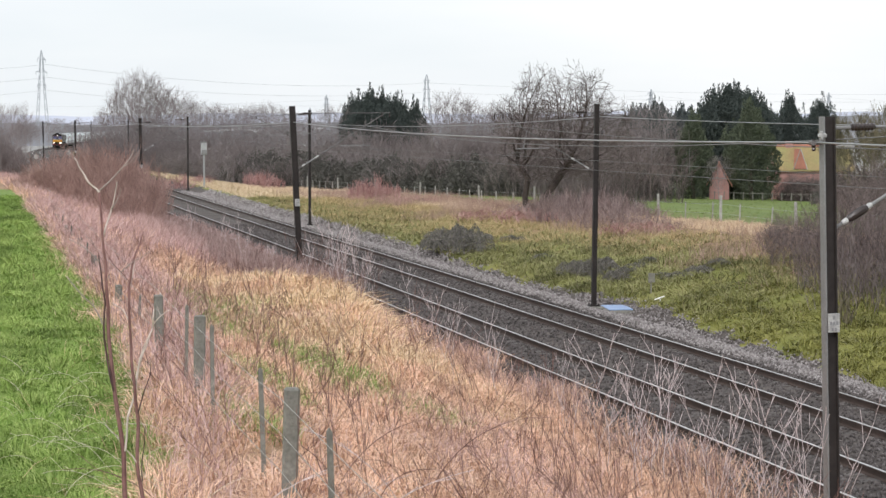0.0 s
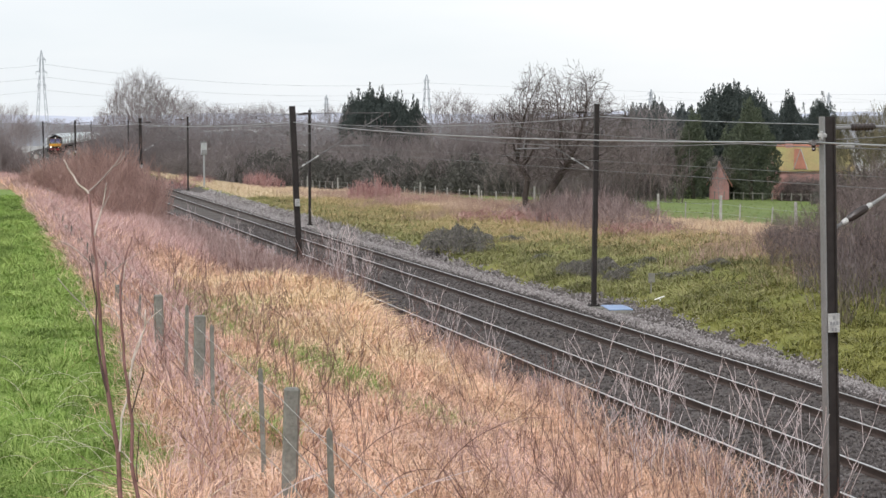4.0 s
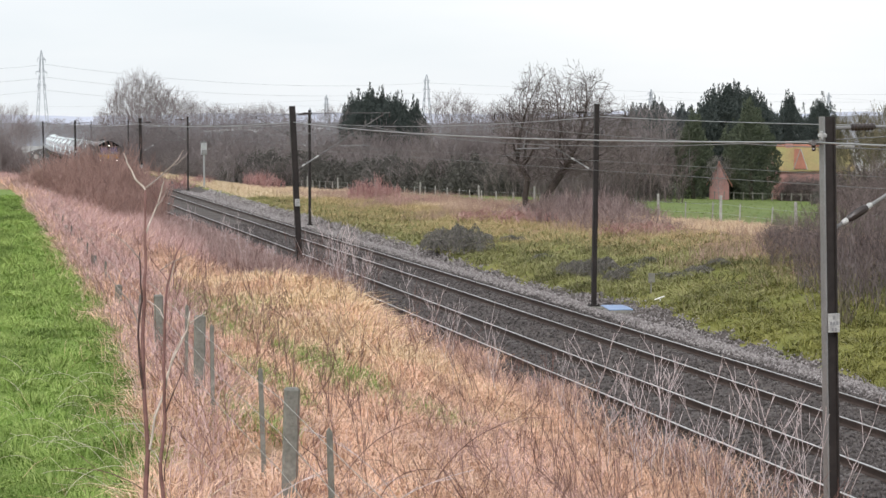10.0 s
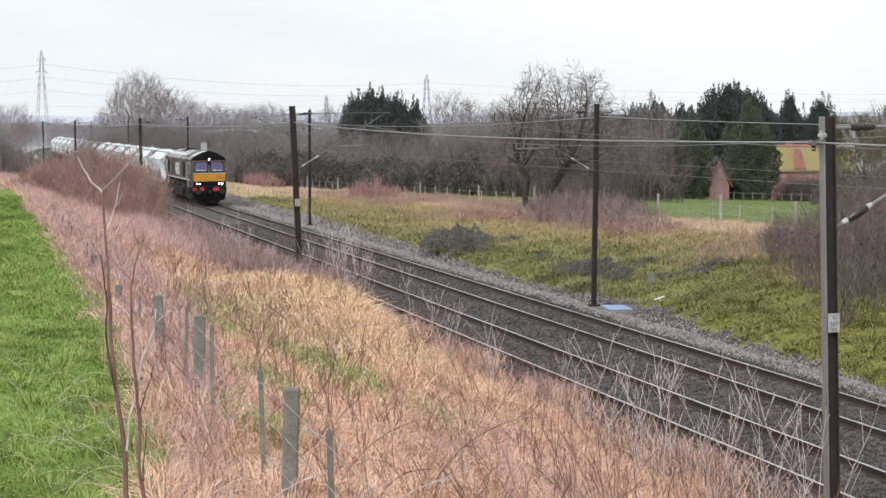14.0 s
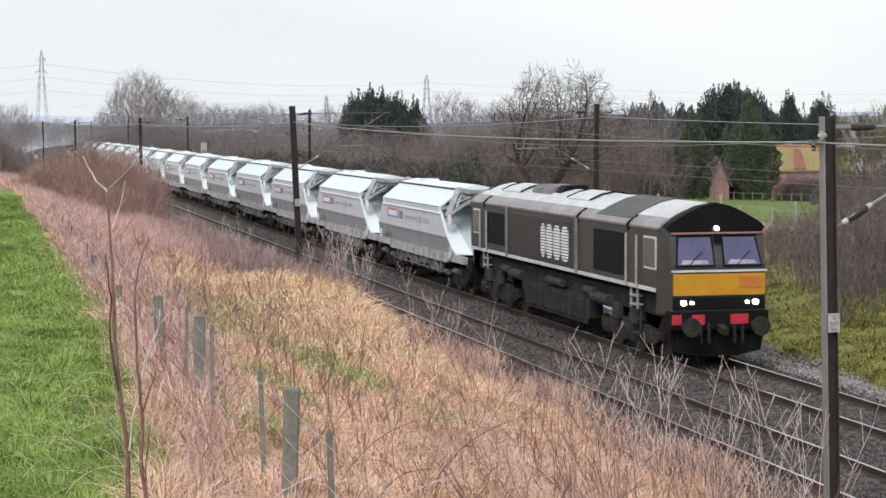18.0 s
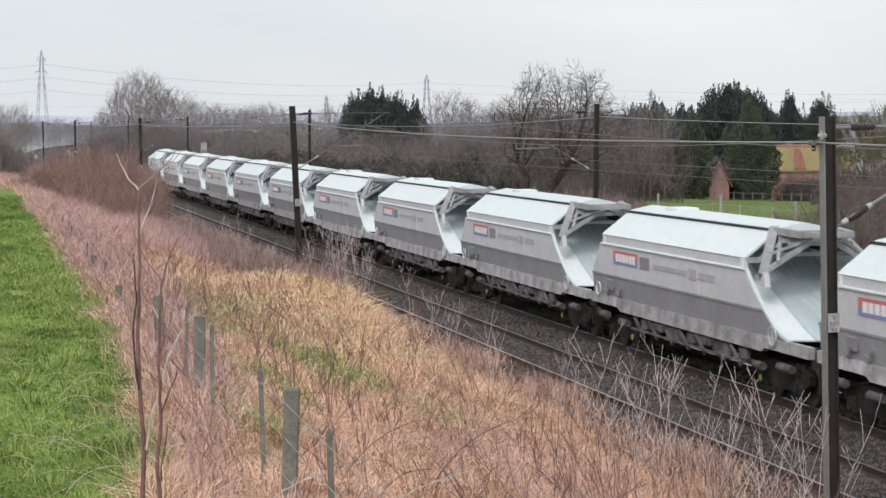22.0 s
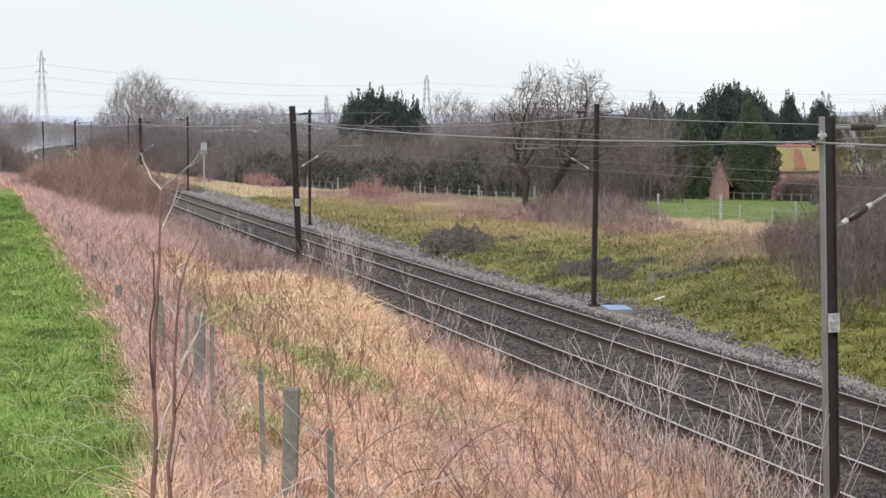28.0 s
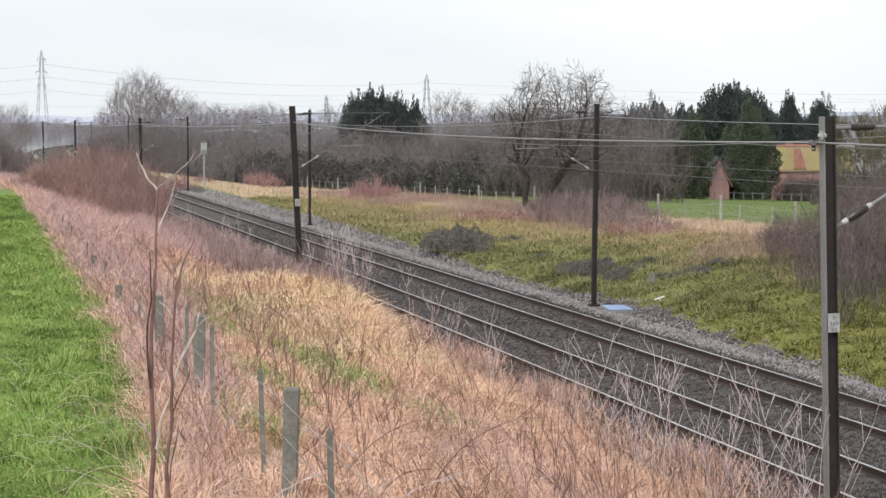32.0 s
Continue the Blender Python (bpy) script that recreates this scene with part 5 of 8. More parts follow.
# ---- overhead line ----
def lathe(bm, a, b, radii, sides=10):
    """A turned shape from a to b, one radius a step."""
    a, b = Vector(a), Vector(b)
    d = (b - a).normalized()
    r = d.cross(Vector((0, 1, 0))).normalized()
    u = r.cross(d)
    n = len(radii) - 1
    rings = []
    for i, rad in enumerate(radii):
        p = a.lerp(b, i / n)
        rings.append([bm.verts.new(p + (r * math.cos(2 * math.pi * k / sides) + u * math.sin(2 * math.pi * k / sides)) * rad) for k in range(sides)])
    for p, q in zip(rings, rings[1:]):
        for k in range(sides):
            bm.faces.new((p[k], p[(k + 1) % sides], q[(k + 1) % sides], q[k]))
    bm.faces.new(rings[0][::-1])
    bm.faces.new(rings[-1])
    return bm


def mast(x, y, top, lean, flange, label, towards, plate=True, slim=1.0, near=False):
    """A steel mast with its bracket, which reaches over the track in the direction towards (1 or -1)."""
    arm = M_MASTPALE if near else M_ARM
    z0 = land1(x, y) - 0.3
    m = empty("overhead_line_mast", pose(x, y, 0, 0, lean, 0), label, "mast", "overhead line masts")
    for sx in (-1, 1):
        bm = B()
        box(bm, slim * sx * 0.088 - 0.011, slim * sx * 0.088 + 0.011, -0.10 * slim, 0.10 * slim, z0, top, 0.004)
        # pale left flange, dark right one: lit and shaded sides put into colour
        part("flange", bm, flange if sx < 0 else M_MASTDARK, m)
    bm = B()
    box(bm, -0.078 * slim, 0.078 * slim, -0.055 * slim, 0.055 * slim, z0, top - 0.004)
    part("web", bm, M_MASTDARK, m)
    bm = B()
    box(bm, -0.3, 0.3, -0.3, 0.3, z0 - 0.1, z0 + 0.5, 0.03)
    part("footing", bm, M_POST, m, "weathered concrete footing")
    bm = B()
    box(bm, -0.17, 0.17, -0.17, 0.17, z0 + 0.51, z0 + 0.55, 0.008)
    for sx in (-0.12, 0.12):
        for sy in (-0.12, 0.12):
            disc(bm, (sx, sy, z0 + 0.57), 0.022, 0.05, "Z", 6)
    part("base_plate", bm, M_MASTDARK, m, "dark bolted base plate")
    if plate:
        bm = B()
        box(bm, -0.077, 0.092, -0.135, -0.118, 2.95, 3.21, 0.004)
        pl = part("mast_plate", bm, M_PLATE, m, "small white plate with dark marks")
        for zz, ws in ((3.155, (0.0,)), (3.075, (-0.045, 0.0, 0.045)), (2.99, (-0.022, 0.022))):
            for wx in ws:
                bm = B()
                box(bm, wx - 0.008, wx + 0.022, -0.140, -0.134, zz - 0.024, zz + 0.024)
                part("mark", bm, M_GREYINK, pl)
    t = towards
    # top tie with its insulator, and the raking strut
    tie_z, foot, reach = (5.73, 4.37, 2.5) if near else (top - 0.28, top - 2.2, 3.45)
    tip_z = tie_z - 0.03 * reach
    thick = 1.0 if near else 0.72
    bm = B()
    bar(bm, (0.1 * t, 0, tie_z), (0.36 * t, 0, tie_z), 0.05 * thick, None, 6)
    bar(bm, (0.68 * t, 0, tie_z), (reach * t, 0, tip_z), 0.035 * thick, None, 6)
    if not near:
        bar(bm, (-0.08 * t, 0, tie_z), (-0.42 * t, 0, tie_z + 0.02), 0.03, None, 6)
    tie = part("top_tie", bm, arm, m, "grey tie rod")
    part("insulator", lathe(B(), (0.34 * t, 0, tie_z), (0.70 * t, 0, tie_z), [0.03] + [0.056 * thick, 0.044 * thick] * 7 + [0.03]), M_INSUL, tie, "dark ribbed insulator")
    # droppers that hold the suspended wire from the tie's end
    for q in (0.92, 1.0):
        part("dropper", lathe(B(), (reach * q * t, 0, tip_z - 0.16), (reach * q * t, 0.001, tip_z + 0.02), [0.012, 0.035, 0.02, 0.03, 0.012], 6), M_INSUL, tie)

    def along(q):
        return (t * (0.1 + (reach * 0.94 - 0.1) * q), 0, foot + (tip_z - 0.03 - foot) * q)
    bm = B()
    bar(bm, along(0), along(0.07), 0.05 * thick, None, 6)
    bar(bm, along(0.22), along(1), 0.05 * thick, None, 6)
    strut = part("raking_strut", bm, arm, m, "grey raking tube")
    part("insulator", lathe(B(), along(0.07), along(0.22), [0.03, 0.058, 0.064, 0.064, 0.06, 0.03] if near else [0.02] + [0.025, 0.02] * 5 + [0.02]), M_INSUL if near else M_MASTPALE, strut, "ribbed insulator")
    for q in (0.065, 0.215):
        part("end_cap", lathe(B(), along(q - 0.02), along(q + 0.025), [0.03 * thick, 0.042 * thick, 0.042 * thick, 0.03 * thick]), M_CERAMIC, strut, "pale insulator end cap")
    # registration arm hung below the strut, with the curved steady arm at its end
    bm = B()
    a, z1 = along(0.72), foot + 0.72
    bar(bm, a, (a[0] + 0.12 * t, 0, z1), 0.022, None, 6)
    bar(bm, (a[0] - 0.75 * t, 0, z1 + 0.02), (a[0] + 0.35 * t, 0, z1 - 0.02), 0.034, None, 6)
    part("registration_arm", bm, M_MASTPALE, m, "thin registration arm")
    bm = B()
    pts = [(a[0] + u * t, 0, z1 - 0.03 - d) for u, d in ((0.1, 0.12), (0.35, 0.10), (0.6, 0.16), (0.9, 0.30))]
    for p, q in zip(pts, pts[1:]):
        bar(bm, p, q, 0.02, None, 6)
    part("steady_arm", bm, arm, m, "thin curved steady arm")
    # clamps for the return wire
    bm = B()
    bar(bm, (-0.08 * t, 0, 5.52), (-0.20 * t, 0, 5.52), 0.035, None, 6)
    disc(bm, (-0.22 * t, 0, 5.53), 0.035, 0.10, "Y", 8)
    clamp = part("wire_clamp", bm, M_ARM, m)
    part("pin_insulator", lathe(B(), (-0.20 * t, 0, 5.42), (-0.20 * t, 0.001, 5.58), [0.02] + [0.034, 0.024] * 3 + [0.02], 8), M_INSUL, clamp, "small dark pin insulator")
    if near:
        bm = B()
        box(bm, -0.17, -0.05, -0.12, -0.06, 5.60, 5.66, 0.015)
        box(bm, -0.14, -0.11, -0.13, -0.05, 5.57, 5.69, 0.01)
        part("band", bm, M_PLATE, m, "galvanised wire clip on the mast")
        bm = B()
        bar(bm, (0.08, -0.02, 5.47), (0.30, -0.02, 5.50), 0.022, None, 6)
        bar(bm, (0.24, -0.02, 5.485), (0.38, -0.02, 5.475), 0.045, None, 6)
        part("bracket", bm, M_PLATE, m, "short pale bracket")
    return m


LEFT_X, RIGHT_X = V1 - 2.6, VF + 2.65
LEFT_MASTS = [(-35, 6.3), (26.85, 5.885), (73.1, 6.45), (139.4, 6.25), (220, 6.3), (306, 6.4)]
RIGHT_MASTS = [(8, 6.3), (66.55, 6.44), (124.6, 6.65), (193.8, 6.55), (264, 6.5), (340, 6.5)]
for k, (s, top) in enumerate(LEFT_MASTS):
    x, y, a = course(s, -2.6)
    mast(x + (0.05 if k == 1 else 0), y, top, {1: -1.2, 2: -2.3}.get(k, -0.6), M_MASTPALE if k < 2 else M_MASTDARK, "tall rusty steel mast carrying the overhead line", 1, True, 0.86 if k < 2 else 1.0, k < 2)
for k, (s, top) in enumerate(RIGHT_MASTS):
    x, y, a = course(s, SPACING + 2.65)
    mast(x, y, top, 0.9 if k == 1 else 0.2, M_MASTDARK, "tall dark steel mast beside the mossy bank", -1, False, 0.72)


def wire(name, pts, r, label, category="overhead wire", sag=0.25, steps=10, parent=None, material=None):
    segs = []
    for a, b in zip(pts, pts[1:]):
        a, b = Vector(a), Vector(b)
        last = a
        for i in range(1, steps + 1):
            t = i / steps
            p = a.lerp(b, t) - Vector((0, 0, 4 * sag * t * (1 - t)))
            segs.append((last, p, r, r, 0))
            last = p
    v, f = tube_arrays(segs, 4)
    ob = arrays(name, v, f, material or M_WIRE, parent)
    return ob if parent else tagged(ob, label, category, "overhead line")


def overhead():
    for off, masts, stag in ((0.0, LEFT_MASTS, 0.2), (SPACING, RIGHT_MASTS, -0.2)):
        top, low = [], []
        for k, (s, _) in enumerate(masts):
            x, y, a = course(s, off + stag * (1 if k % 2 else -1) * 0.5)
            top.append((x, y, 5.72))
            low.append((x, y, 4.76))
        o = wire("catenary_wire", top, 0.009, "grey suspended wire over the track", sag=0.45, material=M_THINWIRE)
        wire("contact_wire", low, 0.0055, "", sag=0.03, parent=o, material=M_THINWIRE)
        drop = []
        for a, b in zip(top, top[1:]):
            for i in range(1, 7):
                t = i / 7
                p = Vector(a).lerp(Vector(b), t)
                zt, zl = 5.72 - 4 * 0.45 * t * (1 - t), 4.76 - 4 * 0.03 * t * (1 - t)
                drop.append((Vector((p.x, p.y, zl)), Vector((p.x, p.y, zt)), 0.0025, 0.0025, 0))
        v, f = tube_arrays(drop, 3)
        tagged(arrays("droppers", v, f, M_THINWIRE, o), kind="stuff")
    pts = []
    for k, (s, top) in enumerate(LEFT_MASTS):
        x, y, a = course(s, -2.6 - 0.22)
        pts.append((x, y, 5.53 if k < 2 else 5.88))
    wire("return_wire", pts, 0.014, "pale return wire clamped beside the masts", sag=0.17)
    pts = []
    for k, (s, top) in enumerate(RIGHT_MASTS):
        x, y, a = course(s, SPACING + 2.65 + 0.3)
        pts.append((x, y, 6.02 if k == 1 else 5.9))
    wire("return_wire", pts, 0.012, "grey return wire clamped beside the far masts", sag=0.27)


overhead()


# ---- lineside things ----
def fence_left():
    f = empty("field_fence", pose(0, 0, 0), "old post and wire fence between pasture and railway bank", "fence")
    rng = random.Random(2)
    xs = lambda y: 2.85 + 0.0095 * (y - 17)
    bm = B()
    box(bm, -0.07, 0.07, -0.06, 0.06, -0.3, 1.22, 0.02)
    first = part("post", bm, M_POST, f, "weathered grey concrete post")
    ys = [18.96, 27.1, 33.2, 43.5, 53, 61.5, 70, 79, 88]
    for k, y in enumerate(ys):
        ob = first if k == 0 else new("post", first.data)
        ob.parent = f
        ob.matrix_basis = pose(xs(y), y, land1(xs(y), y) - float(np.interp(y, [30, 33.2, 43], [0, 0.22, 0.8])), rng.uniform(-2, 2), rng.uniform(-2, 2), rng.uniform(-5, 5))
        tagged(ob, "weathered grey concrete post")
    bm = B()
    prism(bm, [(-0.022, -0.3), (0.022, -0.3), (0.022, 1.19), (0.0, 1.22), (-0.022, 1.19)], "Y", -0.022, 0.022)
    first = part("stake", bm, M_POST, f, "thin grey metal stake")
    k = 0
    for y in (16.4, 20.65, 25.4, 28.9, 38.0, 48.5, 57, 66, 75, 84):
        ob = first if k == 0 else new("stake", first.data)
        ob.parent = f
        ob.matrix_basis = pose(xs(y), float(y), land1(xs(y), y) - (0 if y < 35 else 0.65), rng.uniform(-3, 3), rng.uniform(-3, 3), 0)
        tagged(ob, "thin grey metal stake")
        k += 1
    for h in (0.45, 0.8, 1.12):
        pts = [(xs(y) - 0.07, y, land1(xs(y), y) + h) for y in [8.0] + ys]
        wire("fence_wire", pts, 0.0045, "", sag=0.03, steps=4, parent=f, material=M_STAKE)


fence_left()


def fence_right():
    f = empty("paddock_fence", pose(0, 0, 0), "line of pale posts and wire along the paddock", "fence")
    rng = random.Random(3)
    bm = B()
    box(bm, -0.06, 0.06, -0.06, 0.06, -0.3, 1.42, 0.02)
    big = part("post", bm, M_STAKE, f, "thick pale concrete post")
    bm = B()
    box(bm, -0.03, 0.03, -0.03, 0.03, -0.3, 1.0, 0.01)
    small = part("stake", bm, M_STAKE, f, "thin pale wooden stake")
    ys = [88, 97.6, 107, 119, 132, 147, 167, 186, 205, 224, 243, 262, 281]
    tops = []
    k = 0
    for y in sorted(ys + [62, 75]):
        ob = big if k == 0 else new("post", big.data)
        ob.parent = f
        z = land1(36.2, y)
        ob.matrix_basis = pose(36.2, y, z, rng.uniform(-2, 2), rng.uniform(-2, 2), 0)
        tagged(ob, "thick pale concrete post")
        tops.append((36.2, y, z + 1.0))
        k += 1
    k = 0
    for y in np.arange(60, 285, 3.9):
        if min(abs(y - q) for q in ys) < 1.2:
            continue
        ob = small if k == 0 else new("stake", small.data)
        ob.parent = f
        ob.matrix_basis = pose(36.2 + rng.uniform(-0.1, 0.1), float(y), land1(36.2, y), rng.uniform(-4, 4), rng.uniform(-4, 4), 0)
        tagged(ob, "thin pale wooden stake")
        k += 1
    wire("fence_wire", tops, 0.006, "", sag=0.03, steps=4, parent=f)
    wire("fence_wire", [(x, y, z - 0.45) for x, y, z in tops], 0.006, "", sag=0.03, steps=4, parent=f)


fence_right()


def far_paddock_fence():
    f = empty("paddock_rail_fence", pose(0, 0, 0), "far low post and rail fence across the paddock", "fence")
    rng = random.Random(6)
    pts = [spot(px, 238) for px in range(1095, 1470, 17)]
    bm = B()
    box(bm, -0.05, 0.05, -0.05, 0.05, -0.2, 0.95, 0.02)
    first = part("post", bm, M_POST, f)
    for k, (x, y) in enumerate(pts):
        ob = first if k == 0 else new("post", first.data)
        ob.parent = f
        ob.matrix_basis = pose(x, y, land1(x, y), rng.uniform(-3, 3), rng.uniform(-3, 3), 0)
    bm = B()
    for h in (0.8,):
        for (x0, y0), (x1, y1) in zip(pts, pts[1:]):
            bar(bm, (x0, y0, land1(x0, y0) + h), (x1, y1, land1(x1, y1) + h), 0.03, 0.04)
    part("rail", bm, M_POST, f)


far_paddock_fence()


def lineside():
    # signal seen from behind
    x, y = spot(362, 197)
    s = empty("railway_signal", pose(x, y, land1(x, y)), "pale grey railway signal on a slim post seen from behind", "signal")
    bm = B()
    bar(bm, (0, 0, -0.2), (0, 0, 3.1), 0.17, None, 8)
    part("post", bm, M_SIGNAL, s)
    bm = B()
    box(bm, -0.27, 0.27, -0.16, 0.16, 3.05, 4.15, 0.03)
    hd = part("head", bm, M_SIGNAL, s, "grey signal head")
    bm = B()
    box(bm, -0.20, 0.20, -0.19, -0.155, 4.16, 4.3, 0.01)
    box(bm, -0.22, 0.22, -0.185, -0.16, 3.1, 3.5, 0.01)
    part("back_door", bm, M_MASTPALE, hd)
    bm = B()
    box(bm, -0.5, 0.5, -0.5, 0.5, -0.3, 0.08, 0.02)
    part("base", bm, M_POST, s)
    # blue cover beside the track
    x, y = 20.9, 66.0
    c = empty("trough_cover", pose(x, y, -0.34, 0, 0, -8), "blue lid on a low concrete chamber beside the track", "cable chamber")
    bm = B()
    box(bm, -0.42, 0.42, -0.92, 0.92, -0.2, 0.09, 0.03)
    part("chamber", bm, M_POST, c)
    bm = B()
    box(bm, -0.40, 0.40, -0.88, 0.88, 0.092, 0.13, 0.02)
    part("lid", bm, M_BLUECOVER, c, "sheet of dull blue plastic")
    # small sign and a fallen white pipe
    x, y = spot(1153, 71)
    g = empty("lineside_sign", pose(x, y, land1(x, y), 0, 0, 12), "small grey square sign on a short post in the grass", "sign")
    bm = B()
    bar(bm, (0, 0, -0.1), (0, 0, 0.62), 0.05, None, 6)
    part("post", bm, M_POST, g)
    bm = B()
    box(bm, -0.13, 0.13, -0.045, -0.02, 0.36, 0.68, 0.01)
    part("board", bm, M_POST, g)
    x, y = spot(1168, 68)
    bm = B()
    bar(bm, (-0.16, 0, 0.10), (0.18, 0.05, 0.20), 0.05, None, 8)
    bar(bm, (0.02, 0, -0.1), (0.02, 0, 0.15), 0.03, None, 6)
    ob = part("marker_pipe", bm, M_WHITEINK, None, "short white plastic pipe on a peg in the grass")
    ob.matrix_basis = pose(x, y, land1(x, y))
    tagged(ob, "", "pipe")
    # white round sign and pale posts far down the line
    x, y = spot(65, 235)
    g = empty("speed_sign", pose(x, y, land1(x, y)), "round white speed sign on a post by the line", "sign")
    bm = B()
    bar(bm, (0, 0.03, -0.1), (0, 0.03, 2.3), 0.08, None, 6)
    part("post", bm, M_POST, g)
    bm = B()
    disc(bm, (0, 0, 2.3), 0.26, 0.03, "Y", 20)
    part("disc", bm, M_PLATE, g)
    for k, px in enumerate((52, 58)):
        x, y = spot(px, 200)
        bm = B()
        box(bm, -0.09, 0.09, -0.08, 0.08, -0.2, 1.25, 0.03)
        ob = part("marker_post", bm, M_STAKE, None, "pale concrete post beside the line")
        ob.matrix_basis = pose(x, y, land1(x, y))
        tagged(ob, "", "post", "marker posts")


lineside()


# ---- far buildings, pylons and distance ----
def brick_house(px, dist, width, depth, eaves, ridge, turn, label, chimney=0.3, mossy=True, gable=None):
    """A gabled brick house; chimney: its place along the ridge, or None."""
    x, y = spot(px, dist)
    h = empty("brick_house", pose(x, y, land1(x, y), 0, 0, turn), label, "house", "brick houses")
    w, d = width / 2, depth / 2
    bm = B()
    prism(bm, [(-d, -0.5), (d, -0.5), (d, eaves), (0, ridge - 0.12), (-d, eaves)], "X", -w, w)
    part("wall", bm, M_BRICK, h)
    bm = B()
    for sgn in (-1, 1):
        prism(bm, [(sgn * (d + 0.35), eaves - 0.22), (0, ridge - 0.02), (0, ridge + 0.13), (sgn * (d + 0.35), eaves - 0.07)], "X", -w - 0.25, w + 0.25)
    roof = part("roof", bm, M_ROOFMOSS if mossy else M_ROOFRED, h, "mossy tiled roof" if mossy else "red tiled roof")
    bm = B()
    bar(bm, (-w - 0.26, 0, ridge + 0.12), (w + 0.26, 0, ridge + 0.12), 0.4 if mossy else 0.16, 0.35 if mossy else 0.14, 6)
    part("ridge", bm, M_ROOFRED, roof, "red ridge tiles")
    if chimney is not None:
        bm = B()
        cx = -w + width * chimney
        box(bm, cx - 0.45, cx + 0.45, -0.3, 0.3, ridge - 0.6, ridge + 0.7, 0.03)
        part("chimney", bm, M_BRICK, roof, "brick chimney")
    if gable is not None:
        # a small tiled gable on the front slope with white bargeboards
        bm = B()
        prism(bm, [(gable - 0.8, eaves + 0.1), (gable + 0.8, eaves + 0.1), (gable, ridge - 0.2)], "Y", -d - 0.3, 0)
        front = part("front_gable", bm, M_ROOFRED, roof, "red tiled front gable")
        for sgn in (-1, 1):
            bm = B()
            bar(bm, (gable + sgn * 0.83, -d - 0.33, eaves + 0.06), (gable, -d - 0.33, ridge - 0.17), 0.06, 0.09)
            part("bargeboard", bm, M_STAKE, front, "white bargeboard")
    for wx in (-w * 0.5, w * 0.45):
        for z in (1.0, 3.4):
            if z + 1.2 > eaves:
                continue
            bm = B()
            box(bm, wx - 0.6, wx + 0.6, -d - 0.04, -d + 0.02, z, z + 1.15, 0.01)
            win = part("window", bm, M_WHITEINK, h, "white framed window")
            bm = B()
            box(bm, wx - 0.52, wx + 0.52, -d - 0.06, -d - 0.042, z + 0.08, z + 1.07)
            part("pane", bm, M_GLASS, win)
    return h


brick_house(1432, 258, 9.0, 7.0, 3.7, 6.4, -10, "red brick house with a mossy tiled roof behind the paddock", 0.22, True, -1.9)
brick_house(1273, 241, 6.0, 2.2, 1.7, 4.15, 70, "small red brick outbuilding with a pointed gable beside dark conifers", None, False)


def pylon(px, dist, height, turn, wide=1.0):
    x, y = spot(px, dist)
    p = empty("pylon", pose(x, y, land1(x, y), 0, 0, turn), "tall grey lattice electricity pylon in the distance", "pylon", "electricity pylons")
    k = max(0.16, dist * 0.00019)
    bm = B()

    def half(z):
        t = z / height
        return wide * height * (0.085 * (1 - t) ** 1.5 + 0.018)
    levels = [0, 0.16, 0.31, 0.44, 0.55, 0.65, 0.74, 0.82, 0.90, 1.0]
    for a, b in zip(levels, levels[1:]):
        za, zb = a * height, b * height
        ha, hb = half(za), half(zb)
        if b == 1.0:
            hb = 0.1
        for sx, sy in ((-1, -1), (1, -1), (1, 1), (-1, 1)):
            bar(bm, (sx * ha, sy * ha, za), (sx * hb, sy * hb, zb), k * 1.2)
        for sy in (-1, 1):
            bar(bm, (-ha, sy * ha, za), (hb, sy * hb, zb), k * 0.7)
            bar(bm, (ha, sy * ha, za), (-hb, sy * hb, zb), k * 0.7)
    part("tower", bm, M_PYLON, p)
    for z, w in ((0.62, 0.15), (0.76, 0.19), (0.90, 0.14)):
        bm = B()
        zz, ww, hh = z * height, w * height, half(z * height)
        for s in (-1, 1):
            bar(bm, (0, 0, zz), (s * ww, 0, zz), k)
            bar(bm, (s * hh, 0, zz + 0.035 * height), (s * ww, 0, zz), k * 0.8)
            bar(bm, (s * ww, 0, zz), (s * ww, 0, zz - 0.035 * height), k * 0.8)
        part("cross_arm", bm, M_PYLON, p)
    return x, y, height


PYLONS = [(77, 1345, 58.5, 70, 0.72), (756, 1750, 53, 60, 1.0), (579, 2450, 46, 60, 1.0), (1152, 2500, 52, 40, 1.0), (1466, 2700, 50, 40, 1.0), (550, 2700, 33, 60, 1.0)]
PY = [pylon(*q) for q in PYLONS]


def power_lines():
    chains = [[(*spot(-700, 1150), 56), PY[0], PY[1], (*spot(1900, 2300), 53)], [(*spot(-500, 2300), 46), PY[2], PY[3], PY[4], (*spot(2000, 2900), 50)]]
    for chain, fracs in zip(chains, (((0.585, 0.15), (0.725, 0.19), (0.865, 0.14)), ((0.865, 0.14),))):
        for frac, w in fracs:
            pts = [(x + w * h * 0.4, y + w * h * 0.9, frac * h - 6.0) for x, y, h in chain]
            wire("power_line", pts, 0.10, "thin far power line between pylons", "power line", sag=7.0, steps=14, material=M_HAZEWIRE)


power_lines()


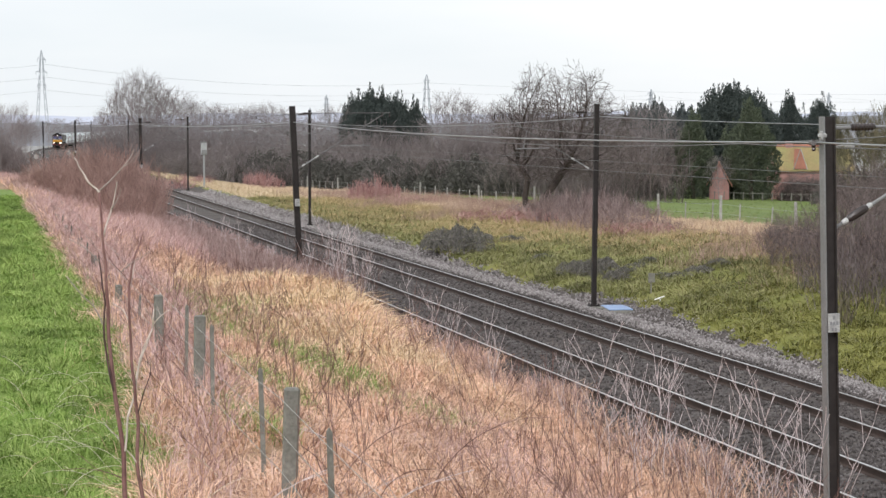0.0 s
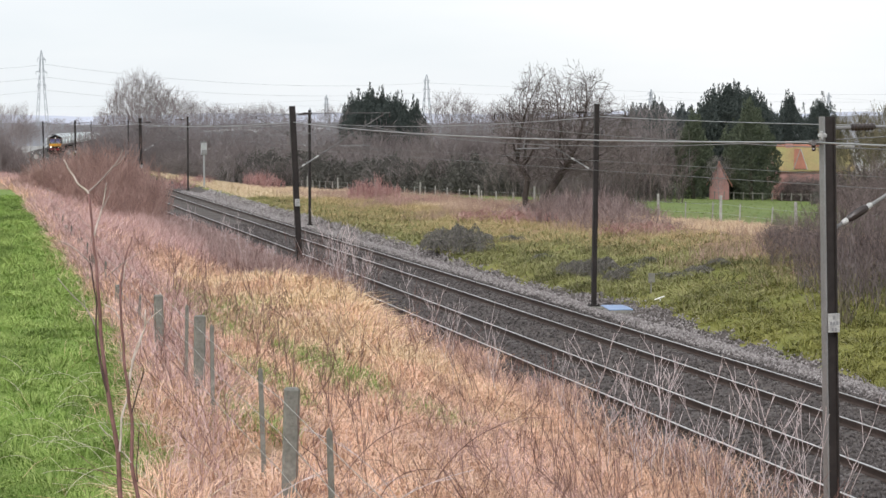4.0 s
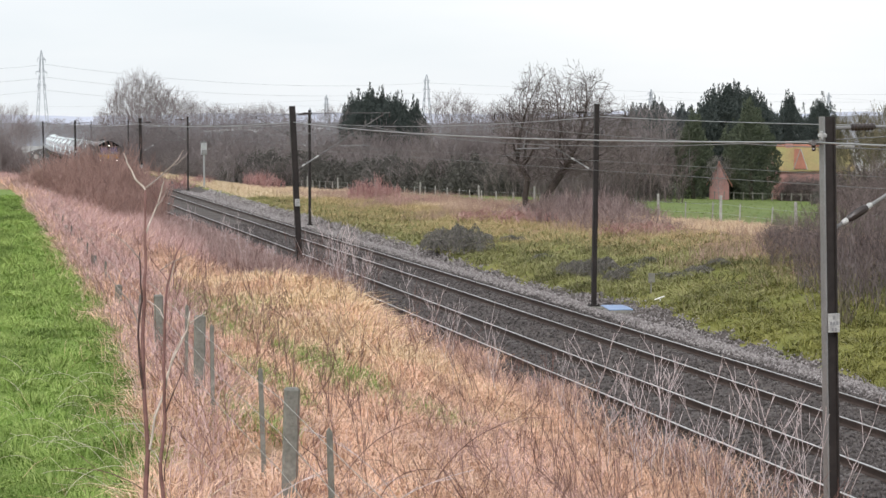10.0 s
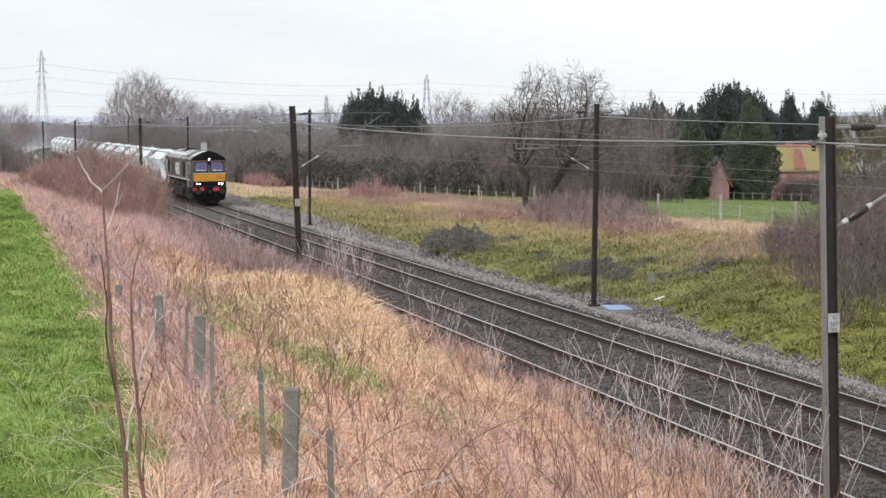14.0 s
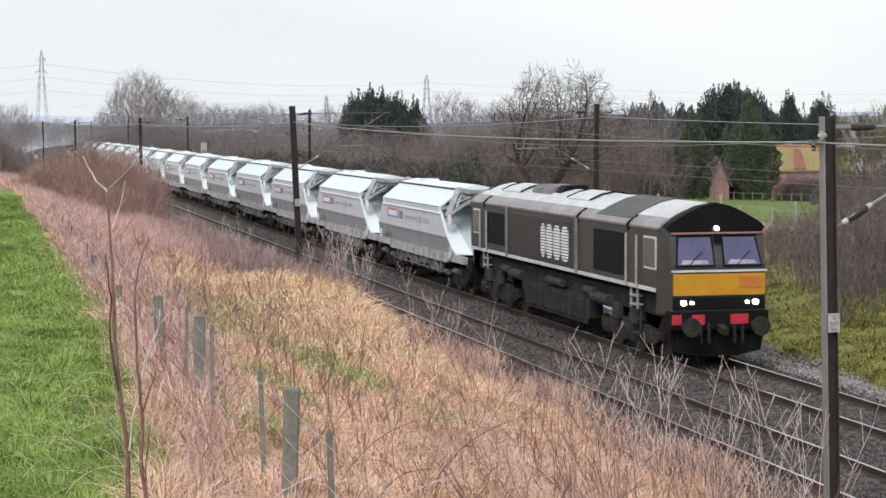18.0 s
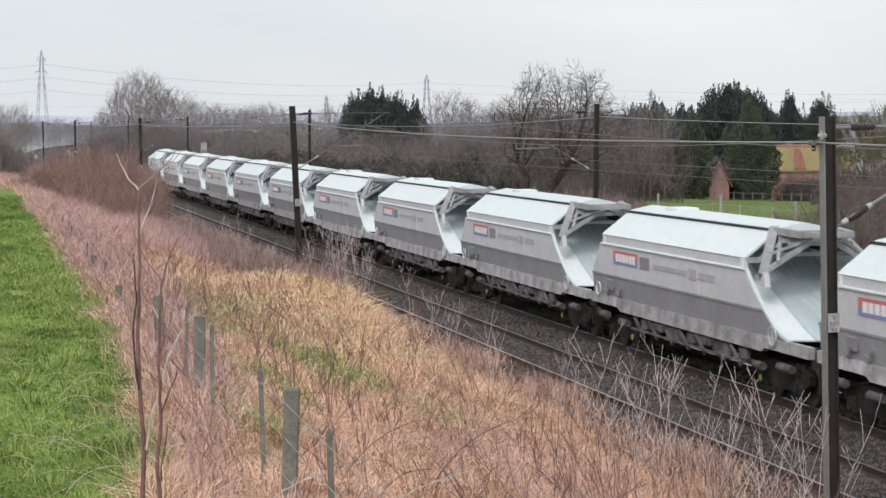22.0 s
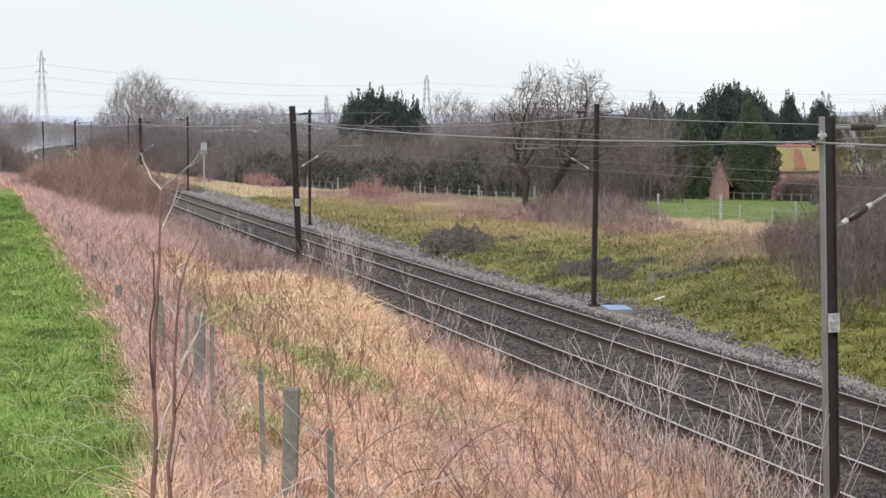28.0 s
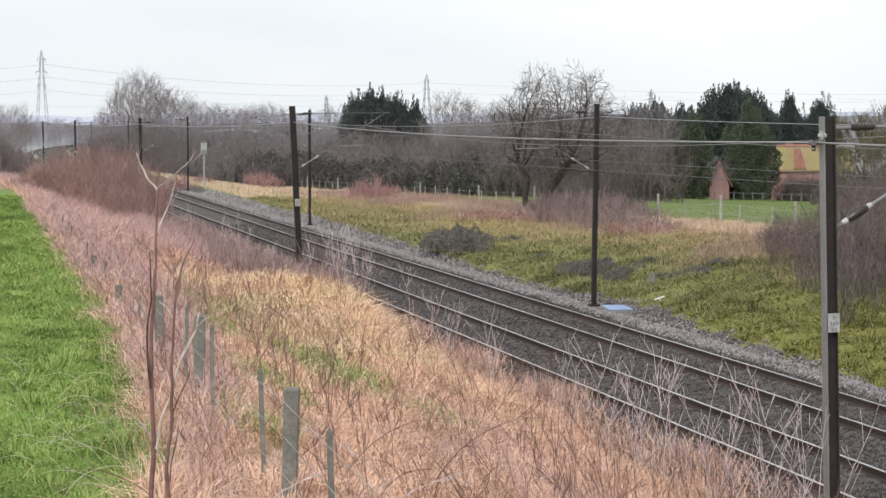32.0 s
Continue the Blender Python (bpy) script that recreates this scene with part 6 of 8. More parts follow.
def distance():
    rng = np.random.default_rng(77)
    # these strips get their paleness from haze put into the material colour
    for name, dist, lo, hi, material, label, amp in (("distant_hills", 4300, 10, 27, M_HILL, "hills on the horizon, faint haze blue put into their colour", 4.0), ("distant_woods", 1900, -8, 6.5, M_HAZEWOOD, "far woods in the plain, haze put into their colour", 2.5), ("far_tree_belt", 900, -8, 3.0, M_HAZEWOOD, "belt of far trees, haze put into its colour", 1.6)):
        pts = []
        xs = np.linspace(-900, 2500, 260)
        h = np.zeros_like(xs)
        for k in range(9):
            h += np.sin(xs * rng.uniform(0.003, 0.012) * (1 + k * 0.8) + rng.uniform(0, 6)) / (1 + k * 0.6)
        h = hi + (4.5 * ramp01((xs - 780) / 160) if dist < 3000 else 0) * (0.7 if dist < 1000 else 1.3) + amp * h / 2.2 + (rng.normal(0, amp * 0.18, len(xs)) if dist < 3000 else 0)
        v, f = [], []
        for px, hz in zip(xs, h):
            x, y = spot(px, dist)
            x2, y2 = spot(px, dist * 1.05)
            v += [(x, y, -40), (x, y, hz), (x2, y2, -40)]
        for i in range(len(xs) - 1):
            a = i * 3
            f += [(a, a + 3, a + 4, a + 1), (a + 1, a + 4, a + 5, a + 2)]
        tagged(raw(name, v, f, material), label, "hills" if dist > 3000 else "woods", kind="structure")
    for px, dist, w, h0, h1 in ((615, 1500, 60, -6, 4.5), (590, 1600, 30, -6, 3.5), (420, 1700, 50, -6, 3.0)):
        x, y = spot(px, dist)
        bm = B()
        prism(bm, [(-w / 2, h0), (w / 2, h0), (w / 2, h1 - 2), (0, h1), (-w / 2, h1 - 2)], "Y", -10, 10)
        ob = part("warehouse", bm, M_SHED, None, "long white industrial shed far off")
        ob.matrix_basis = pose(x, y, 0, 0, 0, -12)
        tagged(ob, "", "warehouse", "far sheds")
    x, y = spot(1184, 420)
    bm = B()
    bar(bm, (0, 0, -6), (0, 0, 5), 0.5, None, 10)
    bar(bm, (0, 0, 5), (0, 0, 8.6), 1.6, None, 12)
    ob = part("water_tower", bm, M_SHED, None, "slim white tower between dark conifers")
    ob.matrix_basis = pose(x, y, 0)
    tagged(ob, "", "tower")


distance()


# ---- near saplings ----
def sapling(seed, h, r=0.012, depth=3, spread=0.42, kids=(2, 3), wig=0.10):
    rng = random.Random(seed)
    segs = []
    grow(rng, (0, 0, -0.05), (rng.gauss(0, 0.06), rng.gauss(0, 0.06), 1), h * 0.40, r, depth, segs, spread, 0.62, kids, 0.16, wig)
    top = max(s[1].z for s in segs)
    k = h / top
    return [(a * k, b * k, ra, rb, d) for a, b, ra, rb, d in segs]


def whip(seed, h):
    """A slim young tree: one upright stem, forked above, with ascending twigs."""
    rng = random.Random(seed)
    segs = []

    def shoot(p, d, length, r0, r1, n, bow):
        pts = [Vector(p)]
        d = Vector(d).normalized()
        for i in range(n):
            d = (d + Vector((rng.gauss(0, bow), rng.gauss(0, bow), 0.10))).normalized()
            a, b = pts[-1], pts[-1] + d * (length / n)
            ra, rb = r0 + (r1 - r0) * i / n, r0 + (r1 - r0) * (i + 1) / n
            segs.append((a, b, ra, rb, 0))
            pts.append(b)
        return pts

    def twigs(pts, lo, count, length, r):
        for _ in range(count):
            i = rng.randint(max(1, int(lo * (len(pts) - 1))), len(pts) - 1)
            az, out = rng.uniform(0, 6.28), rng.uniform(0.45, 0.95)
            t = shoot(pts[i], (math.cos(az) * out, math.sin(az) * out, 1), length * rng.uniform(0.5, 1.2), r, r * 0.55, 3, 0.10)
            if rng.random() < 0.7:
                az += rng.uniform(1, 5)
                shoot(t[rng.randint(1, 2)], (math.cos(az) * 0.7, math.sin(az) * 0.7, 1), length * 0.45, r * 0.7, r * 0.5, 2, 0.1)
    main = shoot((0, 0, -0.05), (rng.gauss(0, 0.08), rng.gauss(0, 0.08), 1), h, 0.0062, 0.0026, 8, 0.13)
    twigs(main, 0.35, 6, h * 0.24, 0.0031)
    if seed % 2:
        az = rng.uniform(0, 6.28)
        fork = shoot(main[rng.randint(3, 5)], (math.cos(az) * 0.45, math.sin(az) * 0.45, 1), h * 0.42, 0.0058, 0.0036, 5, 0.08)
        twigs(fork, 0.3, 4, h * 0.16, 0.004)
    return segs


def saplings():
    pale = [woody("pale_sapling", whip(200 + i, 2.0), pose(0, 0, 0), M_PALETWIG, "thin pale leafless sapling on the near bank", "sapling", None, None, "pale saplings", 0.0036) for i in range(8)]
    sp = []
    rng = random.Random(31)
    for px, yb, n in ((560, 520, 7), (585, 520, 9), (610, 510, 10), (640, 515, 7), (760, 560, 3), (795, 550, 3), (425, 450, 4), (345, 420, 4), (390, 440, 2), (475, 450, 3), (870, 560, 2), (1010, 665, 3), (1070, 680, 3), (1130, 720, 4), (1165, 720, 3), (1210, 720, 2), (1255, 760, 3), (1290, 770, 2), (1370, 830, 3), (1400, 860, 2), (1500, 880, 2), (1345, 820, 2)):
        for k in range(n):
            sp.append((px + rng.uniform(-16, 16), yb))
    for k, (px, yb) in enumerate(sp):
        # stand on the bank's foot, between the grass and the near rail
        t = math.tan(0.2243 + math.atan((px - 784) / 3736.2))
        x = rng.uniform(9.6, 11.4)
        y = x / t
        s = rng.uniform(0.75, 1.25)
        m = pose(x, y, land1(x, y), rng.uniform(-4, 4), rng.uniform(-4, 4), rng.uniform(0, 360)) @ Matrix.Scale(s, 4)
        if k < 8:
            pale[k].matrix_basis = m
        else:
            copy_thing(pale[k % 8], pose(0, 0, 0)).matrix_basis = m
    # thin dark stalks all over the dry grass: the nearest by themselves, the rest joined
    rng = random.Random(32)
    kinds = [tube_arrays(sapling(230 + i, 1.4, 0.0046, 2, 0.30, wig=0.10), 3, least=0.0027) for i in range(7)]
    own = {}
    vs, fs, n = [], [], 0
    for k in range(1080):
        y = 16 + 50 * rng.random() ** 1.5
        x = rng.uniform(2.6, 12.3) if k % 3 else rng.uniform(5.0, 12.3)
        lean = 15 if k % 3 else 40
        m = pose(x, y, land1(x, y), rng.gauss(0, lean), rng.gauss(-9, lean), 0) @ pose(0, 0, 0, 0, 0, rng.uniform(0, 360)) @ Matrix.Scale(rng.uniform(0.45, 1.15), 4)
        v, f = kinds[k % 7]
        if y < 21.5:
            if k % 7 not in own:
                ob = arrays("weed_stalk", v, f, M_STALK)
                own[k % 7] = ob.data
            else:
                ob = new("weed_stalk", own[k % 7])
            tagged(ob, "thin dark red leafless stalk in dry grass", "weed", "nearest weed stalks")
            ob.matrix_basis = m
            continue
        mm = np.array(m)
        vs.append(v @ mm[:3, :3].T + mm[:3, 3])
        fs.append(f + n)
        n += len(v)
    tagged(arrays("weed_stalks", np.concatenate(vs), np.concatenate(fs), M_STALK), "thin dark red leafless stalks standing in dry grass", "weeds", kind="stuff")


saplings()


def stem(bm, pts, r0, r1, sides=6):
    rings = []
    n = len(pts)
    for i, p in enumerate(pts):
        p = Vector(p)
        d = (Vector(pts[min(i + 1, n - 1)]) - Vector(pts[max(i - 1, 0)])).normalized()
        a = d.cross(Vector((0, 1, 0.2))).normalized()
        b = a.cross(d)
        r = r0 + (r1 - r0) * i / (n - 1)
        rings.append([bm.verts.new(p + a * r * math.cos(2 * math.pi * k / sides) + b * r * math.sin(2 * math.pi * k / sides)) for k in range(sides)])
    for u, v in zip(rings, rings[1:]):
        for k in range(sides):
            bm.faces.new((u[k], u[(k + 1) % sides], v[(k + 1) % sides], v[k]))
    bm.faces.new(rings[-1])
    return bm


def sway_plant():
    """The thin leafless shrub close to the eye that bends in the wind; its stems lie in one plane, as (sideways, up)."""
    dist = 4.5
    x, y = spot(267, dist)
    top = empty("wind_blown_shrub", pose(x, y, EYE_Z - 1.3375, 0, 0, -12.85), "thin leafless shrub with reddish stems and silvery twigs", "shrub")
    jit = random.Random(1)

    def grown(name, pts, r0, r1, material, label):
        fine = []
        for a, b in zip(pts, pts[1:]):
            a, b = Vector((a[0], 0, a[1])), Vector((b[0], 0, b[1]))
            fine += [a.lerp(b, i / 3) for i in range(3)]
        fine.append(Vector((pts[-1][0], 0, pts[-1][1])))
        fine = [fine[0]] + [p + Vector((jit.gauss(0, 0.0016), jit.gauss(0, 0.008), 0)) for p in fine[1:-1]] + [fine[-1]]
        fine = [fine[0]] + [(fine[i - 1] + fine[i] * 2 + fine[i + 1]) / 4 for i in range(1, len(fine) - 1)] + [fine[-1]]
        part(name, stem(B(), fine, r0, r1), material, top, label, smooth=True)
    grown("stem", [(-0.055, -0.35), (-0.032, 0.223), (-0.02, 0.541), (-0.014, 0.633), (-0.023, 0.771), (-0.023, 0.891), (-0.018, 0.974), (-0.016, 1.038), (-0.015, 1.095), (-0.014, 1.199)], 0.0064, 0.0021, M_BIRCH, "reddish brown stem")
    grown("stem", [(0.002, -0.35), (0.031, 0.223), (0.02, 0.541), (0.013, 0.613), (0.023, 0.711), (0.025, 0.768), (0.023, 0.837), (0.025, 0.923), (0.031, 1.0), (0.043, 1.038), (0.057, 1.072), (0.067, 1.098)], 0.0052, 0.0012, M_BIRCH, "reddish brown stem")
    grown("stem", [(-0.022, 0.771), (-0.031, 0.837), (-0.032, 0.917), (-0.024, 0.963), (-0.026, 1.015), (-0.028, 1.066)], 0.0026, 0.0014, M_DARKSTEM, "thin dark stem")
    grown("twig", [(-0.014, 1.199), (-0.033, 1.222), (-0.05, 1.249), (-0.059, 1.277)], 0.0023, 0.0012, M_SILVER, "silvery twig")
    grown("twig", [(-0.013, 1.203), (0.025, 1.233), (0.056, 1.265), (0.068, 1.284)], 0.0017, 0.0008, M_DULLTWIG, "pale twig")
    grown("twig", [(0.043, 1.25), (0.057, 1.255), (0.08, 1.281)], 0.001, 0.0006, M_DULLTWIG, "")
    grown("twig", [(-0.014, 1.105), (-0.001, 1.138), (0.012, 1.172), (0.026, 1.218)], 0.002, 0.0012, M_SILVER, "silvery twig")
    grown("twig", [(0.012, 1.169), (0.006, 1.184), (0.002, 1.201)], 0.001, 0.0006, M_BIRCH, "")
    grown("twig", [(0.009, 1.163), (0.025, 1.18), (0.032, 1.204)], 0.001, 0.0006, M_DULLTWIG, "")
    grown("twig", [(-0.027, 1.052), (-0.055, 1.086), (-0.088, 1.106)], 0.0016, 0.001, M_DULLTWIG, "pale twig")
    grown("twig", [(-0.033, 0.918), (-0.049, 0.957), (-0.073, 0.987), (-0.1, 1.027)], 0.0017, 0.0009, M_DULLTWIG, "pale twig")
    grown("twig", [(-0.049, 0.957), (-0.05, 0.974)], 0.001, 0.0006, M_DULLTWIG, "")
    grown("twig", [(-0.019, 0.992), (-0.014, 1.019)], 0.0014, 0.0009, M_SILVER, "")
    grown("twig", [(0.025, 0.921), (0.013, 0.943), (-0.007, 0.961)], 0.0015, 0.001, M_SILVER, "silvery twig")
    grown("twig", [(0.033, 1.003), (0.014, 1.025), (-0.006, 1.055), (-0.016, 1.083)], 0.0011, 0.0006, M_BIRCH, "")
    grown("twig", [(0.015, 1.026), (0.048, 1.048), (0.083, 1.064)], 0.0013, 0.0007, M_DULLTWIG, "")
    grown("twig", [(0.031, 0.992), (0.045, 1.032), (0.049, 1.055)], 0.0012, 0.0007, M_SILVER, "")
    grown("twig", [(-0.01, 0.642), (0.002, 0.716), (0.022, 0.761), (0.031, 0.805), (0.046, 0.848), (0.069, 0.888), (0.076, 0.917), (0.079, 0.94)], 0.0026, 0.0012, M_SILVER, "silvery twig")
    grown("twig", [(0.029, 0.794), (0.038, 0.837), (0.054, 0.868), (0.072, 0.899)], 0.0018, 0.001, M_SILVER, "")
    grown("twig", [(0.075, 0.908), (0.094, 0.927), (0.113, 0.937)], 0.0012, 0.0007, M_SILVER, "")
    grown("twig", [(0.076, 0.917), (0.067, 0.934), (0.06, 0.946)], 0.001, 0.0007, M_DULLTWIG, "")
    grown("twig", [(0.091, 0.925), (0.087, 0.946)], 0.0009, 0.0006, M_DULLTWIG, "")
    grown("twig", [(0.024, 0.719), (0.037, 0.75), (0.051, 0.782), (0.061, 0.807)], 0.0016, 0.0008, M_DARKSTEM, "thin dark twig")
    grown("twig", [(0.057, 0.797), (0.061, 0.82), (0.048, 0.837)], 0.0009, 0.0006, M_DARKSTEM, "")
    grown("twig", [(-0.022, 0.67), (-0.033, 0.685), (-0.047, 0.704)], 0.0015, 0.001, M_SILVER, "")
    grown("twig", [(0.013, 0.614), (0.004, 0.627), (-0.006, 0.643)], 0.0014, 0.0009, M_SILVER, "")
    grown("twig", [(0.021, 0.573), (0.025, 0.636), (0.038, 0.693)], 0.0014, 0.0008, M_DARKSTEM, "")
    return top


SHRUB = sway_plant()


def cane(seed, length, r, droop):
    """One arching cane with a few short side shoots."""
    rng = random.Random(seed)
    p, d = Vector((0, 0, -0.05)), Vector((rng.uniform(0.25, 0.6), 0, 1)).normalized()
    segs, n = [], 9
    for i in range(n):
        d = (d + Vector((droop * 0.16, rng.gauss(0, 0.05), -droop * 0.20 * (0.4 + i / n)))).normalized()
        e = p + d * (length / n)
        segs.append((p, e, r * (1 - 0.6 * i / n), r * (1 - 0.6 * (i + 1) / n), 0))
        if i > 3 and rng.random() < 0.45:
            f = (d + Vector((rng.uniform(-0.3, 0.6), rng.gauss(0, 0.5), rng.uniform(0.1, 0.8)))).normalized()
            segs.append((e, e + f * length * rng.uniform(0.10, 0.22), r * 0.5, r * 0.25, 0))
        p = e
    return segs


def corner_twigs():
    kinds = [woody("dry_weed", cane(260 + i, 1.0, 0.0052, 0.5 + 0.25 * i), pose(0, 0, 0), M_PALESTALK, "thin pale dry stalk at the field's edge", "weed", None, None, "dry weed stalks", 0.0024) for i in range(4)]
    dark = [woody("bramble_cane", cane(270 + i, 1.7, 0.0075, 0.35 + 0.2 * i), pose(0, 0, 0), M_STALK if i % 2 else M_PALETWIG, "arching bare bramble cane over the dry grass", "bramble", None, None, "arching bramble canes", 0.0035) for i in range(4)]
    rng = random.Random(41)
    for k in range(58):
        px, d = rng.uniform(0, 235) if k % 4 else rng.uniform(200, 420), rng.uniform(17, 31)
        x, y = spot(px, d)
        m = pose(x, y, land1(x, y), rng.uniform(-14, 14), 0, rng.choice((rng.uniform(-60, 40), rng.uniform(140, 220)))) @ Matrix.Scale(rng.uniform(0.5, 1.05), 4)
        ob = kinds[k] if k < 4 else copy_thing(kinds[k % 4], pose(0, 0, 0))
        ob.matrix_basis = m
    for k in range(26):
        px, d = rng.uniform(280, 760) if k % 3 else rng.uniform(600, 1250), rng.uniform(16.5, 24)
        x, y = spot(px, d)
        m = pose(x, y, land1(x, y), rng.uniform(-14, 14), 0, rng.choice((rng.uniform(-50, 30), rng.uniform(150, 210)))) @ Matrix.Scale(rng.uniform(0.55, 1.1), 4)
        ob = dark[k] if k < 4 else copy_thing(dark[k % 4], pose(0, 0, 0))
        ob.matrix_basis = m


corner_twigs()


# ---- the train ----
def bogie(parent, yc, base, r, axles, half=1.0, label="oily bogie, its black deepened with shade"):
    bm = B()
    L = base / 2 + 0.5
    box(bm, -half, half, yc - 0.22, yc + 0.22, 0.45, 0.85, 0.03)
    bo = part("bogie", bm, M_UNDER, parent, label)
    for s in (-1, 1):
        bm = B()
        prism(bm, [(yc - L, 0.52), (yc - L + 0.25, 0.42), (yc - 0.5, 0.30), (yc + 0.5, 0.30), (yc + L - 0.25, 0.42), (yc + L, 0.52), (yc + L, 0.70), (yc + 0.6, 0.86), (yc - 0.6, 0.86), (yc - L, 0.70)], "X", s * half - 0.07, s * half + 0.07)
        part("side_frame", bm, M_UNDER, bo)
    for k in range(axles):
        y = yc - base / 2 + base * k / (axles - 1)
        for s in (-1, 1):
            bm = B()
            box(bm, s * half - 0.14, s * half + 0.14, y - 0.16, y + 0.16, r - 0.17, r + 0.17, 0.03)
            disc(bm, (s * (half + 0.15), y, r), 0.11, 0.06, "X", 10)
            part("axle_box", bm, M_UNDER, bo)
            for dy in (-0.3, 0.3):
                bm = B()
                disc(bm, (s * half, y + dy, r + 0.14), 0.09, 0.24, "Z", 8)
                part("spring", bm, M_UNDER, bo)
        bm = B()
        for s in (-1, 1):
            disc(bm, (s * 0.7525, y, r), r, 0.13, "X", 24)
        disc(bm, (0, y, r), 0.08, 1.5, "X", 10)
        part("wheelset", bm, M_TYRE, bo, "steel wheels on an axle")
    return bo


def quad_plate(bm, pts, thick, inward):
    """A plate from a flat outline, given thickness along inward."""
    d = Vector(inward).normalized() * thick
    a = [bm.verts.new(p) for p in pts]
    b = [bm.verts.new(Vector(p) + d) for p in pts]
    n = len(pts)
    bm.faces.new(a)
    bm.faces.new(b[::-1])
    for i in range(n):
        bm.faces.new((a[i], b[i], b[(i + 1) % n], a[(i + 1) % n]))
    bmesh.ops.recalc_face_normals(bm, faces=bm.faces[:])
    return bm


def hopper_wagon():
    """y runs backwards along the train; the lower front corner is at y = -7.35."""
    w = empty("hopper_wagon", pose(0, 0, 0), "dusty white and grey covered bogie hopper wagon", "wagon", "hopper wagons in the train")
    F, R, W = -7.35, 7.35, 1.36
    zs, zd, zw, zt = 1.37, 1.90, 2.90, 3.52
    fw, rw = F + 3.5, R - 0.95          # waist, front and rear

    def front(z):
        return F + 1.05 + (fw - F - 1.05) * min(1.0, max(0.0, (z - zs) / (zw - 0.22 - zs))) ** 0.66

    def rear(z):
        return R - 0.10 - 0.85 * max(0.0, (z - zd) / (zw - zd))
    for s in (-1, 1):
        bm = B()
        quad_plate(bm, [(s * W, rear(zd), zd), (s * W, rear(zw - 0.19), zw - 0.19), (s * W, fw, zw - 0.19)] + [(s * W, front(z), z) for z in (zw - 0.22, 2.52, 2.35, 2.18, 2.04, zd)], 0.05, (-s, 0, 0))
        side = part("side_panel", bm, M_WAGLIGHT, w, "light grey side panel")
        bm = B()
        quad_plate(bm, [(s * (W - 0.05), F + 1.05, zs), (s * (W - 0.05), R - 0.10, zs), (s * W, rear(zd), zd - 0.004), (s * W, front(zd), zd - 0.004), (s * (W - 0.016), front(1.73), 1.73), (s * (W - 0.032), front(1.56), 1.56), (s * (W - 0.042), front(1.45), 1.45)], 0.05, (-s, 0, 0))
        low = part("lower_panel", bm, M_WAGDARK, w, "mid grey lower panel")
        # flange along the sloping front edge
        bm = B()
        rim = [zs, 1.45, 1.56, 1.73, 1.9, 2.1, 2.3, 2.5, zw - 0.2]
        for za, zb in zip(rim, rim[1:]):
            bar(bm, (s * (W - 0.03), front(za) - 0.03, za), (s * (W - 0.03), front(zb) - 0.02, zb), 0.08, 0.06)
        bar(bm, (s * (W - 0.03), fw - 0.02, zw - 0.22), (s * (W - 0.03), fw - 0.02, zw), 0.08, 0.06)
        part("edge_flange", bm, M_WAGWHITE, side, "white edge flange")
        bm = B()
        box(bm, s * W - 0.045, s * W + 0.035, fw - 0.02, rear(zw) + 0.04, zw - 0.235, zw - 0.185, 0.012)
        part("waist_rail", bm, M_WAGWHITE, side, "white rail along the waist")
        bm = B()
        box(bm, s * (W - 0.03) - 0.012, s * (W - 0.03) + 0.012, fw, rear(zw) + 0.01, zw - 0.19, zw + 0.02)
        part("eave_recess", bm, M_WAGLIGHT, side, "grey recess under the eave")
        for yy in (fw + 0.1, rear(zw) - 0.2):
            bm = B()
            box(bm, s * (W - 0.02) - 0.03, s * (W - 0.02) + 0.03, yy, yy + 0.12, zw - 0.18, zw + 0.01, 0.008)
            part("eave_bracket", bm, M_WAGWHITE, side)
        bm = B()
        box(bm, s * W - 0.02, s * W + 0.012, front(zd) - 0.02, rear(zd), zd - 0.03, zd + 0.02)
        part("seam", bm, M_WAGDARK, side)
        # roof slope with its end edges
        bm = B()
        quad_plate(bm, [(s * (W + 0.01), fw, zw + 0.03), (s * (W + 0.01), R - 0.95, zw + 0.03), (s * 0.62, R - 0.95, zt), (s * 0.62, fw, zt)], 0.05, (-s * 0.6, 0, -0.8))
        roof = part("roof_cover", bm, M_WAGWHITE, w, "white sloping roof cover")
        bm = B()
        bar(bm, (s * 0.665, fw - 0.03, zt - 0.012), (s * 0.665, R - 0.93, zt - 0.012), 0.06, 0.05)
        part("hinge", bm, M_INK, roof, "dark hinge line")
        # sole bar
        bm = B()
        prism(bm, [(F - 0.02, 1.12), (F + 2.3, 1.12), (F + 2.5, 1.03), (R - 2.5, 1.03), (R - 2.3, 1.12), (R - 0.05, 1.12), (R - 0.02, zs - 0.01), (F - 0.05, zs - 0.01)], "X", s * 1.30 - 0.07, s * 1.30 + 0.07)
        sole = part("sole_bar", bm, M_SOLE, w, "dusty pale sole bar")
        for t in range(7):
            yy = F + 3.5 + t * 1.12
            bm = B()
            box(bm, s * 1.25 - 0.07, s * 1.25 + 0.07, yy, yy + (0.8 if t % 3 else 0.45), (0.72, 0.62, 0.78)[t % 3], 0.985, 0.03)
            bar(bm, (s * 1.34, yy + 0.2, 0.60), (s * 1.34, yy + 0.85, 0.98), 0.06)
            part("discharge_door", bm, M_GEAR, sole, "dusty discharge door under the sole bar")
        bm = B()
        bar(bm, (s * 1.36, F + 3.4, 0.70), (s * 1.36, R - 3.4, 0.70), 0.05)
        part("discharge_rod", bm, M_GEAR, sole, "dusty discharge gear under the sole bar")
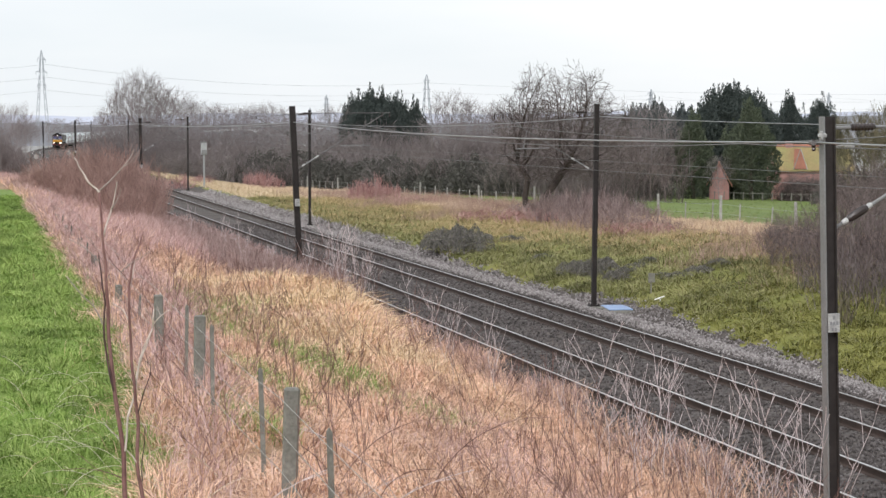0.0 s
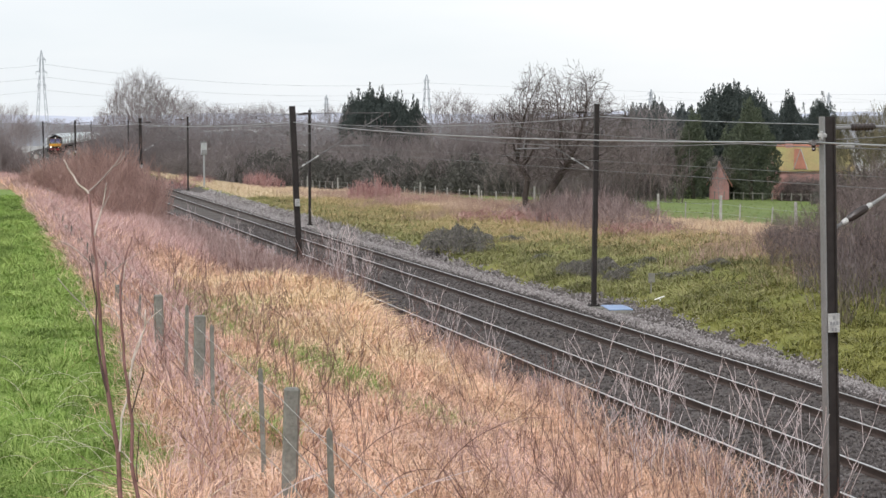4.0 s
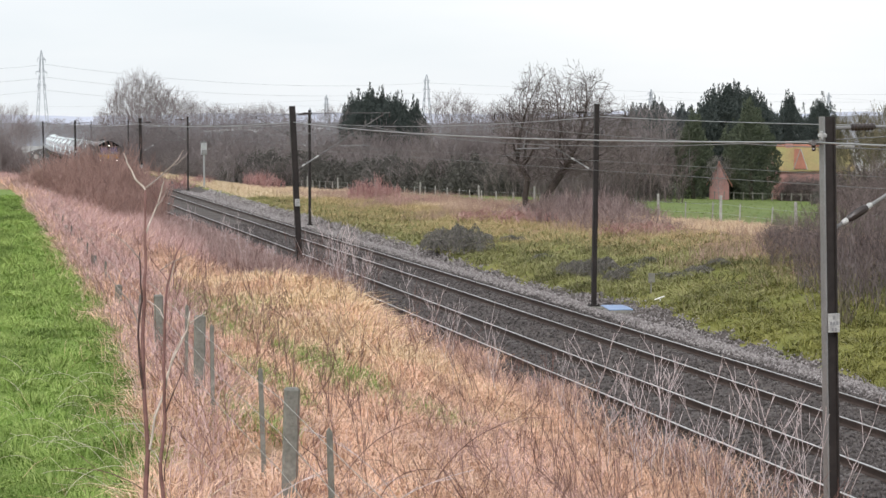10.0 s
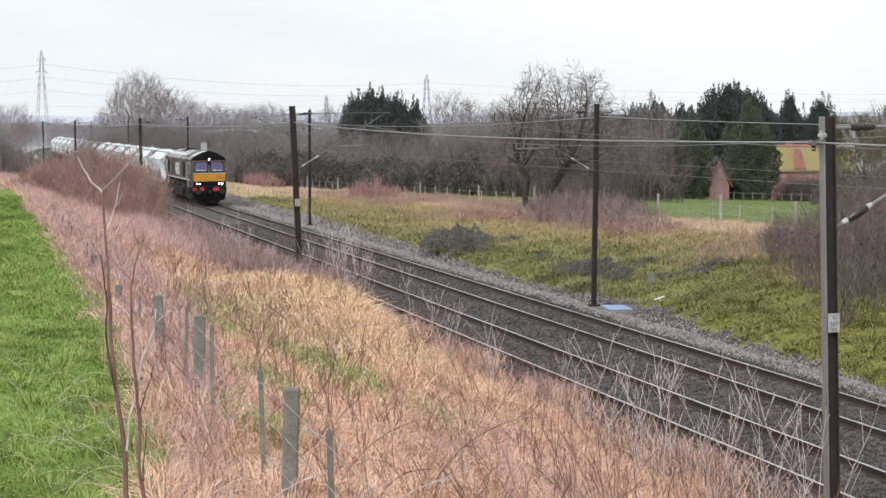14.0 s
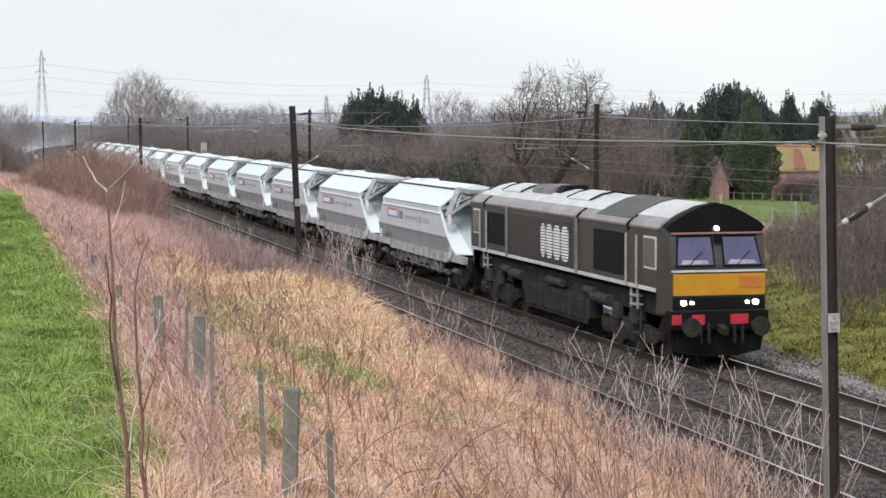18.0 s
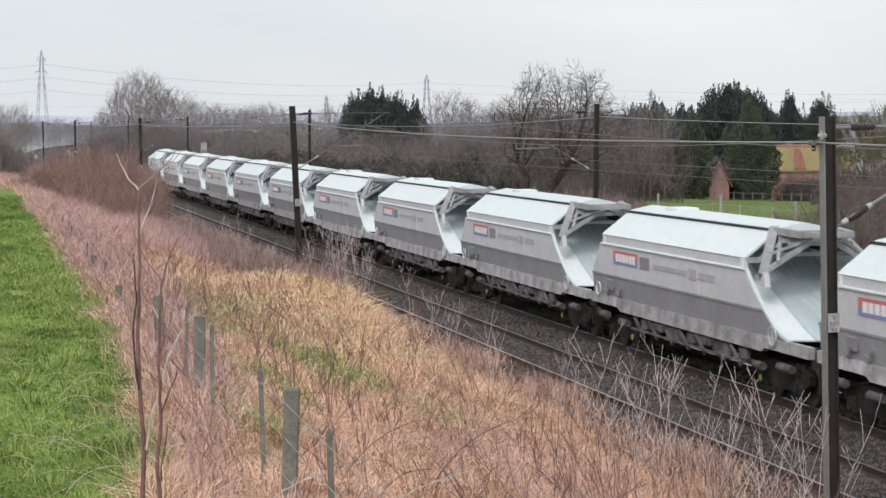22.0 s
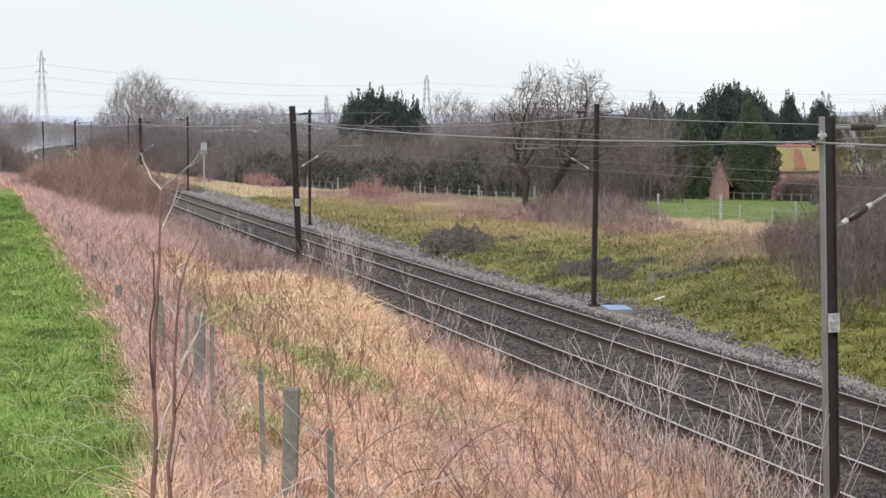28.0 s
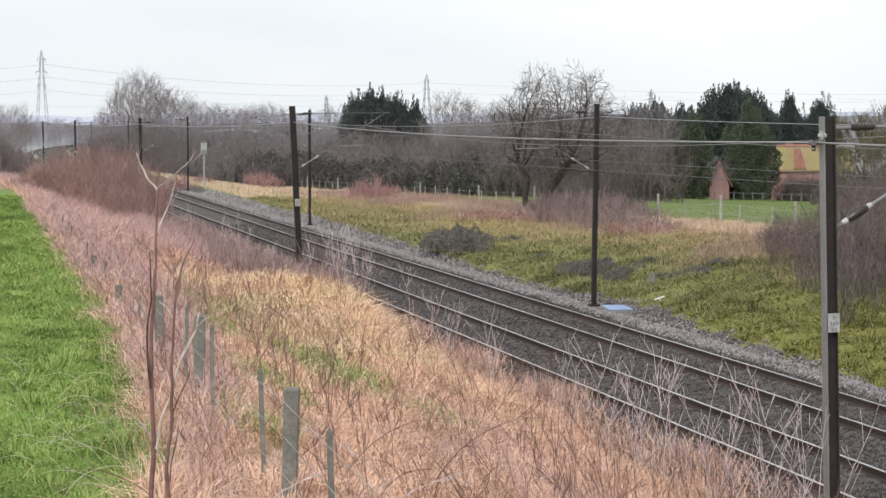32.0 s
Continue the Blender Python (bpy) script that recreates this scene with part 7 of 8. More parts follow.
        for t in range(12):
            yy = F + 0.9 + t * 1.17
            bm = B()
            box(bm, s * 1.365 - 0.02, s * 1.365 + 0.02, yy, yy + 0.09, 1.13, zs - 0.02)
            part("stiffener", bm, M_SOLE, sole)
        for t, (yy, ln, z_) in enumerate(((F + 1.0, 0.7, 0.80), (F + 2.6, 0.45, 0.70), (R - 2.9, 0.6, 0.76), (R - 1.2, 0.5, 0.84))):
            bm = B()
            disc(bm, (s * 1.28, yy + ln / 2, z_), 0.09, ln, "Y", 10)
            part("brake_cylinder", bm, M_GEAR, sole)
        # raking end frame
        bm = B()
        bar(bm, (s * 0.66, fw + 0.05, zt), (s * 1.30, fw - 0.95, zw - 0.32), 0.20, 0.20)
        part("end_brace", bm, M_BRACE, w, "pale grey raking brace")
        bm = B()
        bar(bm, (s * 0.66, fw, zt - 0.02), (s * 0.52, fw - 1.25, zt - 0.06), 0.16, 0.14)
        part("top_beam", bm, M_BRACE, w)
        bm = B()
        bar(bm, (s * 0.52, fw - 1.25, zt - 0.08), (-s * 0.40, fw - 0.1, zt - 0.10), 0.13, 0.08)
        bar(bm, (s * 1.25, fw - 0.88, zw - 0.22), (s * 0.10, fw - 1.0, zt - 0.10), 0.13, 0.10)
        bar(bm, (s * 1.30, fw - 0.1, zw - 0.02), (s * 1.10, fw - 0.62, zw + 0.02), 0.12, 0.12)
        part("cross_brace", bm, M_BRACE, w)
        bm = B()
        bar(bm, (s * 0.60, fw - 0.15, zt - 0.12), (s * 1.02, fw - 1.05, zw + 0.02), 0.07, 0.05)
        bar(bm, (s * 1.05, fw - 0.55, zw + 0.12), (s * 0.30, fw - 1.18, zt - 0.14), 0.08, 0.06)
        bar(bm, (s * 1.16, fw - 0.30, zw + 0.02), (s * 0.50, fw - 0.45, zt - 0.10), 0.07, 0.06)
        part("lattice_bar", bm, M_BRACE, w)
        bm = B()
        prism(bm, [(fw - 1.16, zw - 0.52), (fw - 0.86, zw - 0.52), (fw - 0.80, zw - 0.22), (fw - 1.04, zw - 0.22)], "X", min(s * 1.22, s * 1.34), max(s * 1.22, s * 1.34))
        part("brace_foot", bm, M_WAGLIGHT, w, "bolted foot of the raking brace")
        bm = B()
        box(bm, s * W - 0.03, s * W + 0.03, R - 1.9, R - 1.45, zs + 0.14, zs + 0.42, 0.02)
        part("hatch", bm, M_GREYINK, low, "dark access hatch")
        bm = B()
        for t in range(16):
            a, b = 2 * math.pi * t / 16, 2 * math.pi * (t + 1) / 16
            bar(bm, (s * 1.42, F + 1.75 + 0.2 * math.cos(a), 1.42 + 0.2 * math.sin(a)), (s * 1.42, F + 1.75 + 0.2 * math.cos(b), 1.42 + 0.2 * math.sin(b)), 0.035)
        bar(bm, (s * 1.42, F + 1.75, 1.22), (s * 1.42, F + 1.75, 1.62), 0.03)
        part("brake_wheel", bm, M_WAGLIGHT, sole, "grey brake wheel")
        # rear brake wheel and hooks
        bm = B()
        for t in range(14):
            a, b = 2 * math.pi * t / 14, 2 * math.pi * (t + 1) / 14
            bar(bm, (s * 1.40, R - 0.75 + 0.17 * math.cos(a), 1.50 + 0.17 * math.sin(a)), (s * 1.40, R - 0.75 + 0.17 * math.cos(b), 1.50 + 0.17 * math.sin(b)), 0.035)
        part("brake_wheel", bm, M_WAGWHITE, sole, "pale brake wheel")
        for yy in (R - 1.35, R - 2.3):
            bm = B()
            bar(bm, (s * 1.39, yy, 1.50), (s * 1.41, yy - 0.25, 1.42), 0.05)
            bar(bm, (s * 1.41, yy - 0.25, 1.42), (s * 1.39, yy - 0.32, 1.62), 0.045)
            part("hook", bm, M_GREYINK, low, "dark hook on the lower panel")
        # emblem: red and blue board with white blocks, grey square, small lettering bars
        e = R - 1.95
        x0, x1 = s * (W + 0.004), s * (W + 0.016)
        bm = B()
        box(bm, min(x0, x1), max(x0, x1), e - 1.95, e, 2.36, 2.56)
        em = part("emblem_board", bm, M_RED, side, "red and blue emblem board")
        bm = B()
        box(bm, min(x0, x1), max(x0, x1), e - 1.95, e, 2.22, 2.356)
        part("emblem_lower_half", bm, M_BLUE, em)
        xa, xb = s * (W + 0.017), s * (W + 0.022)
        for t in range(6):
            bm = B()
            yy = e - 1.78 + t * 0.27
            box(bm, min(xa, xb), max(xa, xb), yy, yy + 0.215, 2.29, 2.49)
            part("emblem_block", bm, M_WHITEINK, em)
        bm = B()
        box(bm, min(x0, x1), max(x0, x1), e - 2.85, e - 2.15, 2.22, 2.52)
        part("grey_badge", bm, M_GREYINK, side)
        bm = B()
        for ya, yb, za, zb in ((e - 5.6, e - 3.2, 2.29, 2.40), (e - 6.2, e - 5.75, 2.22, 2.46), (e - 7.4, e - 6.4, 2.26, 2.42)):
            bm = B()
            box(bm, min(x0, x1), max(x0, x1), ya, yb, za, zb)
            part("lettering_bar", bm, M_BARINK, side)
        bm = B()
        box(bm, min(s * W, s * (W + 0.02)), max(s * W, s * (W + 0.02)), -1.0, -0.95, zd, zw - 0.1)
        part("rib", bm, M_WAGLIGHT, side)
    bm = B()
    prism(bm, [(-0.62, zt - 0.05), (0.62, zt - 0.05), (0.58, zt + 0.03), (0, zt + 0.15), (-0.58, zt + 0.03)], "Y", fw, R - 0.95)
    top = part("roof_top", bm, M_WAGWHITE, w, "white roof ridge")
    for yy in (fw + 7.9,):
        bm = B()
        box(bm, -0.30, 0.30, yy - 0.45, yy + 0.45, zt + 0.04, zt + 0.175, 0.02)
        part("roof_hatch", bm, M_WAGWHITE, top)
    # concave front chute between the side panels
    bm = B()
    curve = [(F + 0.98, zs + 0.02), (F + 1.45, zs + 0.16), (F + 2.0, zs + 0.36), (F + 2.7, zs + 0.62), (F + 3.5, zs + 0.92), (F + 4.5, zs + 1.31), (F + 5.1, zw + 0.1), (F + 5.2, zt - 0.1)]

    inner = W - 0.56

    def strip(name, pairs, material, label):
        bm = B()
        rows = [[bm.verts.new(p) for p in pr] for pr in pairs]
        for (a_, b_), (c_, d_) in zip(rows, rows[1:]):
            bm.faces.new((a_, b_, d_, c_))
        bmesh.ops.recalc_face_normals(bm, faces=bm.faces[:])
        bmesh.ops.solidify(bm, geom=bm.faces[:], thickness=0.03)
        return part(name, bm, material, w, label)
    narrow = [min(inner, 0.62 + (zt - z) * 0.9) if z > zw else inner for y_, z in curve]
    strip("end_chute", [((-h_, y_, z), (h_, y_, z)) for h_, (y_, z) in zip(narrow, curve)], M_CHUTE, "worn bluish sloping end plate, overhang shade in its colour")
    for s in (-1, 1):
        pairs = []
        for y_, z in curve[:7]:
            zz = min(z, zw - 0.02)
            pairs.append(((s * (W - 0.055), front(zz) + 0.03, zz), (s * inner, y_, z)))
        strip("chute_wing", pairs, M_WING, "bright angled chute wing")
    bm = B()
    quad_plate(bm, [(-W + 0.055, R - 0.11, zs), (W - 0.055, R - 0.11, zs), (W - 0.055, rear(zd), zd), (W - 0.055, rear(zw), zw), (0.62, R - 0.955, zt), (-0.62, R - 0.955, zt), (-W + 0.055, rear(zw), zw), (-W + 0.055, rear(zd), zd)][:2] + [(W - 0.055, rear(zd), zd), (-W + 0.055, rear(zd), zd)], 0.04, (0, -1, 0))
    quad_plate(bm, [(-W + 0.055, rear(zd), zd), (W - 0.055, rear(zd), zd), (W - 0.055, rear(zw), zw), (0.62, R - 0.99, zt), (-0.62, R - 0.99, zt), (-W + 0.055, rear(zw), zw)], 0.04, (0, -1, 0))
    part("rear_plate", bm, M_WAGLIGHT, w)
    bm = B()
    bar(bm, (-0.9, fw - 0.2, zw + 0.10), (0.9, fw - 0.2, zw + 0.10), 0.09)
    bar(bm, (-0.55, fw - 1.25, zt - 0.06), (0.55, fw - 1.25, zt - 0.06), 0.11)
    bar(bm, (-0.66, fw - 0.5, zt - 0.04), (0.66, fw - 0.5, zt - 0.04), 0.08)
    part("frame_beam", bm, M_BRACE, w)
    for k in range(3):
        bm = B()
        bar(bm, (-0.72, fw - 0.32 - 0.28 * k, zt - 0.16 - 0.05 * k), (0.72, fw - 0.32 - 0.28 * k, zt - 0.16 - 0.05 * k), 0.05, 0.09)
        part("grating_bar", bm, M_BRACE, w)
    # plate added under the open end frame to cast shade on the chute
    bm = B()
    quad_plate(bm, [(-0.6, fw - 0.75, zt - 0.12), (0.6, fw - 0.75, zt - 0.12), (0.6, fw + 0.1, zt - 0.06), (-0.6, fw + 0.1, zt - 0.06)], 0.03, (0, 0, -1))
    part("end_hood", bm, M_WAGDARK, w, "grey plate added to shade the chute")
    bm = B()
    box(bm, -0.45, 0.45, F + 0.2, R - 0.2, 0.85, 1.30, 0.03)
    for s in (-1, 1):
        prism(bm, [(-1.25, 0.95), (1.25, 0.95), (1.25, 1.34), (-1.25, 1.34)], "Y", s * 7.3 - 0.06, s * 7.3 + 0.06)
    for yy in (-2.6, 0.0, 2.6):
        prism(bm, [(-1.1, 1.3), (1.1, 1.3), (0.5, 0.55), (-0.5, 0.55)], "Y", yy - 0.9, yy + 0.9)
    part("underframe", bm, M_UNDER, w, "dark underframe and discharge doors")
    for s in (-1, 1):
        for sx in (-1, 1):
            bm = B()
            bar(bm, (sx * 0.87, s * 7.32, 1.06), (sx * 0.87, s * 7.50, 1.06), 0.18, None, 10)
            disc(bm, (sx * 0.87, s * 7.52, 1.06), 0.2, 0.05, "Y", 14)
            part("buffer", bm, M_UNDER, w)
        bm = B()
        bar(bm, (0, s * 7.3, 0.9), (0, s * 7.6, 0.86), 0.14)
        part("coupling", bm, M_UNDER, w)
        bo = bogie(w, s * 5.3, 1.85, 0.42, 2, 1.0)
        for sx in (-1, 1):
            bm = B()
            disc(bm, (sx * 1.19, s * 5.3 - 0.925 * s, 0.42), 0.075, 0.02, "X", 10)
            part("axle_cap", bm, M_AXLE, bo, "faded yellow axle cap")
        bm = B()
        for dx in (-0.15, 0.15):
            bar(bm, (-1.38, s * 7.0 + dx, 0.5), (-1.38, s * 7.0 + dx, 1.0), 0.03)
        bar(bm, (-1.38, s * 7.0 - 0.15, 0.55), (-1.38, s * 7.0 + 0.15, 0.55), 0.03)
        part("step", bm, M_UNDER, w)
    return w


def locomotive():
    """y runs backwards; the cab front is at y = -10.05."""
    q = empty("locomotive", pose(0, 0, 0), "dark grey-green diesel locomotive with a yellow warning panel", "locomotive")
    F, R, W = -10.05, 10.0, 1.32
    sole, cant = 1.72, 3.28
    roofline = [(-W, cant), (-1.20, 3.40), (-0.80, 3.62), (-0.38, 3.80), (0, 3.88), (0.38, 3.80), (0.80, 3.62), (1.20, 3.40), (W, cant)]
    bm = B()
    prism(bm, [(-W, sole), (-W, cant), (W, cant), (W, sole)], "Y", F + 0.75, R - 0.35)
    part("body", bm, M_LOCO, q, "dark olive grey body side")
    bm = B()
    prism(bm, roofline, "Y", F + 0.75, R - 0.35)
    roof = part("roof", bm, M_LOCOROOF, q, "dusty pale grey roof")

    def cab(sgn, end, name):
        # a raked, slightly tapered cab end with an arched brow
        bm = B()
        k = 1 if sgn < 0 else -1
        y0 = end + k * 0.75
        secs = [(y0, W, cant, 3.88), (end + k * 0.28, 1.21, 3.24, 3.80)]
        prof = []
        for y, wd, cz, top in secs:
            prof.append([bm.verts.new((x * wd / W, y, cz + (z - cant) * (top - cz) / (3.88 - cant))) for x, z in roofline])
        low = [[bm.verts.new((-wd, y, 1.23)), bm.verts.new((wd, y, 1.23))] for y, wd, cz, top in secs]
        nose = [bm.verts.new((-1.18, end, 2.42)), bm.verts.new((1.18, end, 2.42)), bm.verts.new((1.18, end + k * 0.02, 1.23)), bm.verts.new((-1.18, end + k * 0.02, 1.23))]
        a, b = prof
        for i in range(len(a) - 1):
            bm.faces.new((a[i], a[i + 1], b[i + 1], b[i]))
        bm.faces.new((a[0], b[0], low[1][0], low[0][0]))
        bm.faces.new((a[-1], low[0][1], low[1][1], b[-1]))
        bm.faces.new(b)
        bm.faces.new((b[0], b[-1], nose[1], nose[0]))
        bm.faces.new((nose[0], nose[1], nose[2], nose[3]))
        bm.faces.new((b[0], nose[0], nose[3], low[1][0]))
        bm.faces.new((b[-1], low[1][1], nose[2], nose[1]))
        bm.faces.new((low[1][0], nose[3], nose[2], low[1][1]))
        bmesh.ops.recalc_face_normals(bm, faces=bm.faces[:])
        c = part(name, bm, M_LOCO, q, "dark cab end")
        bm = B()
        prism(bm, [(x * 0.945, z + 0.02) for x, z in roofline] + [(1.15, 3.20), (-1.15, 3.20)], "Y", min(end + k * 0.22, end + k * 0.6), max(end + k * 0.22, end + k * 0.6))
        part("brow", bm, M_LOCOBLACK, c, "black arched brow over the windscreens")
        # windscreens lie on the raked face
        def face(x, z, out=0.02):
            t = (z - 2.42) / (3.24 - 2.42)
            return (x, end + k * (0.28 * t) - k * out, z)
        for xa, xb in ((-1.05, -0.15), (0.15, 1.05)):
            bm = B()
            quad_plate(bm, [face(xa, 2.42), face(xb, 2.42), face(xb - (0.10 if xb > 0.5 else 0), 3.07), face(xa + (0.10 if xa < -0.5 else 0), 3.07)], 0.02, (0, k, 0))
            part("windscreen", bm, M_GLASS, c, "bluish tinted windscreen")
            bm = B()
            pts_ = [face(xa - 0.05, 2.37, 0.008), face(xb + 0.05, 2.37, 0.008), face(xb + 0.05 - (0.10 if xb > 0.5 else 0), 3.12, 0.008), face(xa - 0.05 + (0.10 if xa < -0.5 else 0), 3.12, 0.008)]
            quad_plate(bm, pts_, 0.012, (0, k, 0))
            part("windscreen_seal", bm, M_LOCOBLACK, c, "black rubber windscreen seal")
            bm = B()
            bar(bm, face(xa + 0.3, 2.43, 0.04), face(xb - 0.25, 2.74, 0.04), 0.014)
            part("wiper", bm, M_LOCOBLACK, c)
        bm = B()
        box(bm, -1.16, 1.16, end - 0.03 if k > 0 else end - 0.0, end + 0.0 if k > 0 else end + 0.03, 1.69, 2.21, 0.008)
        part("warning_panel", bm, M_YELLOW, c, "bright yellow warning panel")
        bm = B()
        box(bm, 0.50, 1.08, end - 0.045 if k > 0 else end + 0.03, end - 0.031 if k > 0 else end + 0.045, 1.86, 2.16, 0.004)
        part("rusty_patch", bm, M_ORANGEPATCH, c, "rusty orange patch on the yellow panel")
        bm = B()
        bar(bm, (-1.14, end + k * 0.20, 3.17), (1.14, end + k * 0.20, 3.17), 0.04, 0.04)
        part("red_band", bm, M_STRIPE, c, "faded red band under the brow")
        for xa, xb in ((-0.96, -0.25), (0.23, 0.95)):
            bm = B()
            quad_plate(bm, [face(xa, 2.44, 0.024), face(xb, 2.44, 0.024), face(xb - 0.05, 2.53, 0.024), face(xa + 0.05, 2.54, 0.024)], 0.006, (0, k, 0))
            part("dashboard", bm, M_DASH, c, "pale dashboard behind the windscreen")
        bm = B()
        box(bm, -1.19, 1.19, end - 0.04, end + 0.04, 2.25, 2.30)
        part("waist_band", bm, M_LOCOROOF, c, "pale band under the windscreens")
        bm = B()
        box(bm, -1.16, 1.16, end - 0.02, end + 0.06, 1.36, 1.65, 0.01)
        part("lamp_panel", bm, M_LOCOBLACK, c)
        for sx in (-1, 1):
            bm = B()
            disc(bm, (sx * 0.91, end - k * 0.05, 1.52), 0.066, 0.05, "Y", 14)
            part("headlight", bm, M_LAMP if k > 0 else M_PLATE, c, "lit headlight" if k > 0 else "headlight")
            bm = B()
            disc(bm, (sx * 0.70, end - k * 0.05, 1.52), 0.045, 0.05, "Y", 12)
            part("marker_light", bm, M_LAMP if k > 0 else M_PLATE, c)
        bm = B()
        disc(bm, (0, end + k * 0.18, 3.28), 0.055, 0.06, "Y", 14)
        part("top_light", bm, M_LAMP if k > 0 else M_PLATE, c)
        bm = B()
        box(bm, -0.10, 0.10, end + k * 0.1 - 0.06, end + k * 0.1 + 0.06, 2.95, 3.16, 0.02)
        part("horn_box", bm, M_LOCOBLACK, c)
        bm = B()
        box(bm, -1.23, 1.23, end - 0.10, end + 0.5, 0.86, 1.32, 0.02)
        beam = part("buffer_beam", bm, M_LOCOBLACK, q, "black buffer beam")
        for x0, x1 in ((-1.22, -0.98), (-0.72, -0.40), (0.25, 0.70)):
            bm = B()
            box(bm, x0, x1, end - k * 0.12 - 0.015, end - k * 0.12 + 0.015, 1.00, 1.24, 0.01)
            part("red_panel", bm, M_BEAMRED, beam, "red painted panel")
        for sx in (-1, 1):
            bm = B()
            bar(bm, (sx * 0.87, end, 0.98), (sx * 0.87, end - k * 0.5, 0.98), 0.22, None, 12)
            disc(bm, (sx * 0.87, end - k * 0.52, 0.98), 0.23, 0.05, "Y", 16)
            part("buffer", bm, M_UNDER, beam)
        bm = B()
        prism(bm, [(-1.2, 0.9), (1.2, 0.9), (1.1, 0.35), (0.5, 0.22), (-0.5, 0.22), (-1.1, 0.35)], "Y", min(end + k * 0.1, end + k * 0.2), max(end + k * 0.1, end + k * 0.2))
        part("snow_plough", bm, M_LOCOBLACK, q, "black plough plate")
        bm = B()
        bar(bm, (0, end, 0.95), (0, end - k * 0.45, 0.85), 0.16)
        for xx in (-0.5, -0.3, 0.35, 0.55):
            bar(bm, (xx, end - k * 0.1, 1.05), (xx, end - k * 0.15, 0.55), 0.05)
        part("hose", bm, M_UNDER, beam)

    cab(-1, F, "front_cab")
    cab(1, R, "rear_cab")

    def panel(name, s, y0, y1, z0, z1, material, label="", out=0.02, parent=q):
        bm = B()
        x0, x1 = s * (W - 0.01), s * (W + out)
        box(bm, min(x0, x1), max(x0, x1), y0, y1, z0, z1, 0.006)
        return part(name, bm, material, parent, label)
    for s in (-1, 1):
        panel("sole_stripe", s, F + 0.8, R - 0.4, sole, sole + 0.10, M_LOCOROOF, "pale stripe along the sole")
        panel("cant_stripe", s, F + 0.6, R - 0.5, cant - 0.05, cant - 0.015, M_CANTSTRIPE, "thin orange-red stripe under the roof")
        panel("radiator_grille", s, F + 3.2, F + 5.9, 1.96, 3.04, M_LOCOBLACK, "black radiator grille")
        panel("rear_grille", s, R - 5.1, R - 2.35, 2.04, 3.02, M_LOCOBLACK, "black air intake grille")
        # ribbed middle section
        y0, y1 = F + 8.0, R - 5.2
        backing = panel("ribbed_side", s, y0, y1, 1.86, 3.12, M_LOCO, "ribbed body side", 0.008)
        for k in range(15):
            bm = B()
            z = 1.91 + k * 0.082
            x0, x1 = s * (W + 0.004), s * (W + 0.035)
            box(bm, min(x0, x1), max(x0, x1), y0, y1, z, z + 0.035)
            part("rib", bm, M_LOCO, backing)
        # plain white emblem: four solid rounded blocks
        base = y0 + 0.2
        xa, xb = s * (W + 0.03), s * (W + 0.05)
        for a, b in ((0.0, 0.70), (0.82, 1.50), (1.62, 2.26), (2.36, 2.84)):
            for k in range(1, 13):
                z = 1.91 + k * 0.082
                c = 0.14 if k in (1, 12) else 0.05 if k in (2, 11) else 0.0
                xa, xb = s * (W + 0.02), s * (W + 0.042)
                bm = B()
                box(bm, min(xa, xb), max(xa, xb), base + a + c, base + b - c, z - 0.006, z + 0.046)
                part("emblem_bar", bm, M_WHITEINK, backing, "white painted louvre of the emblem")
        for y in (F + 2.55, R - 2.2):
            bm = B()
            x0, x1 = s * (W - 0.005), s * (W + 0.012)
            box(bm, min(x0, x1), max(x0, x1), y - 0.33, y + 0.33, 1.80, 3.18, 0.01)
            d = part("cab_door", bm, M_LOCO, q, "cab door")
            for dy in (-0.42, 0.42):
                bm = B()
                bar(bm, (s * (W + 0.06), y + dy, 1.75), (s * (W + 0.06), y + dy, 3.05), 0.06, None, 6)
                part("handrail", bm, M_PALERAIL, d, "pale handrail")
            bm = B()
            for zz in (1.28, 1.5):
                box(bm, s * (W - 0.08) - 0.1, s * (W - 0.08) + 0.1, y - 0.24, y + 0.24, zz, zz + 0.04)
            for dy in (-0.26, 0.26):
                bar(bm, (s * (W - 0.03), y + dy, 1.2), (s * (W - 0.03), y + dy, sole), 0.045)
            ladder = part("steps", bm, M_BRACE, q, "pale grey cab steps")
            bm = B()
            for zz in (0.55, 0.9):
                box(bm, s * (W - 0.12) - 0.08, s * (W - 0.12) + 0.08, y - 0.28, y + 0.28, zz, zz + 0.05)
            for dy in (-0.3, 0.3):
                bar(bm, (s * (W - 0.1), y + dy, 0.5), (s * (W - 0.1), y + dy, 1.25), 0.05)
            part("lower_steps", bm, M_STEP, ladder, "dirty lower steps")
        for y in (F + 1.25, R - 1.15):
            fr = panel("side_window", s, y - 0.50, y + 0.46, 2.26, 3.06, M_LOCOROOF, "side window in a pale frame", 0.015)
            panel("pane", s, y - 0.42, y + 0.42, 2.31, 3.01, M_SIDEPANE, "", 0.022, fr)
        for y in (F + 7.4, R - 5.15):
            bm = B()
            bar(bm, (s * (W + 0.05), y, 1.75), (s * (W + 0.05), y, 3.25), 0.07)
            part("pipe", bm, M_MASTPALE, q)
        bm = B()
        prism(bm, [(-3.4, 0.42), (2.9, 0.42), (3.1, 0.6), (3.1, 1.15), (-3.6, 1.15), (-3.6, 0.6)], "X", min(s * 0.9, s * 1.28), max(s * 0.9, s * 1.28))
        tank = part("fuel_tank", bm, M_UNDER, q, "dark fuel tank")
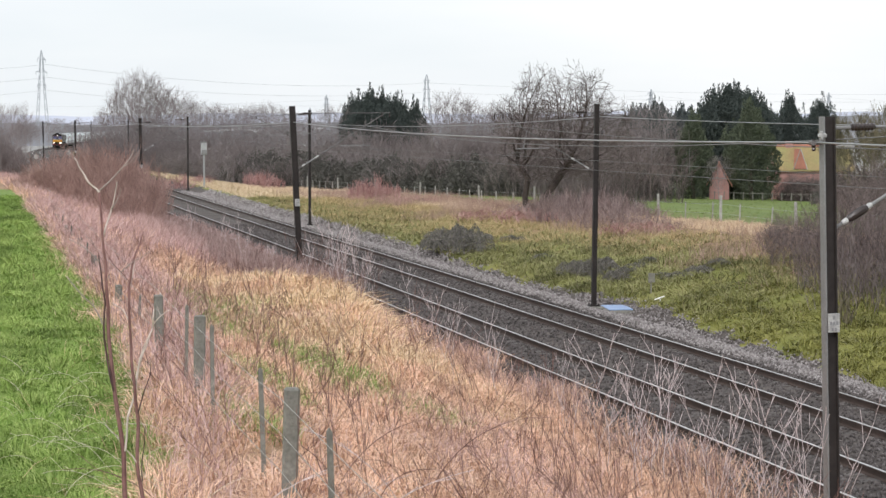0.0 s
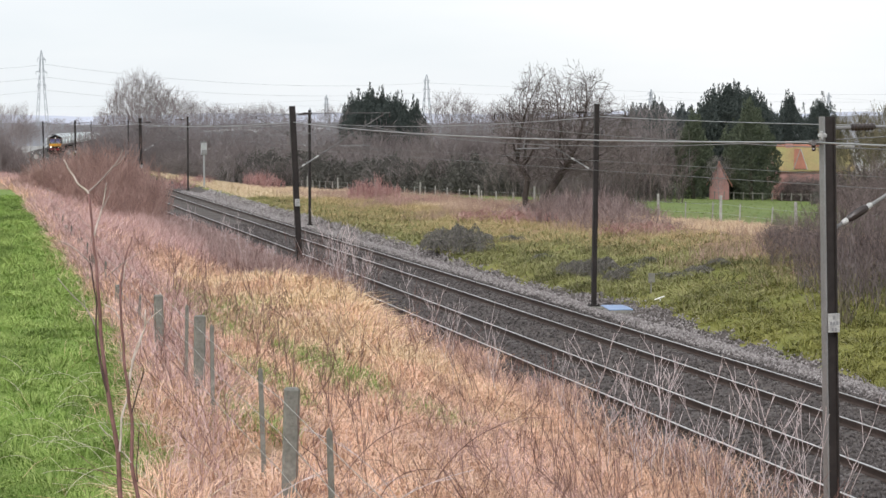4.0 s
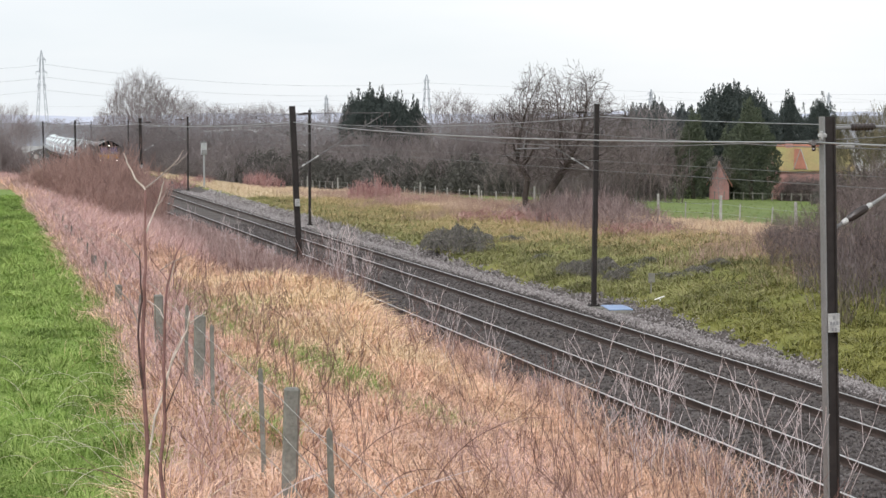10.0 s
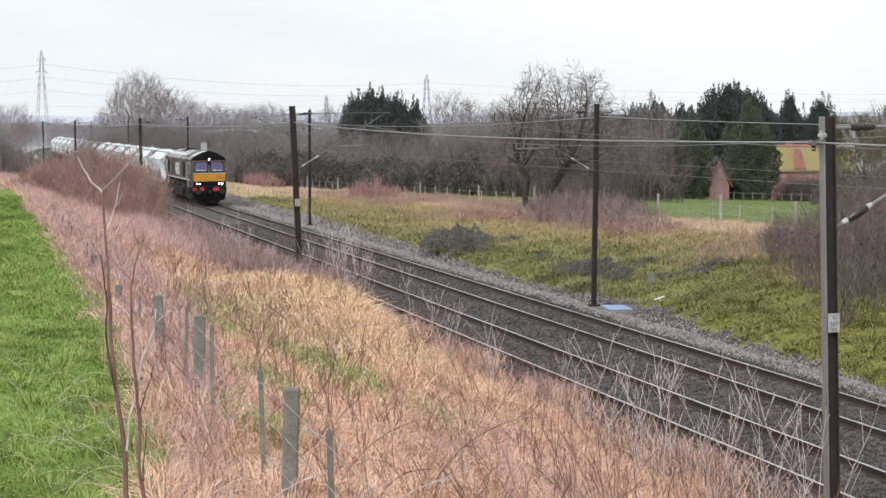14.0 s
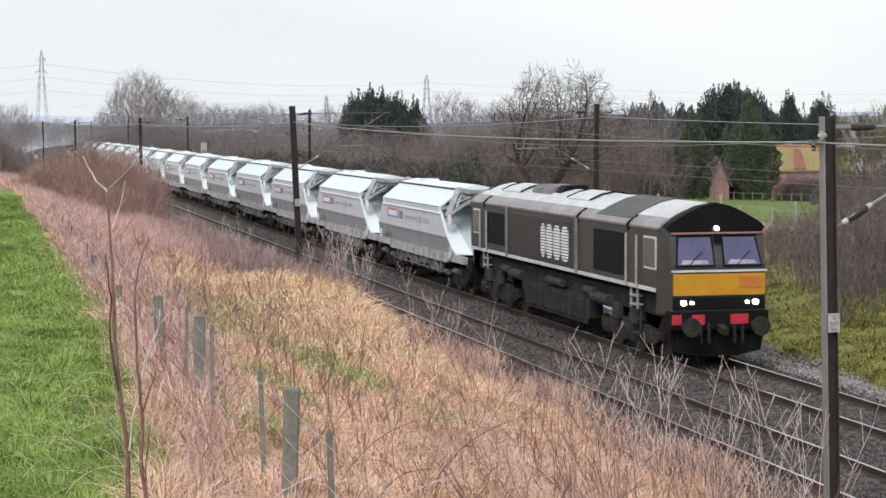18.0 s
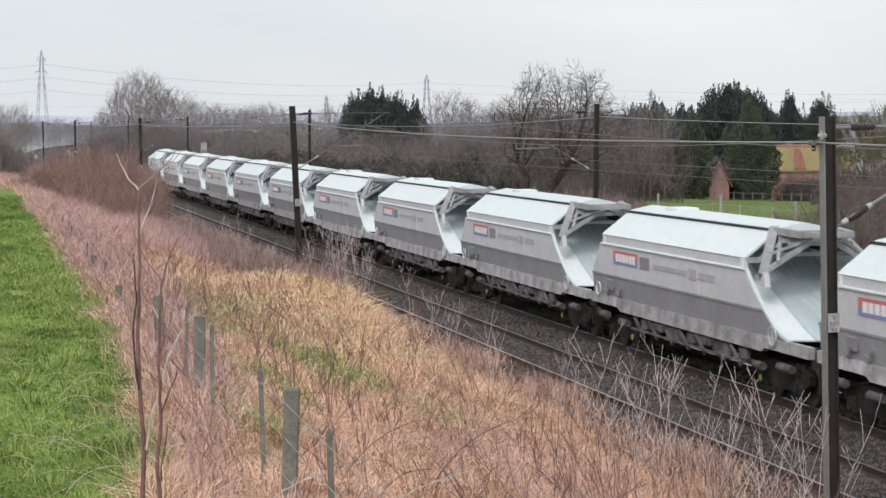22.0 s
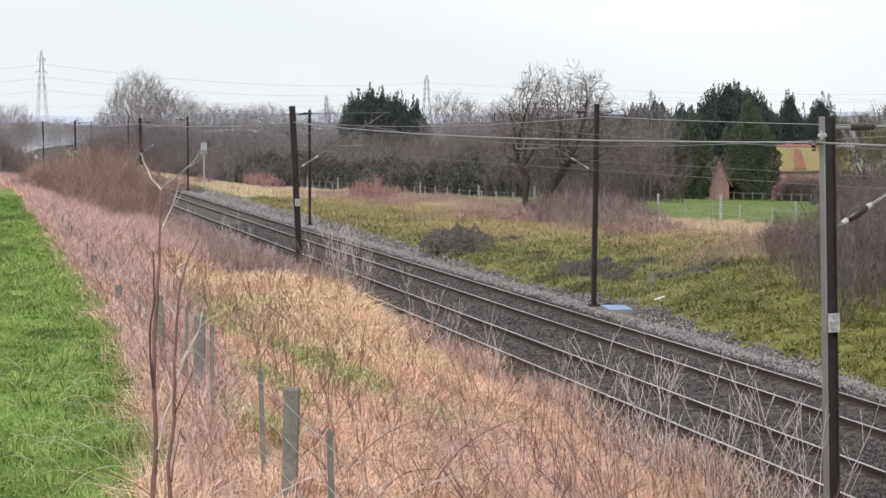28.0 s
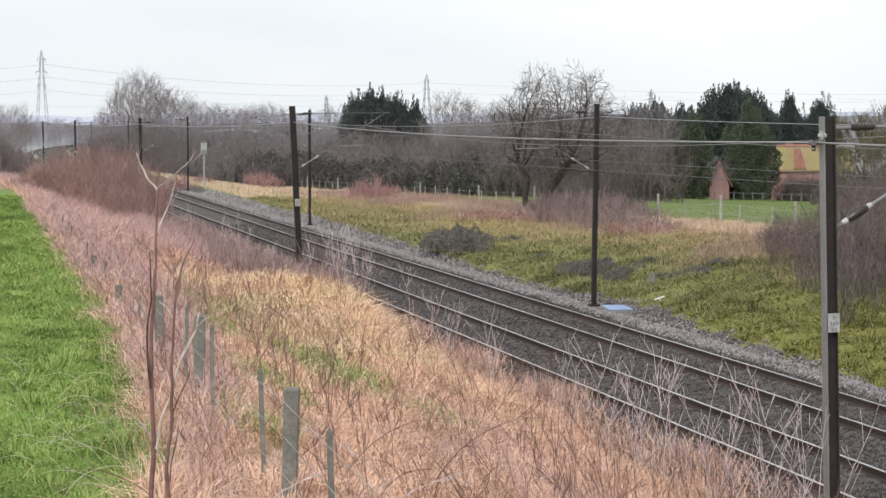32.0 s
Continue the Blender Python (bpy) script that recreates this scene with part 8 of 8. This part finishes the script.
        for y0_, y1_ in ((-3.2, -1.6), (-1.4, 0.4), (0.6, 1.5), (1.7, 2.8)):
            bm = B()
            x0, x1 = s * 1.26, s * 1.31
            box(bm, min(x0, x1), max(x0, x1), y0_, y1_, 0.5, 1.08, 0.02)
            part("tank_panel", bm, M_UNDER, tank)
        for t, (yy, ln, z_, r_) in enumerate(((-5.3, 1.5, 1.2, 0.15), (-4.0, 0.9, 1.32, 0.12), (3.4, 1.3, 1.25, 0.15), (4.9, 0.9, 1.32, 0.12), (-0.9, 1.6, 1.33, 0.11))):
            bm = B()
            disc(bm, (s * 1.22, yy + ln / 2, z_), r_, ln, "Y", 12)
            part("air_reservoir", bm, M_STEP, q, "dirty grey air reservoir")
        for yy in (-7.6, -6.1, 5.9, 7.4):
            bm = B()
            box(bm, s * 1.2 - 0.08, s * 1.2 + 0.08, yy, yy + 0.5, 0.78, 1.2, 0.03)
            part("sand_box", bm, M_STEP, q)
    bm = B()
    box(bm, -1.1, 1.1, F + 0.6, R - 0.6, 1.1, 1.57, 0.03)
    part("underframe", bm, M_UNDER, q)
    for yc in (F + 3.4, R - 3.4):
        bogie(q, yc, 3.7, 0.53, 3, 1.08, "dark three-axle bogie")
    # duller shoulders along the roof's edges, and short black posts on them
    for sx in (-1, 1):
        bm = B()
        lo, mid, hi = (sx * W, cant), (sx * 1.20, 3.40), (sx * 1.02, 3.50)
        prism(bm, [(lo[0] * 1.005, lo[1]), (mid[0] * 1.008, mid[1] + 0.014), (hi[0], hi[1] + 0.018), (hi[0] * 0.98, hi[1] - 0.03), (mid[0] * 0.98, mid[1] - 0.03), (lo[0] * 0.98, lo[1])], "Y", F + 0.62, R - 0.36)
        part("roof_shoulder", bm, M_SHOULDER, roof, "dull grey shoulder of the roof")
        for y in (F + 2.95, F + 7.4, R - 2.2):
            bm = B()
            prism(bm, [(sx * 1.335, 3.10), (sx * 1.36, 3.30), (sx * 1.24, 3.42), (sx * 1.08, 3.52), (sx * 1.06, 3.46), (sx * 1.28, 3.28)], "Y", y - 0.07, y + 0.07)
            part("roof_strap", bm, M_LOCOBLACK, roof, "black strap over the roof's shoulder")
    # roof gear
    bm = B()
    prism(bm, [(-0.62, 3.68), (-0.55, 3.86), (-0.3, 3.96), (0.3, 3.96), (0.55, 3.86), (0.62, 3.68)], "Y", 2.6, 4.7)
    part("silencer", bm, M_SILENCER, roof, "sooty exhaust silencer")
    bm = B()
    prism(bm, [(-0.5, 3.74), (-0.3, 3.98), (0.3, 3.98), (0.5, 3.74)], "Y", 1.9, 2.5)
    part("exhaust_port", bm, M_LOCOBLACK, roof, "black exhaust port")
    for y0_ in (-1.8, 5.6):
        bm = B()
        prism(bm, [(-0.72, 3.645), (-0.38, 3.795), (0, 3.87), (0.38, 3.795), (0.72, 3.645), (0.73, 3.69), (0.38, 3.84), (0, 3.915), (-0.38, 3.84), (-0.73, 3.69)], "Y", y0_, y0_ + 2.2)
        hatch = part("roof_hatch", bm, M_LOCOROOF, roof)
        for yy in (y0_ - 0.02, y0_ + 2.22):
            bm = B()
            for (xa_, za_), (xb_, zb_) in zip(((-0.73, 3.70), (-0.38, 3.85), (0, 3.925), (0.38, 3.85)), ((-0.38, 3.85), (0, 3.925), (0.38, 3.85), (0.73, 3.70))):
                bar(bm, (xa_, yy, za_), (xb_, yy, zb_), 0.05, 0.04)
            part("hatch_edge", bm, M_LOCOBLACK, hatch, "black hatch edging")
    bm = B()
    outer = [(x * 1.012, z + 0.03) for x, z in roofline[1:-1]]
    prism(bm, outer + [(x * 0.98, z - 0.05) for x, z in reversed(roofline[1:-1])], "Y", F + 3.2, F + 6.0)
    part("roof_grille", bm, M_GRILLE, roof, "dark roof radiator grille")
    return q


LOCO = locomotive()
WAGON = hopper_wagon()
WAGONS = [WAGON] + [copy_thing(WAGON, pose(0, 0, 0)) for _ in range(14)]

SPEED, AT18, SLOWING, PITCH = 26.42, 47.6, 0.018, 15.137


def train_rows(behind):
    """Poses of a vehicle whose middle is that many metres behind the train's front."""
    rows = []
    for k in range(33):
        late = max(0.0, k - 18.0)
        s = AT18 - SPEED * (k - 18) + SLOWING * (k - 18) ** 2 + 0.012 * late ** 2 + 0.05 * late + behind
        x, y, a = course(s, SPACING)
        rows.append((float(k), pose(x, y, 0, 0, 0, -math.degrees(a))))
    return rows


SWAY = [(0, 182), (1, 186), (2, 168), (3, 150), (3.5, 152), (4.5, 180), (5.5, 208), (6, 222), (7, 264), (8, 268), (9, 260), (10, 264), (11, 203), (12, 225), (13, 192), (14, 187), (15.2, 196), (16.5, 210), (17, 195), (18, 196), (19, 206), (20, 240), (21, 262), (22, 252), (23, 258), (24, 252), (25, 266), (26.2, 280), (27.5, 298), (28, 292), (29, 260), (30, 264), (31, 272), (32, 285)]


def motions():
    walk(LOCO, train_rows(10.05))
    for k, w in enumerate(WAGONS):
        walk(w, train_rows(20.6 + 7.35 + k * PITCH))
    home = SHRUB.matrix_basis.copy()
    walk(SHRUB, [(float(t), home @ pose(0, 0, 0, 0, math.degrees((fx - 262) / 1000), 0)) for t, fx in SWAY])


motions()
